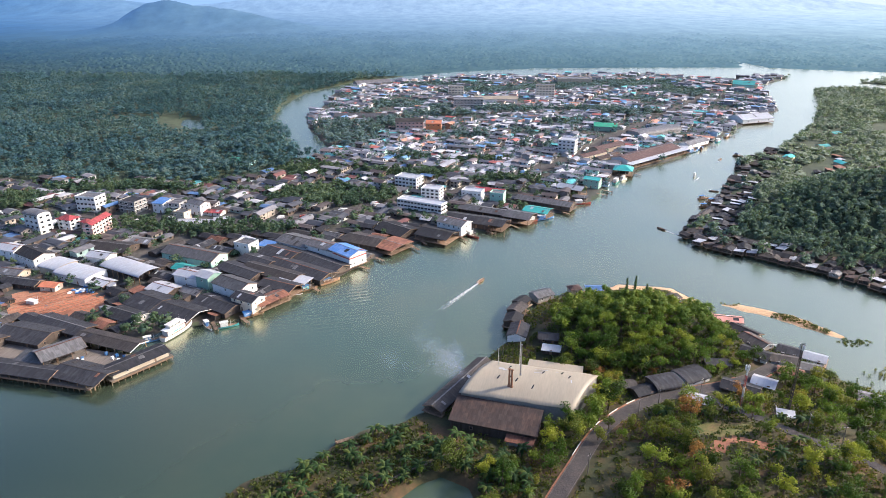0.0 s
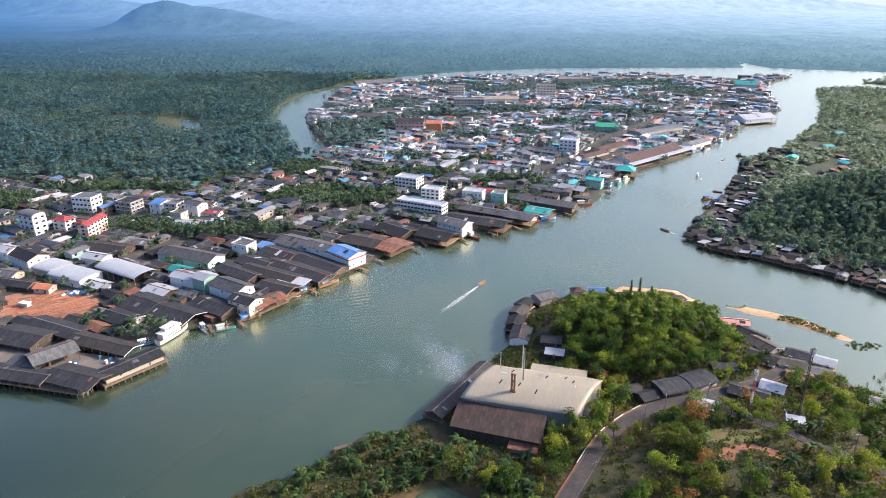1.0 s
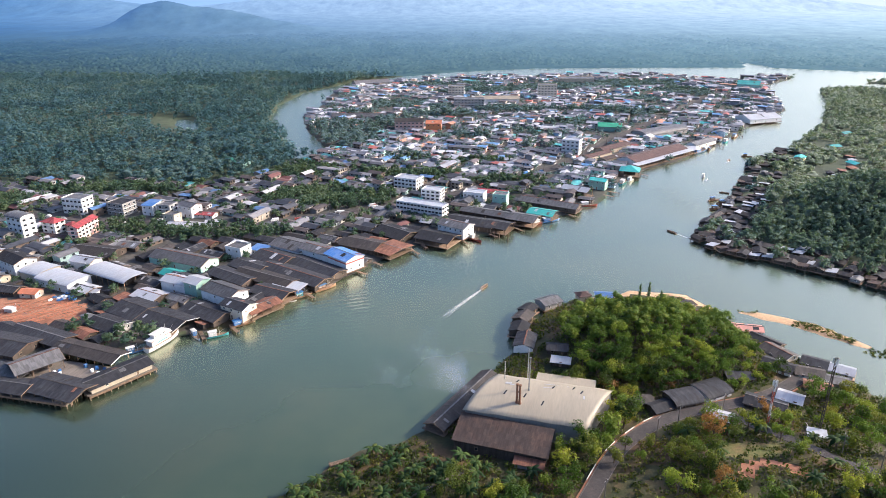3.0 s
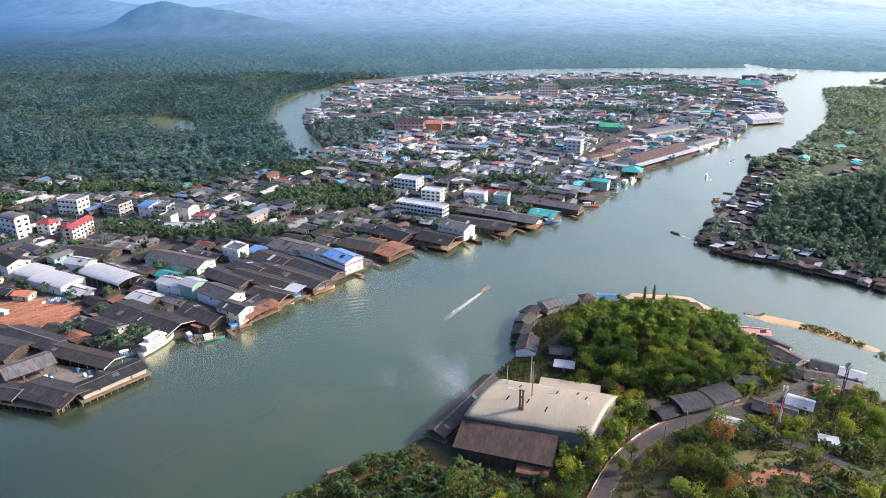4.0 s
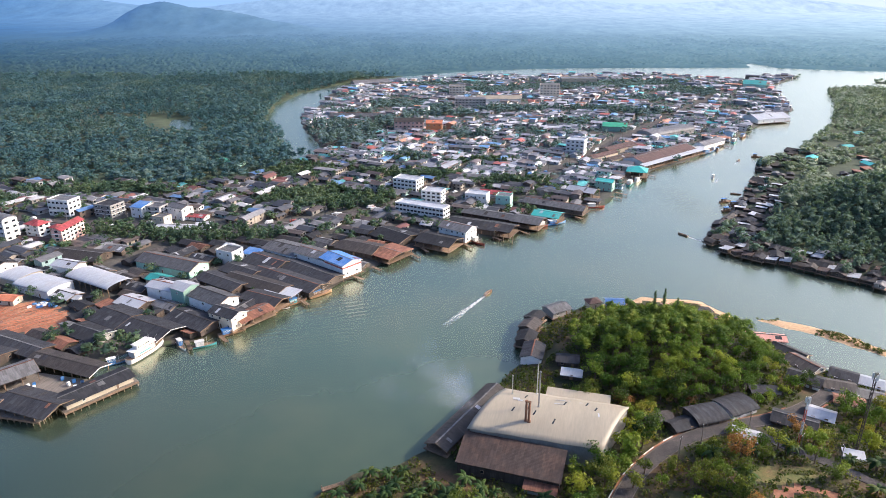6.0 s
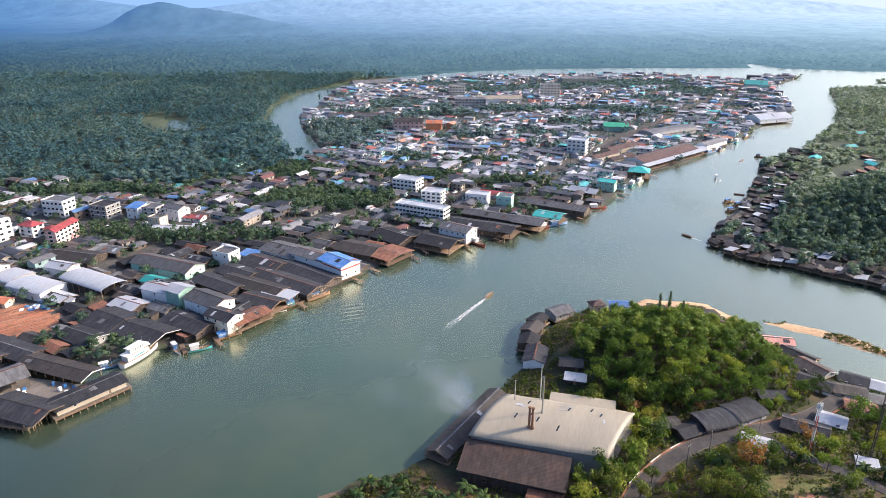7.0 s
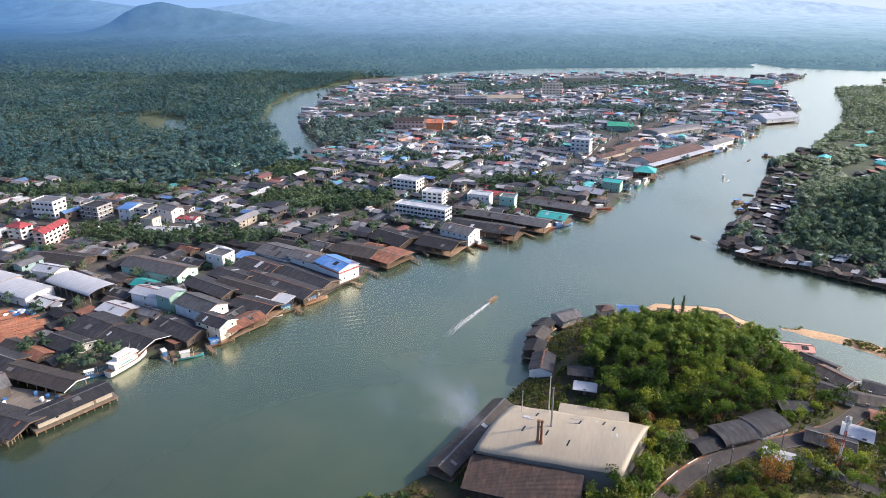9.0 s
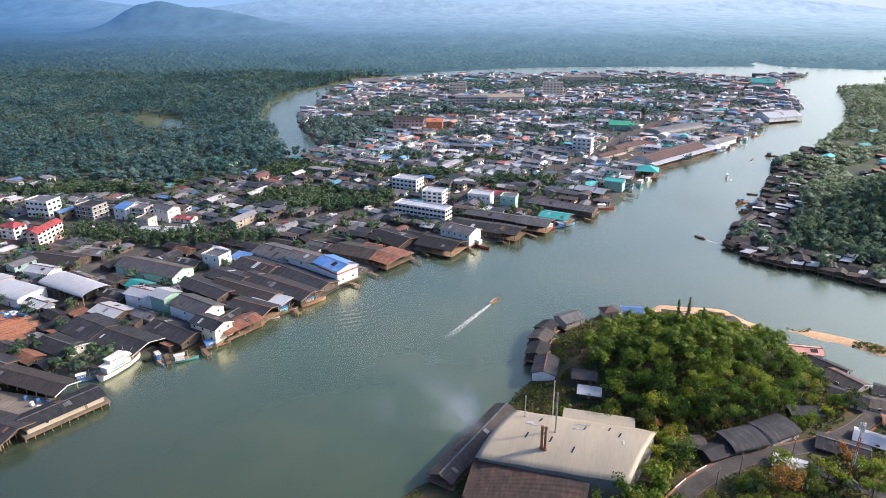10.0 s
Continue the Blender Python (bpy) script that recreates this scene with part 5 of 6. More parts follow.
# ---- rows of small houses ----
KINDS = [
    (11, 7, 3.4, "dark", "wood", "gable", 1), (9, 6.5, 3.2, "brown", "wood", "gable", 1), (12, 8, 3.6, "dark", "cream", "gable", 1), (10, 7, 3.2, "rust", "wood", "gable", 1),
    (10, 8, 6.2, "zinc", "white", "flat", 2), (12, 7, 3.4, "zinc", "grey", "gable", 1), (9, 8, 6.4, "dark", "cream", "gable", 2), (14, 8, 4.0, "dark", "wood", "gable", 1),
    (10, 7, 3.4, "white", "white", "gable", 1), (10, 7, 6.2, "blue", "white", "gable", 2), (11, 8, 3.5, "teal", "cream", "gable", 1), (9, 7, 3.4, "red", "cream", "hip", 1),
    (10, 8, 3.6, "tile", "white", "hip", 1), (8, 6, 2.8, "dark", "grey", "mono", 1), (13, 8, 6.4, "brown", "white", "gable", 2), (9, 7, 3.2, "green", "mint", "gable", 1),
]
KINDS += [(8, 7, 2.5, "brown", "wood", "gable", 1), (9, 7, 2.5, "dark", "wood", "gable", 1), (7, 6, 2.5, "rust", "wood", "mono", 1), (9, 7, 2.6, "zinc", "wood", "gable", 1), (7, 6, 2.5, "white", "white", "mono", 1)]
KINDS += [(6, 5, 2.3, "brown", "wood", "gable", 1), (6.5, 5, 2.3, "dark", "wood", "gable", 1), (5.5, 4.5, 2.2, "zinc", "grey", "gable", 1), (5, 4.5, 2.2, "redbrown", "wood", "mono", 1), (6, 4.5, 2.3, "white", "wood", "mono", 1), (7, 5, 2.6, "red", "white", "gable", 1)]
KIND_ODDS = np.array([14, 10, 2, 4, 0.0, 8, 0.0, 14, 3, 0.0, 1, 1, 1, 9, 0.0, 1, 12, 16, 3, 6, 3, 3, 3, 2, 2, 1, 1], float)
KIND_ODDS /= KIND_ODDS.sum()
FIRST = {}


def small_house(kind, x, y, turn, z=None, stilts=0.0, group="houses of the town"):
    L, W, H, roof, wall, shape, floors = KINDS[kind]
    BUILT.append((x, y, L, W, radians(turn)))
    m = on_ground(x, y, turn) if z is None else pose(x, y, z, 0, 0, turn)
    if (kind, stilts, group) in FIRST:
        return copy_thing(FIRST[kind, stilts, group], m)
    FIRST[kind, stilts, group] = building(0, 0, 0, L, W, H, roof, wall, shape, floors=floors, stilts=stilts, group=group, m=m, what="small house", step=5.6)


def clear_of_built(x, y, gap):
    for bx, by, L, W, a in BUILT:
        dx, dy = x - bx, y - by
        if abs(dx * math.cos(a) + dy * math.sin(a)) < L / 2 + gap and abs(dy * math.cos(a) - dx * math.sin(a)) < W / 2 + gap:
            return False
    return True


def clear_many(x, y, gap):
    """The same test for arrays of places."""
    ok = np.ones(np.shape(x), bool)
    for bx, by, L, W, a in BUILT:
        dx, dy = x - bx, y - by
        ok &= (np.abs(dx * math.cos(a) + dy * math.sin(a)) >= L / 2 + gap) | (np.abs(dy * math.cos(a) - dx * math.sin(a)) >= W / 2 + gap)
    return ok


def prism(x, y, z, turn, L, W, H, rise, over):
    """Walls and roof of one far house as plain vertex rows."""
    c, s = math.cos(turn), math.sin(turn)
    k = rise / (W / 2)
    wall = [(sx * L / 2, yy, zz) for sx in (-1, 1) for yy, zz in ((-W / 2, -0.5), (W / 2, -0.5), (W / 2, H), (0, H + rise), (-W / 2, H))]
    prof = [(-W / 2 - over, H - over * k), (0, H + rise + 0.03), (W / 2 + over, H - over * k), (W / 2 + over, H - over * k + 0.2), (0, H + rise + 0.23), (-W / 2 - over, H - over * k + 0.2)]
    roof = [(sx * (L / 2 + over), yy, zz) for sx in (-1, 1) for yy, zz in prof]
    put = lambda rows: [(x + c * a - s * b, y + s * a + c * b, z + d) for a, b, d in rows]
    return put(wall), put(roof)


def town_houses():
    u, v = np.meshgrid(np.arange(-900, 900, 8.6), np.arange(-200, 1500, 6.3))
    row = np.arange(v.shape[0])[:, None] + 0 * u
    col = np.arange(u.shape[1])[None, :] + 0 * u
    keep = ((row % 5) != 0) & ((col % 9) != 3)
    u, v = u[keep] + rng.uniform(-1.8, 1.8, keep.sum()), v[keep] + rng.uniform(-1.3, 1.3, keep.sum())
    a = radians(-28)
    x, y = u * math.cos(a) - v * math.sin(a), u * math.sin(a) + v * math.cos(a)
    ok = inside(TOWN, x, y) & (-reach(RIVER, x, y) > 4) & in_view(x, y, 40) & ~green_at(x, y) & (near_line(STREET, x, y) > 8.5)
    ok &= ~inside(np.array([(-215, 290), (-228, 318), (-196, 324), (-163, 303), (-172, 288)]), x, y)
    ok &= ~((y > 690) & (wobble(x, y, 23) > 0.55))
    x, y = x[ok], y[ok]
    order = np.argsort(np.hypot(x, y))
    things, rows = 0, {True: ([], [], [], [], []), False: ([], [], [], [], [])}
    for k in order:
        px, py = float(x[k]), float(y[k])
        if not clear_of_built(px, py, 3.2):
            continue
        turn = -28 + (90 if rng.random() < 0.35 else 0) + rng.normal(0, 4)
        if things < 90:
            small_house(int(rng.choice(len(KINDS), p=KIND_ODDS)), px, py, turn)
            things += 1
            continue
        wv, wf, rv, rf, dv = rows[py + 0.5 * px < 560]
        L, W, H = rng.uniform(6.5, 12) * (2.0 if rng.random() < 0.08 else 1), rng.uniform(4.8, 7.4), rng.choice([2.3, 2.7, 4.8, 5.6], p=[0.5, 0.37, 0.09, 0.04])
        w, r = prism(px, py, 1.5, radians(turn), L, W, H, W * rng.uniform(0.06, 0.2), 0.7)
        n, q = len(wv), len(rv)
        wv += w
        wf += [(n, n + 5, n + 6, n + 1), (n + 1, n + 6, n + 7, n + 2), (n + 4, n + 9, n + 5, n), (n, n + 1, n + 2, n + 4), (n + 5, n + 9, n + 7, n + 6), (n + 2, n + 3, n + 4), (n + 7, n + 9, n + 8)]
        rv += r
        rf += [(q + i, q + i + 6, q + (i + 1) % 6 + 6, q + (i + 1) % 6) for i in range(6)] + [tuple(q + i for i in range(6)), tuple(q + i for i in range(11, 5, -1))]
        for fx in (-0.28, 0.22) if py < 760 else ():
            for hz in ([0.9] if H < 4 else [0.9, H / 2 + 0.9]):
                dv.append(moved(box_geo(fx * L, -W / 2 - 0.03, hz, 1.5, 0.12, 1.2), pose(px, py, 1.5, 0, 0, turn)))
                dv.append(moved(box_geo(L / 2 + 0.03, fx * W, hz, 0.12, 1.4, 1.2), pose(px, py, 1.5, 0, 0, turn)))
    for near, (wv, wf, rv, rf, dv) in rows.items():
        far = new("town_houses" if near else "far_houses", mesh_of("houses", (wv, wf), NEAR_WALL if near else HAZED_FAR_WALL))
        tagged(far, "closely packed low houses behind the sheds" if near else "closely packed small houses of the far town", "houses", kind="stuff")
        roofs = new("roofs", mesh_of("roofs", (rv, rf), NEAR_ROOF if near else HAZED_FAR_ROOF))
        roofs.parent = far
        tagged(roofs, "dark weathered sheet roofs" if near else "assorted sheet roofs in grey, brown, white and teal", kind="stuff")
        wins = new("windows", mesh_of("windows", merge(*dv), GLASS))
        wins.parent = far
        tagged(wins, kind="stuff")


town_houses()


def shacks():
    """Small lean-to huts that fill the gaps between the big sheds."""
    kinds = [(5, 4, 2.2, "dark", "wood"), (6, 4, 2.2, "zinc", "grey"), (5, 3.5, 2.0, "rust", "wood"), (4, 3, 2.0, "white", "white"), (5, 4, 2.2, "brown", "wood"), (4, 4, 2.2, "blue", "grey")]
    first, n = {}, 0
    x, y = scatter(-330, 130, 262, 520, 6.0, 0.5)
    for px, py in zip(x, y):
        px, py = float(px), float(py)
        if n >= 105 or not inside(TOWN, np.array([px]), np.array([py]))[0] or -reach(RIVER, np.array([px]), np.array([py]))[0] < 3 or not clear_of_built(px, py, 2.2):
            continue
        if near_line(STREET, np.array([px]), np.array([py]))[0] < 7.5 or green_at(np.array([px]), np.array([py]))[0] or not in_view(np.array([px]), np.array([py]), 40)[0] or rng.random() < 0.3:
            continue
        if inside(np.array([(-215, 290), (-228, 318), (-196, 324), (-163, 303), (-172, 288)]), np.array([px]), np.array([py]))[0]:
            continue
        k, m = int(rng.choice(6, p=[0.3, 0.2, 0.12, 0.1, 0.2, 0.08])), on_ground(px, py, -28 + 90 * int(rng.integers(0, 4)) + rng.normal(0, 6))
        n += 1
        if k in first:
            copy_thing(first[k], m)
            continue
        L, W, H, roof, wall = kinds[k]
        ob = first[k] = thing("hut", m, f"small {WALL[wall][1]} lean-to hut with a {ROOF[roof][1]} roof", "hut", "huts between the sheds")
        part("wall", walls_geo(L, W, H, 0.6, "mono"), WALL[wall][0], ob)
        part("roof", roof_geo(L, W, H, 0.7, "mono", 0.4), ROOF[roof][0], ob)
        part("door", box_geo(0, -W / 2 - 0.03, 0, 0.9, 0.08, 1.85), TIMBER, ob)


def bank_village():
    """Stilt houses packed along the far bank, in rows from the water inland."""
    line = [Vector(p) for p in RIGHT_BANK[8:19]][::-1]
    done = []
    for off in (1.0, 6.5, 12.0, 17.5, 23.0):
        carry = 0.0
        for a, b in zip(line[:-1], line[1:]):
            u = (b - a).normalized()
            n = Vector((u.y, -u.x))
            s = carry
            while s < (b - a).length:
                p = a + u * s + n * (off + rng.uniform(-1.6, 1.6))
                s += rng.uniform(5.8, 7.8)
                if p.y > 480 and rng.random() < (0.45 if off < 7 else 0.7) or rng.random() < 0.06 or any((p - q).length < 5.0 for q in done) or upland(np.array([p.x]), np.array([p.y]))[0] > 5:
                    continue
                if not in_view(np.array([p.x]), np.array([p.y]), 41)[0]:
                    continue
                done.append(p)
                kind = int(rng.choice([21, 22, 21, 22, 21, 22, 24, 24, 23, 25, 16, 17, 25], 1)[0])
                turn = math.degrees(math.atan2(u.y, u.x)) + (90 if rng.random() < 0.6 else 0) + rng.normal(0, 6)
                wet = off < 2
                small_house(kind, p.x, p.y, turn, 1.7 if wet else None, 3.2 if wet else 0.0, "stilt houses of the far bank village")
            carry = s - (b - a).length
    # houses strewn among the scrub further inland
    for _ in range(420):
        x, y = rng.uniform(200, 420), rng.uniform(455, 760)
        r = -reach(RIVER, np.array([x]), np.array([y]))[0]
        p = Vector((x, y))
        if r < 24 or r > 95 or wobble(x, y, 16) < 0.4 or upland(np.array([x]), np.array([y]))[0] > 3 or any((p - q).length < 9 for q in done):
            continue
        done.append(p)
        small_house(int(rng.choice([16, 17, 18, 19, 25, 13, 1, 22, 10])), x, y, rng.uniform(0, 180), group="houses among the scrub of the far bank")


bank_village()
shacks()


# ---- jetties ----
def jetty(x, y, turn, L, first={}):
    """A narrow plank walk on paired timber posts."""
    m = pose(x, y, 1.3, 0, 0, turn)
    if L in first:
        return copy_thing(first[L], m)
    ob = first[L] = thing("jetty", m, "narrow weathered plank jetty on timber posts over the river", "jetty", "jetties along the river")
    part("deck", merge(*[box_geo(0.35 + 0.5 * k, 0, 0, 0.44, 1.7, 0.09) for k in range(int(L * 2))]), TIMBER, ob)
    for a in (0.25, 0.6, 0.97):
        for b in (-0.8, 0.8):
            part("post", tube_geo(a * L, b, -4.2, 0.9 if a > 0.9 else 0.0, 0.13, 0.11, 6), TIMBER, ob)


for px, py, tn, ln in ((-20, 383, -55, 9), (-14, 391, -60, 7), (10, 399, -60, 9), (28, 409, -50, 7), (45, 421, -55, 9), (84, 447, -50, 7), (118, 492, -40, 9), (124, 501, -40, 9), (-40, 364, -45, 7), (-48, 351, -35, 7), (-98, 288, -50, 7), (-111, 284, -60, 9), (160, 551, -45, 9), (262, 653, -45, 9), (300, 700, -40, 9), (-70, 323, -50, 7), (-34, 190, 222, 9), (-32, 196, 205, 7)):
    jetty(px, py, tn, ln)


# ---- boats ----
def hull_geo(L, B, D, n=14):
    v, f = [], []
    for k in range(n + 1):
        t = k / n
        w = B / 2 * (min(1, (1 - t) * 2.6) ** 0.7) * (0.8 + 0.2 * min(1, t * 4)) + 0.03
        sheer = D * (1 + 0.9 * max(0, t - 0.6) ** 1.6 + 0.1 * (1 - t) ** 2)
        x = -L / 2 + t * L
        v += [(x, -w, sheer), (x - 0.02, -w * 0.82, D * 0.25), (x - 0.05, 0, -0.35), (x - 0.02, w * 0.82, D * 0.25), (x, w, sheer), (x, w * 0.86, sheer - 0.02), (x, 0, sheer - 0.45), (x, -w * 0.86, sheer - 0.02)]
    for k in range(n):
        for s in range(8):
            a, b = k * 8 + s, k * 8 + (s + 1) % 8
            f.append((a, b, b + 8, a + 8))
    f += [tuple(range(7, -1, -1)), tuple(range(n * 8, n * 8 + 8))]
    return v, f, [0 if i % 8 in (0, 1, 2, 3) else 1 for i in range(n * 8)] + [0, 0]


def boat(x, y, turn, L, hull="wood", cabin="white", big=False, label="", roof_col="white"):
    ob = thing("boat" if not big else "passenger_boat", pose(x, y, 0.05, 0, 0, turn), label or f"{hull} painted wooden fishing boat moored on the river", "boat", "boats on the river")
    B, D = L * 0.26, max(0.5, L * (0.12 if big else 0.1))
    part("hull", hull_geo(L, B, D), [HULL[hull], TIMBER], ob)
    if L < 8:
        part("thwart", box_geo(0, 0, D - 0.25, 0.35, B * 0.8, 0.06), TIMBER, ob)
        part("engine", merge(box_geo(-L * 0.42, 0, D * 0.8, 0.5, 0.4, 0.5), beam_geo((-L * 0.44, 0, D), (-L * 0.62, 0, 0.1), 0.05)), STEEL, ob)
        return ob
    ch = 2.7 if big else 2.1
    cab = part("cabin", merge(box_geo(-L * (0.1 if big else 0.18), 0, D - 0.4, L * (0.58 if big else 0.34), B * 0.7, ch + 0.3)), HULL[cabin], ob)
    part("cabin_roof", box_geo(-L * (0.1 if big else 0.18), 0, D - 0.1 + ch, L * (0.64 if big else 0.4), B * 0.84, 0.14), HULL[roof_col], ob)
    for k in range(4):
        for s in (-1, 1):
            part("window", window_geo(0.5, 0.5), [TRIM, GLASS], cab, key="boat_window", at=pose(-L * 0.3 + k * L * 0.08, s * B * 0.33, D + ch * 0.45, 0, 0, 0 if s < 0 else 180))
    if big:
        part("upper_cabin", box_geo(-L * 0.1, 0, D + ch + 0.06, L * 0.36, B * 0.55, 1.8), HULL[cabin], ob)
        part("upper_roof", box_geo(-L * 0.1, 0, D + ch + 1.88, L * 0.41, B * 0.68, 0.12), HULL[roof_col], ob)
        for s in (-1, 1):
            part("stripe", box_geo(-L * 0.1, s * (B * 0.35 + 0.02), D + 0.55, L * 0.3, 0.05, 0.5), HULL["teal"], ob, "green painted stripe")
            part("trim_board", box_geo(-L * 0.1, s * B * 0.42, D - 0.28 + ch, L * 0.62, 0.06, 0.2), HULL["red"], ob, "red roof edge board")
            for k in range(7):
                part("upper_window", window_geo(0.5, 0.7), [TRIM, GLASS], ob, key="upper_window", at=pose(-L * 0.24 + k * L * 0.046, s * B * 0.275, D + ch + 0.5, 0, 0, 0 if s < 0 else 180))
        part("wheelhouse", merge(box_geo(L * 0.16, 0, D - 0.3, L * 0.1, B * 0.5, 3.4), box_geo(L * 0.16, 0, D + 3.1, L * 0.12, B * 0.6, 0.12)), HULL[cabin], ob)
        part("foredeck_rail", merge(*[beam_geo((L * a, s * B * 0.34, D + 0.1), (L * a, s * B * 0.34, D + 1.2), 0.03) for a in (0.1, 0.18, 0.26) for s in (-1, 1)]), STEEL, ob)
    part("mast", merge(tube_geo(L * 0.12, 0, D - 0.4, D + L * 0.36, 0.09, 0.05, 6), beam_geo((L * 0.12, 0, D + L * 0.3), (-L * 0.3, 0, D + ch + 0.6), 0.03), beam_geo((L * 0.12, 0, D + 1), (L * 0.36, 0, D + L * 0.22), 0.05)), STEEL, ob)
    return ob


boat(-124.3, 275, 66, 18.5, "white", "white", True, "large white passenger boat with two decks moored by the bank", "white")
for row in [(-133.5, 267.5, 30, 9, "blue", "blue"), (-112, 280.5, -50, 9, "white", "blue"), (-102.5, 281, 25, 10, "teal", "white"), (-94, 292, 35, 12, "wood", "blue"), (-62, 331, 42, 13, "wood", "wood"),
            (-72, 322, 40, 11, "wood", "teal"), (-83, 309, 35, 10, "wood", "wood"), (-77, 316, 20, 6, "white", "white"), (18, 402, -50, 14, "red", "white"), (70, 435, 25, 15, "blue", "blue"), (62, 431, 30, 13, "red", "white"),
            (102, 468, 10, 14, "red", "white"), (142, 527, 60, 16, "teal", "white"), (150, 535, 50, 12, "white", "white"), (239, 629, 35, 18, "blue", "blue"), (250, 640, 40, 15, "blue", "white"),
            (282, 675, 55, 15, "teal", "white"), (300, 697, 50, 16, "wood", "white"), (365, 780, 50, 18, "blue", "white"), (392, 806, 40, 18, "wood", "white"), (430, 880, 70, 18, "wood", "white"),
            (445, 905, 65, 16, "blue", "white"), (20.5, 332.5, 57, 7.2, "wood", "white"), (144, 414, 125, 7, "wood", "white"), (211, 499, -30, 7, "wood", "white"), (196, 480, 20, 10, "wood", "wood"), (200, 472, 10, 11, "wood", "wood"),
            (190, 460, 15, 10, "wood", "wood"), (255, 600, 50, 7, "wood", "white"), (212, 545, 60, 8, "white", "white"), (252, 640, 60, 9, "wood", "wood"), (276, 612, -20, 9, "wood", "wood"), (-183, 224, 70, 9, "blue", "white"), (-206, 303, -15, 14, "blue", "white")]:
    boat(*row[:5], cabin=row[5], roof_col="white" if row[4] != "wood" else "blue")


for px, py, h in (((31, 406, 3.5), (34, 405, 3.8), (39, 401, 4.0))):
    post = thing("mooring_post", pose(px, py, 0), "weathered timber mooring post standing in the river", "post", "mooring posts in the river")
    part("pile", tube_geo(0, 0, -3, h, 0.3, 0.24, 8), TIMBER, post, key=("mooring", h))
    part("cap", tube_geo(0, 0, h, h + 0.25, 0.34, 0.3, 8), RUSTY, post, key=("mooring_cap", h))


def foam():
    m, ns, ls, b = nodes_of("broken_foam")
    uv = ns.new("ShaderNodeUVMap").outputs[0]
    pos = ns.new("ShaderNodeNewGeometry").outputs["Position"]
    sep = ns.new("ShaderNodeSeparateXYZ")
    ls.new(uv, sep.inputs[0])
    n = noise_node(ns, ls, 0.9, 5, pos, 0.7)
    torn = ramp(ns, [(0.36, (0, 0, 0)), (0.62, (1, 1, 1))])
    ls.new(n.outputs[0], torn.inputs[0])
    along, across = ramp(ns, [(0.0, (1, 1, 1)), (0.25, (0.75, 0.75, 0.75)), (1.0, (0, 0, 0))]), ramp(ns, [(0, (0, 0, 0)), (0.3, (1, 1, 1)), (0.7, (1, 1, 1)), (1, (0, 0, 0))])
    ls.new(sep.outputs[0], along.inputs[0])
    ls.new(sep.outputs[1], across.inputs[0])
    ls.new(mixc(ns, ls, mixc(ns, ls, along.outputs[0], across.outputs[0], 1.0, "MULTIPLY"), torn.outputs[0], 0.65, "MULTIPLY"), b.inputs["Alpha"])
    b.inputs["Base Color"].default_value, b.inputs["Roughness"].default_value = (0.72, 0.72, 0.7, 1), 0.9
    return m


FOAM = foam()


def wake(x, y, turn, L, W):
    """A widening trail of broken foam behind a running boat."""
    n, v, f = 30, [], []
    for k in range(n + 1):
        t = k / n
        for q in range(5):
            v.append((-t * L, (q / 4 - 0.5) * W * (0.3 + 1.2 * t ** 0.8), 0.02 + 0.1 * (1 - t) * (1 - abs(q - 2) / 2)))
    f = [(k * 5 + q, k * 5 + 5 + q, k * 5 + 6 + q, k * 5 + 1 + q) for k in range(n) for q in range(4)]
    me = mesh_of("foam_trail", (v, f), FOAM, smooth=True)
    layer = me.uv_layers.new(name="trail")
    for lp in me.loops:
        layer.data[lp.index].uv = ((lp.vertex_index // 5) / n, (lp.vertex_index % 5) / 4)
    ob = new("foam_trail", me)
    ob.matrix_basis = pose(x, y, 0.02, 0, 0, turn)
    tagged(ob, "white foam trail on the water behind a running boat", "foam", kind="stuff")


wake(19, 330, 57, 40, 3.4)
wake(146, 411, 125, 16, 2.0)
wake(214, 540, 58, 14, 2.0)
wake(254, 597, 50, 16, 2.0)


# ---- masts and poles ----
def lattice_mast(x, y, h, w, z, label, leg, banded):
    ob = thing("radio_mast", pose(x, y, z), label, "mast")
    n = int(h / 1.6)
    c = [(w / 2 * math.cos(a), w / 2 * math.sin(a)) for a in (0.3, 0.3 + math.tau / 3, 0.3 + 2 * math.tau / 3)]
    for px, py in c:
        for k in range(4):
            part("leg", beam_geo((px, py, h * k / 4), (px, py, h * (k + 1) / 4), 0.13), MAST_RED if banded and k % 2 == 0 else leg, ob)
    br = []
    for k in range(n):
        for q in range(3):
            a, b = c[q], c[(q + 1) % 3]
            br.append(beam_geo((*a, k * h / n), (*b, (k + 1) * h / n), 0.07, 4))
    part("bracing", merge(*br), leg, ob)
    for q in range(3):
        part("antenna", box_geo(c[q][0] * 2.2, c[q][1] * 2.2, h - 2.4, 0.35, 0.35, 2.0), TRIM, ob)
    part("footing", box_geo(0, 0, -0.6, w * 2, w * 2, 0.7), CONCRETE, ob)


lattice_mast(123, 199.5, 29, 0.75, 7.9, "tall dark lattice radio mast with pale antennas among trees", DARK_STEEL, False)
lattice_mast(108.5, 205, 18, 0.6, 7.2, "red and white banded lattice mast among trees", MAST_WHITE, True)


def pole(x, y, h=8.5):
    ob = thing("utility_pole", on_ground(x, y, rng.uniform(0, 90)), "slim grey concrete utility pole with a crossarm", "pole", "utility poles along the lanes")
    part("shaft", tube_geo(0, 0, -0.3, h, 0.17, 0.1, 7), CONCRETE, ob, key=("shaft", h))
    part("crossarm", box_geo(0, 0, h - 0.8, 1.8, 0.1, 0.12), STEEL, ob, key=("arm", h))


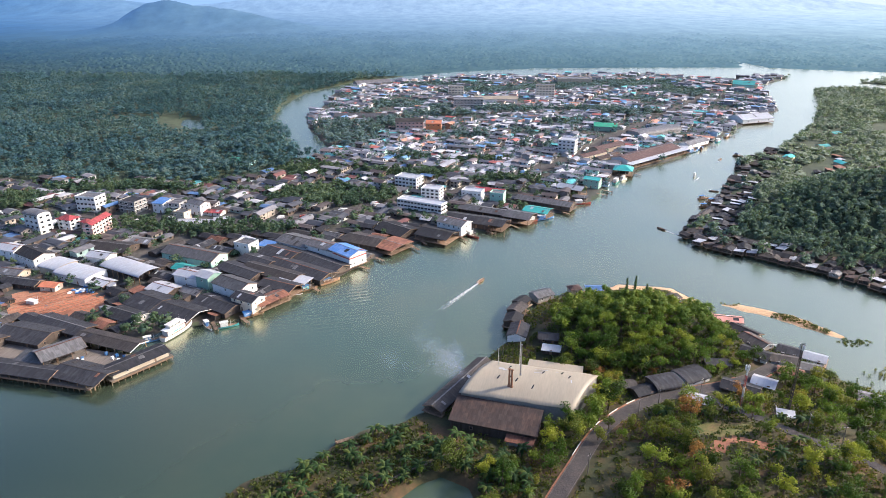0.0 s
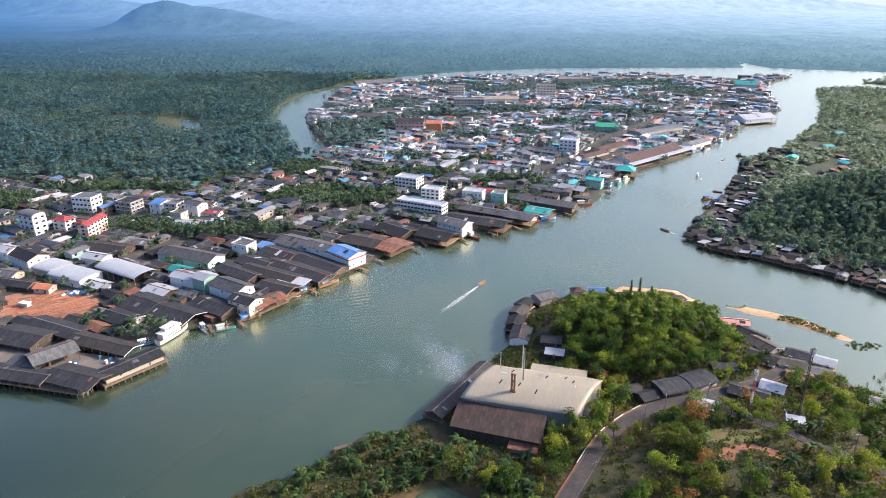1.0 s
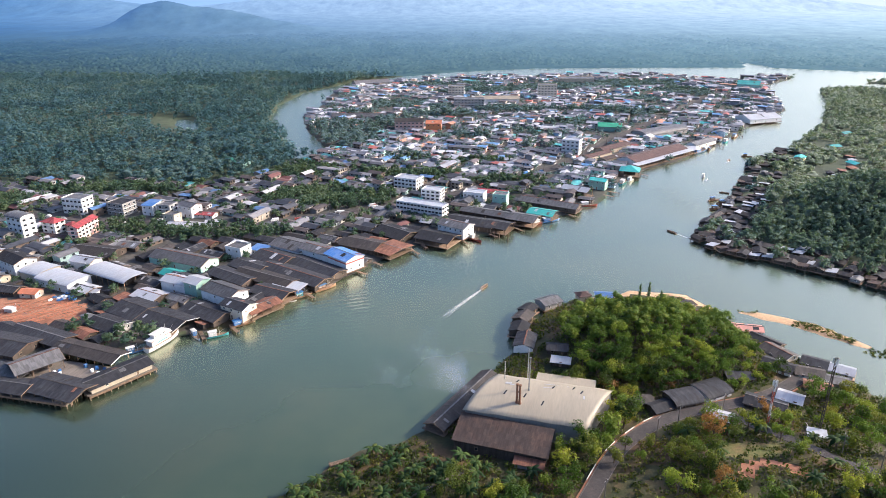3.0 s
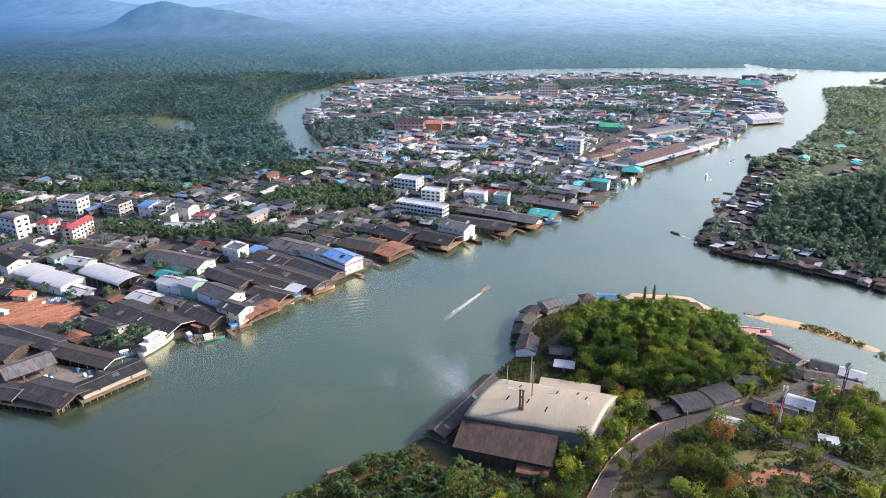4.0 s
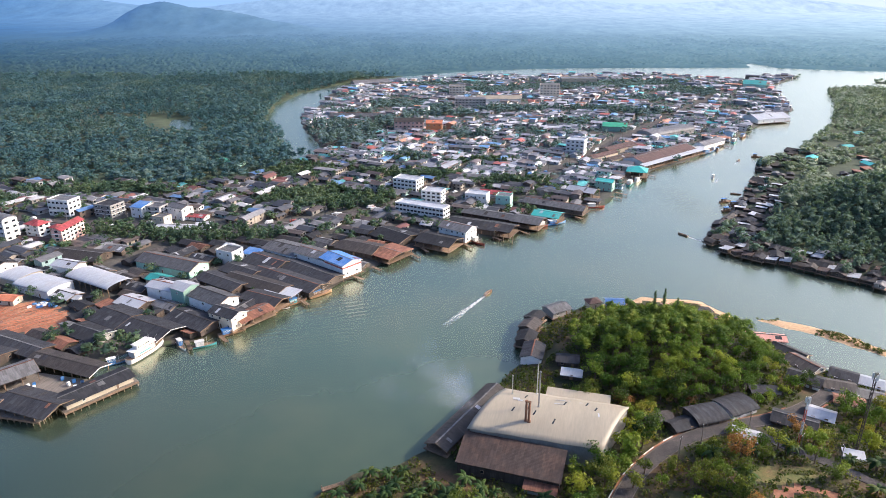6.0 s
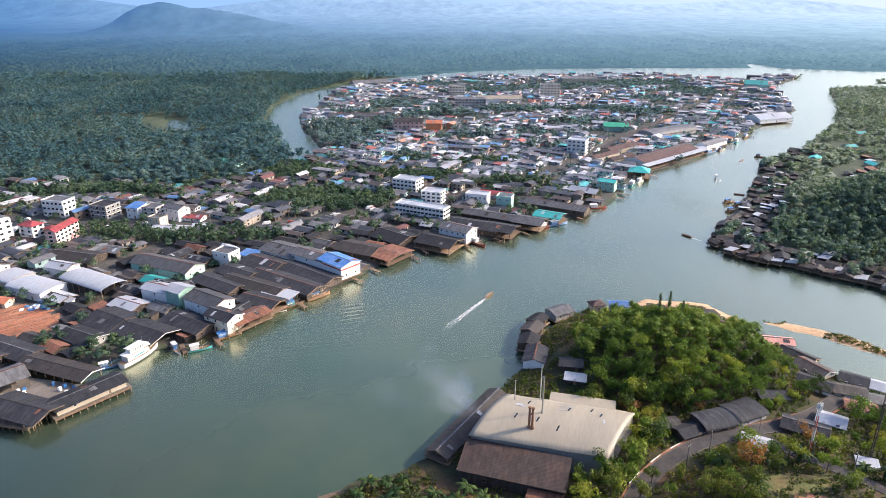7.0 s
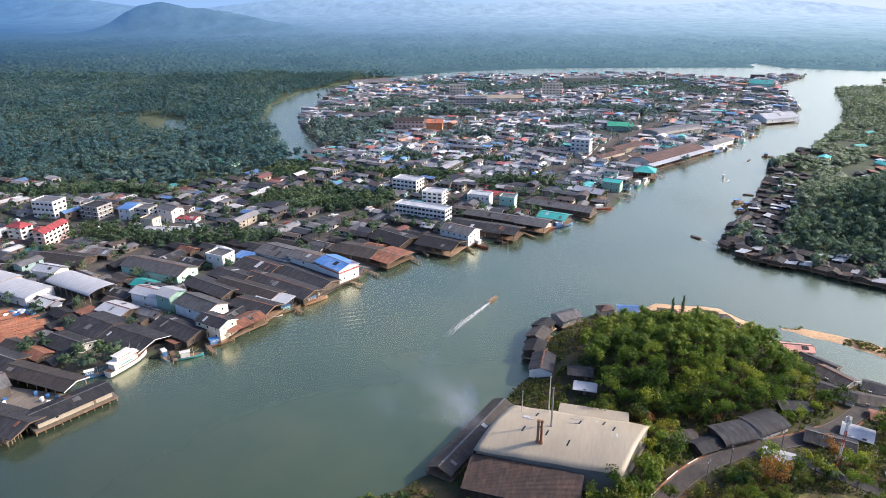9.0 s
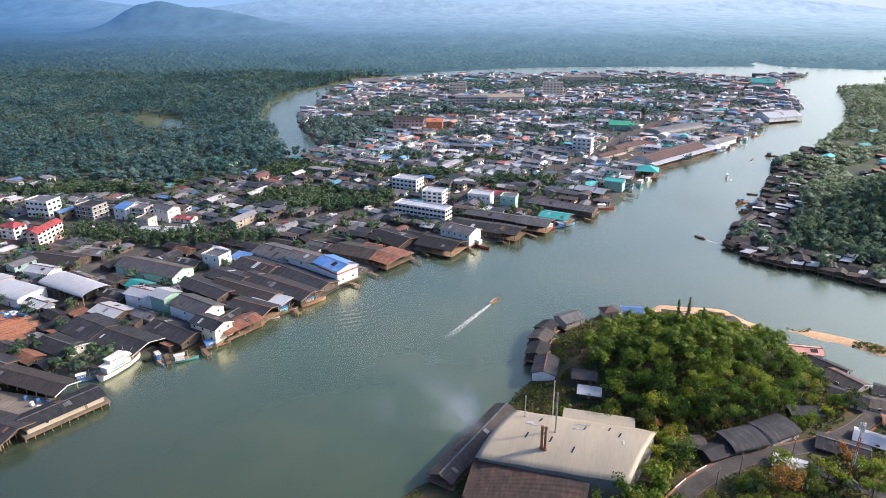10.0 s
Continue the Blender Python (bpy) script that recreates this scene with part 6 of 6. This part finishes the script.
for px, py in ((105.5, 199), (113.5, 192), (122.5, 186), (130, 178.5), (140, 170), (79, 207), (70, 201), (46, 172), (150, 161), (97, 214)):
    pole(px, py)
for k in range(0, 11):
    a, b = STREET[k], STREET[k + 1]
    for s in np.arange(0, 1, 0.34):
        q = a + (b - a) * s
        if q[1] < 700 and abs(q[0]) < 420:
            pole(float(q[0]) + 2.5, float(q[1]) - 5.2, 10)


# ---- a low guard rail on the river side of the road ----
rail = thing("guard_rail", pose(0, 0, 0), "low cream and rust guard rail along the road bend", "guard rail")
bend = []
for q, nxt in zip(road_line[26:66:3], road_line[27:67:3]):
    u = (nxt - q).normalized()
    px, py = q.x - u.y * 3.3, q.y + u.x * 3.3
    bend.append((px, py, float(height(np.array([px]), np.array([py]))[0]) + 0.1))
for k, q in enumerate(bend):
    part("post", box_geo(0, 0, -0.3, 0.16, 0.16, 1.05), CONCRETE, rail, key="rail_post", at=pose(*q))
    if k:
        part("beam", merge(beam_geo(Vector(bend[k - 1]) + Vector((0, 0, 0.62)), Vector(q) + Vector((0, 0, 0.62)), 0.16, 6)), TRIM if k % 2 else RUSTY, rail)


# ---- vehicles ----
def car_geo(L, W, van):
    side = [(-L / 2, 0.35), (L / 2, 0.35), (L / 2, 0.8), (L * 0.28, 0.95), (L * 0.12, 1.45), (-L * 0.3, 1.48), (-L * 0.44, 0.95), (-L / 2, 0.9)]
    if van:
        side = [(-L / 2, 0.4), (L / 2, 0.4), (L / 2, 1.0), (L * 0.4, 1.2), (L * 0.3, 1.95), (-L / 2, 2.0)]
    g = sweep_geo([(x, z) for x, z in side], W)
    return moved(g, pose(0, 0, 0, 0, 0, -90))


def car(x, y, turn, kind, paint):
    L, W = (4.3, 1.75) if kind == "car" else (5.2, 1.9)
    m = on_ground(x, y, turn, 0.36)
    if (kind, paint) in CARS:
        return copy_thing(CARS[kind, paint], m)
    ob = CARS[kind, paint] = thing(kind, m, f"{paint} {'saloon car' if kind == 'car' else 'delivery van'} parked along the town street", kind, "vehicles along the street")
    part("body", car_geo(L, W, kind == "van"), HULL[paint], ob)
    part("windscreen", moved(box_geo(0, 0, 0, 0.06, W * 0.85, 0.6), pose(L * (0.22 if kind == "car" else 0.37), 0, 0.95 if kind == "car" else 1.25, 0, -28)), GLASS, ob)
    for sx in (-0.32, 0.32):
        for sy in (-1, 1):
            wh = part("wheel", moved(tube_geo(0, 0, -0.11, 0.11, 0.33, 0.33, 12), pose(L * sx, sy * (W / 2 - 0.08), 0.33, 90)), GLASS, ob)
            part("rim", moved(tube_geo(0, 0, -0.13, 0.13, 0.18, 0.18, 10), pose(L * sx, sy * (W / 2 - 0.08), 0.33, 90)), STEEL, wh)
    return ob


CARS = {}
for k in range(11):
    a, b = STREET[k], STREET[k + 1]
    ang = math.degrees(math.atan2(b[1] - a[1], b[0] - a[0]))
    for q in range(4):
        p = a + (b - a) * rng.random()
        if p[1] < 640 and abs(p[0]) < 330:
            off = rng.choice([-3.4, -1.6, 1.6, 3.4])
            car(float(p[0]) - off * math.sin(radians(ang)), float(p[1]) + off * math.cos(radians(ang)), ang + (180 if off > 0 else 0), str(rng.choice(["car", "car", "van"])), str(rng.choice(["white", "white", "red", "blue"])))
for px, py, tn, kd, pt in ((-140, 251, 20, "van", "white"), (-145, 249, -25, "van", "white"), (-138, 247, 40, "car", "white")):
    car(px, py, tn, kd, pt)


# ---- trees ----
def leaf_mesh(name, seed, clumps, per, size, spread_, tall):
    global rng
    keep, rng = rng, np.random.default_rng(seed)
    cx, cy = rng.normal(0, spread_, clumps), rng.normal(0, spread_, clumps)
    cz = tall * rng.uniform(0.3, 0.72, clumps)
    v, f = leaves(cx, cy, cz, rng.uniform(1.1, 2.0, clumps), rng.uniform(1.6, 2.8, clumps), per, size)
    me = field(name, v, f, [LEAF])
    rng = keep
    data = me.data
    bpy.data.objects.remove(me)
    return data


def trunk_geo(h, seed):
    r = random.Random(seed)
    g = [tube_geo(0, 0, -0.4, h * 0.55, 0.24, 0.15, 7)]
    for k in range(4):
        a = k * 1.6 + r.random()
        g.append(beam_geo((0, 0, h * (0.32 + 0.06 * k)), (1.6 * math.cos(a), 1.6 * math.sin(a), h * (0.58 + 0.05 * k)), 0.08))
    return merge(*g)


DRY = foliage("dry_leaves", (0.11, 0.06, 0.025), (0.2, 0.1, 0.04), (0.28, 0.16, 0.06), 0.3, 0, False)
TREES = []
for k, (h, sp, cl) in enumerate([(8, 1.7, 11), (10, 2.0, 14), (7, 1.5, 9), (11, 1.5, 13), (9, 2.3, 15), (6, 1.3, 8)]):
    TREES.append((h, leaf_mesh("crown", 40 + k, cl, 74, 0.28, sp, h), mesh_of("trunk", trunk_geo(h, k), BARK)))


OLIVE = foliage("olive_leaves", (0.036, 0.06, 0.012), (0.084, 0.112, 0.02), (0.17, 0.175, 0.034), 0.2, 0, False)
OLIVE_CROWNS = []
for _, d, _ in TREES:
    d = d.copy()
    d.materials[0] = OLIVE
    OLIVE_CROWNS.append(d)
DRY_CROWNS = []
for _, d, _ in TREES[:3]:
    d = d.copy()
    d.materials[0] = DRY
    DRY_CROWNS.append(d)


def tree(x, y, k, scale, group, label):
    h, crown, trunk = TREES[k]
    if k < 3 and "garden" in label and rng.random() < 0.1:
        crown, label = DRY_CROWNS[k], "small tree with dry orange-brown leaves on the slope"
    elif "garden" in label and rng.random() < 0.45:
        crown, label = OLIVE_CROWNS[k], "garden tree with olive and golden green leaves"
    ob = thing("tree", on_ground(x, y, rng.uniform(0, 360)), label, "tree", group)
    ob.scale = (scale,) * 3
    for n, d in (("trunk", trunk), ("crown", crown)):
        c = new(n, d)
        c.parent = ob


def conifer(x, y, h):
    """A slender casuarina: a thin leader with short feathery sprays."""
    ob = thing("conifer", on_ground(x, y, 0), "tall slender feathery conifer on the hill top", "tree", "conifers on the hill top")
    part("trunk", tube_geo(0, 0, -0.4, h * 0.95, 0.16, 0.05, 6), BARK, ob)
    n = 34
    t = np.linspace(0.3, 1.0, n)
    v, f = leaves(rng.normal(0, 0.12, n), rng.normal(0, 0.12, n), h * t - 0.6, 2.3 * (1.05 - t) + 0.15, np.full(n, 1.2), 30, 0.24, 0.2)
    c = field("crown", v, f, [CONIFER])
    c.parent = ob


for px, py, h in ((86, 284, 15), (90, 284, 16), (95, 282, 12)):
    conifer(px, py, h)


def frond_geo():
    v, f, n = [], [], 7
    for k in range(n + 1):
        t = k / n
        x, z = 3.1 * t, 1.5 * t - 2.6 * t * t
        w = 0.55 * math.sin(math.pi * min(1, t * 0.9 + 0.1)) + 0.03
        v += [(x, -w, z - 0.3 * w), (x, 0, z), (x, w, z - 0.3 * w)]
    for k in range(n):
        for s in (0, 1):
            f.append((k * 3 + s, k * 3 + 3 + s, k * 3 + 4 + s, k * 3 + 1 + s))
    return v, f


def palm(x, y, h, first=[None]):
    m = on_ground(x, y, rng.uniform(0, 360))
    if first[0] is None:
        ob = thing("palm", m, "oil palm with a crown of arching dark green fronds", "palm tree", "palms of the river grove")
        part("trunk", tube_geo(0, 0, -0.3, 3.0, 0.32, 0.24, 8), BARK, ob)
        for k in range(10):
            part("frond", frond_geo(), PALM, ob, key="frond", at=pose(0, 0, 2.9 + 0.02 * k, 0, -24 + (k % 3) * 22, k * 137.5))
        first[0] = ob
        ob.scale = (h,) * 3
    else:
        first[0].scale = (h,) * 3
        copy_thing(first[0], m)


def free_spot(x, y, gap=2.0, road=5.8):
    return clear_of_built(x, y, gap) and near_line(np.array([tuple(q) for q in road_line]), np.array([x]), np.array([y]))[0] > road and near_line(np.array(LANE), np.array([x]), np.array([y]))[0] > 3.2


def plant():
    count = 0
    # the wooded hill
    x, y = scatter(36, 136, 228, 322, 5.3, 0.4)
    far_x, far_y = [], []
    for px, py in zip(x, y):
        e = min(((px - 86) / 38) ** 2 + ((py - 264) / 36) ** 2, ((px - 112) / 22) ** 2 + ((py - 244) / 15) ** 2)
        if e < 1 and float(reach(RIVER, np.array([px]), np.array([py]))[0]) < -4 and free_spot(px, py, 1.5):
            if py > 258:
                far_x.append(px)
                far_y.append(py)
                continue
            tree(px, py, int(rng.integers(0, 6)), rng.uniform(0.72, 1.12) * (0.8 if px > 106 else 1.0), "trees of the wooded hill", "broad-leaved tree with dense bright green crown on the hill")
            count += 1
    far_x, far_y = np.array(far_x), np.array(far_y)
    gx, gy, gz, gr, gt = lobes(far_x, far_y, height(far_x, far_y), rng.uniform(2.4, 4.4, len(far_x)), rng.uniform(6.0, 10.5, len(far_x)), 8)
    crowns("grove_inner", gx, gy, gz, gr * 0.66, gt * 0.86, GROVE, "dense green trees on the far side of the hill", 1, 0.25)
    v, f = leaves(gx, gy, gz + gt * 0.08, gr, gt * 0.95, 46, 0.27, 0.7, 0.5)
    tagged(field("hill_grove", v, f, [GROVE]), "leafy green trees on the far side of the hill", "trees", kind="stuff")
    for px, py, k, sc in ((50, 195, 0, 1.2), (56, 201, 5, 1.6), (61, 208, 2, 1.5), (46, 191, 2, 1.1), (64, 215, 4, 1.1), (48, 199, 5, 1.1), (54, 206, 2, 1.2), (41, 193.5, 5, 1.3), (45, 196, 2, 1.3), (37, 195, 2, 0.9), (53, 189, 5, 1.0), (66, 222, 1, 0.9), (58, 195, 2, 0.8), (60, 230, 1, 1.0), (66, 236, 3, 1.0)):
        tree(px, py, k, sc, "trees of the gardens by the road", "garden tree with leafy green crown on the slope")
        count += 1
    # gardens and slopes by the road
    x, y = scatter(-10, 185, 138, 240, 6.4, 0.45)
    order = np.argsort(np.hypot(x - 75, (y - 180) * 0.8))
    x, y = x[order], y[order]
    for px, py in zip(x, y):
        if count > 310:
            break
        wet = float(reach(RIVER, np.array([px]), np.array([py]))[0])
        side = px < 46 + (py - 175) * 0.5
        if wet > -4 or not free_spot(px, py, 2.0) or inside(POND, np.array([px]), np.array([py]))[0] or side and py > 182 and px < 30:
            continue
        if dry_slope(px, py) or abs(px - 97) < 16 and 164 < py < 186 and rng.random() < 0.85 or px < 60 and not side and wobble(px, py, 8) > 0.0 or rng.random() < 0.14:
            continue
        tree(px, py, int(rng.integers(0, 6)), rng.uniform(0.55, 1.15), "trees of the gardens by the road", "garden tree with leafy green crown on the slope")
        count += 1
    x, y = scatter(-75, 30, 158, 200, 5.0, 0.4)
    for px, py in zip(x, y):
        wet = float(reach(RIVER, np.array([px]), np.array([py]))[0])
        if wet < -3 and free_spot(px, py, 2.0) and reach(POND, np.array([px]), np.array([py]))[0] < -2 and rng.random() < 0.5:
            palm(px, py, rng.uniform(0.75, 1.15))
    x, y = scatter(62, 125, 145, 200, 5.5, 0.45)
    for px, py in zip(x, y):
        if free_spot(px, py, 2.0) and rng.random() < 0.15 and not dry_slope(px, py):
            palm(px, py, rng.uniform(0.7, 1.3))
    # undergrowth
    x, y = scatter(-80, 200, 120, 325, 2.1, 0.5)
    wet = -reach(RIVER, x, y)
    ok = (wet > 1.5) & (reach(POND, x, y) < -1) & (~dry_slope(x, y) | (rng.random(len(x)) < 0.4)) & (near_line(np.array([tuple(q) for q in road_line]), x, y) > 4.2) & (near_line(np.array(LANE), x, y) > 2.6)
    ok &= ~((x > 72) & (y > 285) & (wet < 9))
    ok &= clear_many(x, y, 1.2) & (rng.random(len(x)) < 0.92) & (wobble(x, y, 11) < 0.85)
    x, y = x[ok], y[ok]
    low = np.where(dry_slope(x, y), 0.4, 1.0)
    v, f = leaves(x, y, height(x, y) - 0.1, rng.uniform(0.8, 1.7, len(x)), rng.uniform(0.8, 2.6, len(x)) * low, 18, 0.4)
    tagged(field("undergrowth", v, f, [SHRUB]), "tangled green and dry shrubs on the slopes", "shrubs", kind="stuff")
    # trees standing between the town's houses
    x, y = scatter(-470, 600, 270, 1180, 9.5, 0.5)
    ok = inside(TOWN, x, y) & (-reach(RIVER, x, y) > 10) & in_view(x, y, 40) & (rng.random(len(x)) < 0.75) & (near_line(STREET, x, y) > 6) & ~inside(np.array([(-215, 290), (-228, 318), (-196, 324), (-163, 303), (-172, 288)]), x, y)
    ok &= clear_many(x, y, 1.6)
    x, y = x[ok], y[ok]
    # the farther trees take the leaves with haze in their colour
    for sel, leaf, nm in ((y + 0.5 * x < 560, TOWNWOOD, "town_trees"), (y + 0.5 * x >= 560, HAZED_FARWOOD, "far_town_trees")):
        qx, qy = x[sel], y[sel]
        lx, ly, lz, lr, lt = lobes(qx, qy, height(qx, qy), rng.uniform(2.4, 4.6, len(qx)), rng.uniform(4.0, 7.6, len(qx)) * np.where(qy > 800, 0.8, 1), 4)
        crowns(nm + "_inner", lx, ly, lz, lr * 0.66, lt * 0.86, leaf, "green trees between the houses of the town", 1, 0.25)
        v, f = leaves(lx, ly, lz + lt * 0.1, lr, lt * 0.9, 22 if nm == "town_trees" else 5, 0.44 if nm == "town_trees" else 0.6, 0.75, 0.5)
        tagged(field(nm, v, f, [leaf]), "scattered green trees between the houses of the town", "trees", kind="stuff")


plant()


def sandbar_scrub():
    x, y = scatter(140, 190, 262, 304, 1.4, 0.5)
    ok = (reach(SANDBAR, x, y) > 0.6) & (np.hypot((x - 170) / 13, (y - 282) / 12) < 1) & (rng.random(len(x)) < 0.8)
    x, y = np.concatenate([x[ok], rng.normal(186, 3.2, 26), rng.uniform(140, 150, 6)]), np.concatenate([y[ok], rng.normal(264, 2.4, 26), rng.uniform(302, 305, 6)])
    v, f = leaves(x, y, np.maximum(height(x, y), 0) - 0.1, rng.uniform(0.5, 1.3, len(x)), rng.uniform(0.3, 0.9, len(x)), 26, 0.3)
    tagged(field("sandbar_scrub", v, f, [SHRUB]), "low olive scrub on the sandbar", "shrubs", kind="stuff")
    x, y = rng.normal(188, 7, 60), rng.normal(236, 2.2, 60)
    v, f = leaves(x, y, np.full(60, -0.2), rng.uniform(0.4, 0.9, 60), rng.uniform(1.0, 2.4, 60), 24, 0.26)
    tagged(field("reed_bed", v, f, [SHRUB]), "green reeds standing in shallow water", "reeds", kind="stuff")


sandbar_scrub()


def yard_clutter():
    """Sawn timber, tarpaulins and crates on the red boatyard."""
    for k in range(70):
        x, y = rng.uniform(-216, -172), rng.uniform(293, 317)
        if not inside(np.array([(-212, 294), (-222, 315), (-196, 320), (-169, 303), (-174, 292)]), np.array([x]), np.array([y]))[0] or not clear_of_built(x, y, 1.0):
            continue
        ob = thing("plank_stack", on_ground(x, y, rng.normal(36, 9)), "stack of sawn reddish timber planks on bare earth", "timber", "timber of the boatyard")
        L = rng.uniform(4, 11)
        for q in range(3):
            part("plank", box_geo(0, 0, 0, 1, 0.34, 0.2), TIMBER if q % 2 else ROOF["tile"][0], ob, key=("plank", q % 2), at=pose(rng.uniform(-0.3, 0.3), (q - 1) * 0.5, 0.0 if q != 1 else 0.02, 0, 0, rng.normal(0, 3)) @ Matrix.Diagonal((L, 1, 1, 1)))
    for k in range(16):
        x, y = rng.normal(-190, 3.5), rng.normal(319, 2.0)
        ob = thing("tarpaulin", on_ground(x, y, rng.uniform(0, 360)), "crumpled blue tarpaulin over goods in the yard", "tarpaulin", "tarpaulins of the boatyard")
        bm = bmesh.new()
        bmesh.ops.create_icosphere(bm, subdivisions=2, radius=1)
        for q in bm.verts:
            q.co = Vector((q.co.x * 1.3, q.co.y, max(-0.05, q.co.z) * 0.7)) * rng.uniform(0.85, 1.15)
        me = bpy.data.meshes.new("sheet")
        bm.to_mesh(me)
        bm.free()
        me.materials.append((HULL["blue"], HULL["white"], HULL["blue"])[k % 3])
        c = new("sheet", me)
        c.parent = ob


yard_clutter()


def wharf_goods():
    """Fish boxes and wrapped pallets in the wharf's open yard."""
    for k in range(16):
        x, y = rng.uniform(-166, -138), rng.uniform(243, 253)
        if not clear_of_built(x, y, 1.0):
            continue
        col = ("white", "blue", "white")[k % 3]
        ob = thing("fish_box_stack", pose(x, y, 2.0, 0, 0, rng.uniform(0, 90)), f"stack of {col} plastic fish boxes on the wharf", "boxes", "fish boxes on the wharf")
        for q in range(int(rng.integers(2, 4))):
            part("fish_box", merge(box_geo(0, 0, 0.05, 1.1, 0.8, 0.4), box_geo(0, 0, 0.42, 1.2, 0.9, 0.08)), WALL["white"][0] if col == "white" else HULL[col], ob, key=("fish_box", col), at=pose(rng.normal(0, 0.05), rng.normal(0, 0.05), 0.48 * q, 0, 0, rng.normal(0, 4)))


wharf_goods()


def smoke():
    """Thin drifting smoke: soft-edged veils that rise from the works and bend over the river."""
    m, ns, ls, b = nodes_of("drifting_smoke")
    tc = ns.new("ShaderNodeTexCoord").outputs["Generated"]
    pos = ns.new("ShaderNodeNewGeometry").outputs["Position"]
    n = noise_node(ns, ls, 0.07, 5, pos, 0.65)
    fade = ns.new("ShaderNodeUVMap")
    sep = ns.new("ShaderNodeSeparateXYZ")
    ls.new(fade.outputs[0], sep.inputs[0])
    across = ramp(ns, [(0.0, (0, 0, 0)), (0.35, (1, 1, 1)), (0.65, (1, 1, 1)), (1.0, (0, 0, 0))])
    along = ramp(ns, [(0.0, (0.0, 0.0, 0.0)), (0.16, (0.5, 0.5, 0.5)), (0.45, (0.36, 0.36, 0.36)), (1.0, (0, 0, 0))])
    ls.new(sep.outputs[1], across.inputs[0])
    ls.new(sep.outputs[0], along.inputs[0])
    thin = ramp(ns, [(0.42, (0, 0, 0)), (0.75, (1, 1, 1))])
    ls.new(n.outputs[0], thin.inputs[0])
    a = mixc(ns, ls, mixc(ns, ls, across.outputs[0], along.outputs[0], 1.0, "MULTIPLY"), thin.outputs[0], 1.0, "MULTIPLY")
    ls.new(a, b.inputs["Alpha"])
    b.inputs["Base Color"].default_value = (0.75, 0.77, 0.8, 1)
    b.inputs["Roughness"].default_value, b.inputs["Specular IOR Level"].default_value = 1.0, 0.0
    ob = thing("smoke", pose(9, 222, 7), "thin pale smoke drifting from the factory over the river", "smoke")
    for end, rise, w in (((-20, 32), 9, 24), ((-34, 18), 7, 26)):
        nn, v, f, uv = 24, [], [], []
        for k in range(nn + 1):
            t = k / nn
            cx, cy, cz = end[0] * t + 2 * math.sin(5 * t), end[1] * t + 2 * math.sin(4 * t + 1), rise * t ** 0.7
            ww = 5 + w * t
            for q in range(7):
                u = q / 6 - 0.5
                v.append((cx + u * ww * 0.6, cy + u * ww * 0.5 + 0.6 * math.sin(6 * u + 5 * t), cz + u * ww * 0.45 + 0.5))
        for k in range(nn):
            for q in range(6):
                f.append((k * 7 + q, k * 7 + 7 + q, k * 7 + 8 + q, k * 7 + 1 + q))
        me = mesh_of("veil", (v, f), m, smooth=True)
        layer = me.uv_layers.new(name="fade")
        for lp in me.loops:
            layer.data[lp.index].uv = ((lp.vertex_index // 7) / nn, (lp.vertex_index % 7) / 6)
        c = new("veil", me)
        c.parent = ob


smoke()
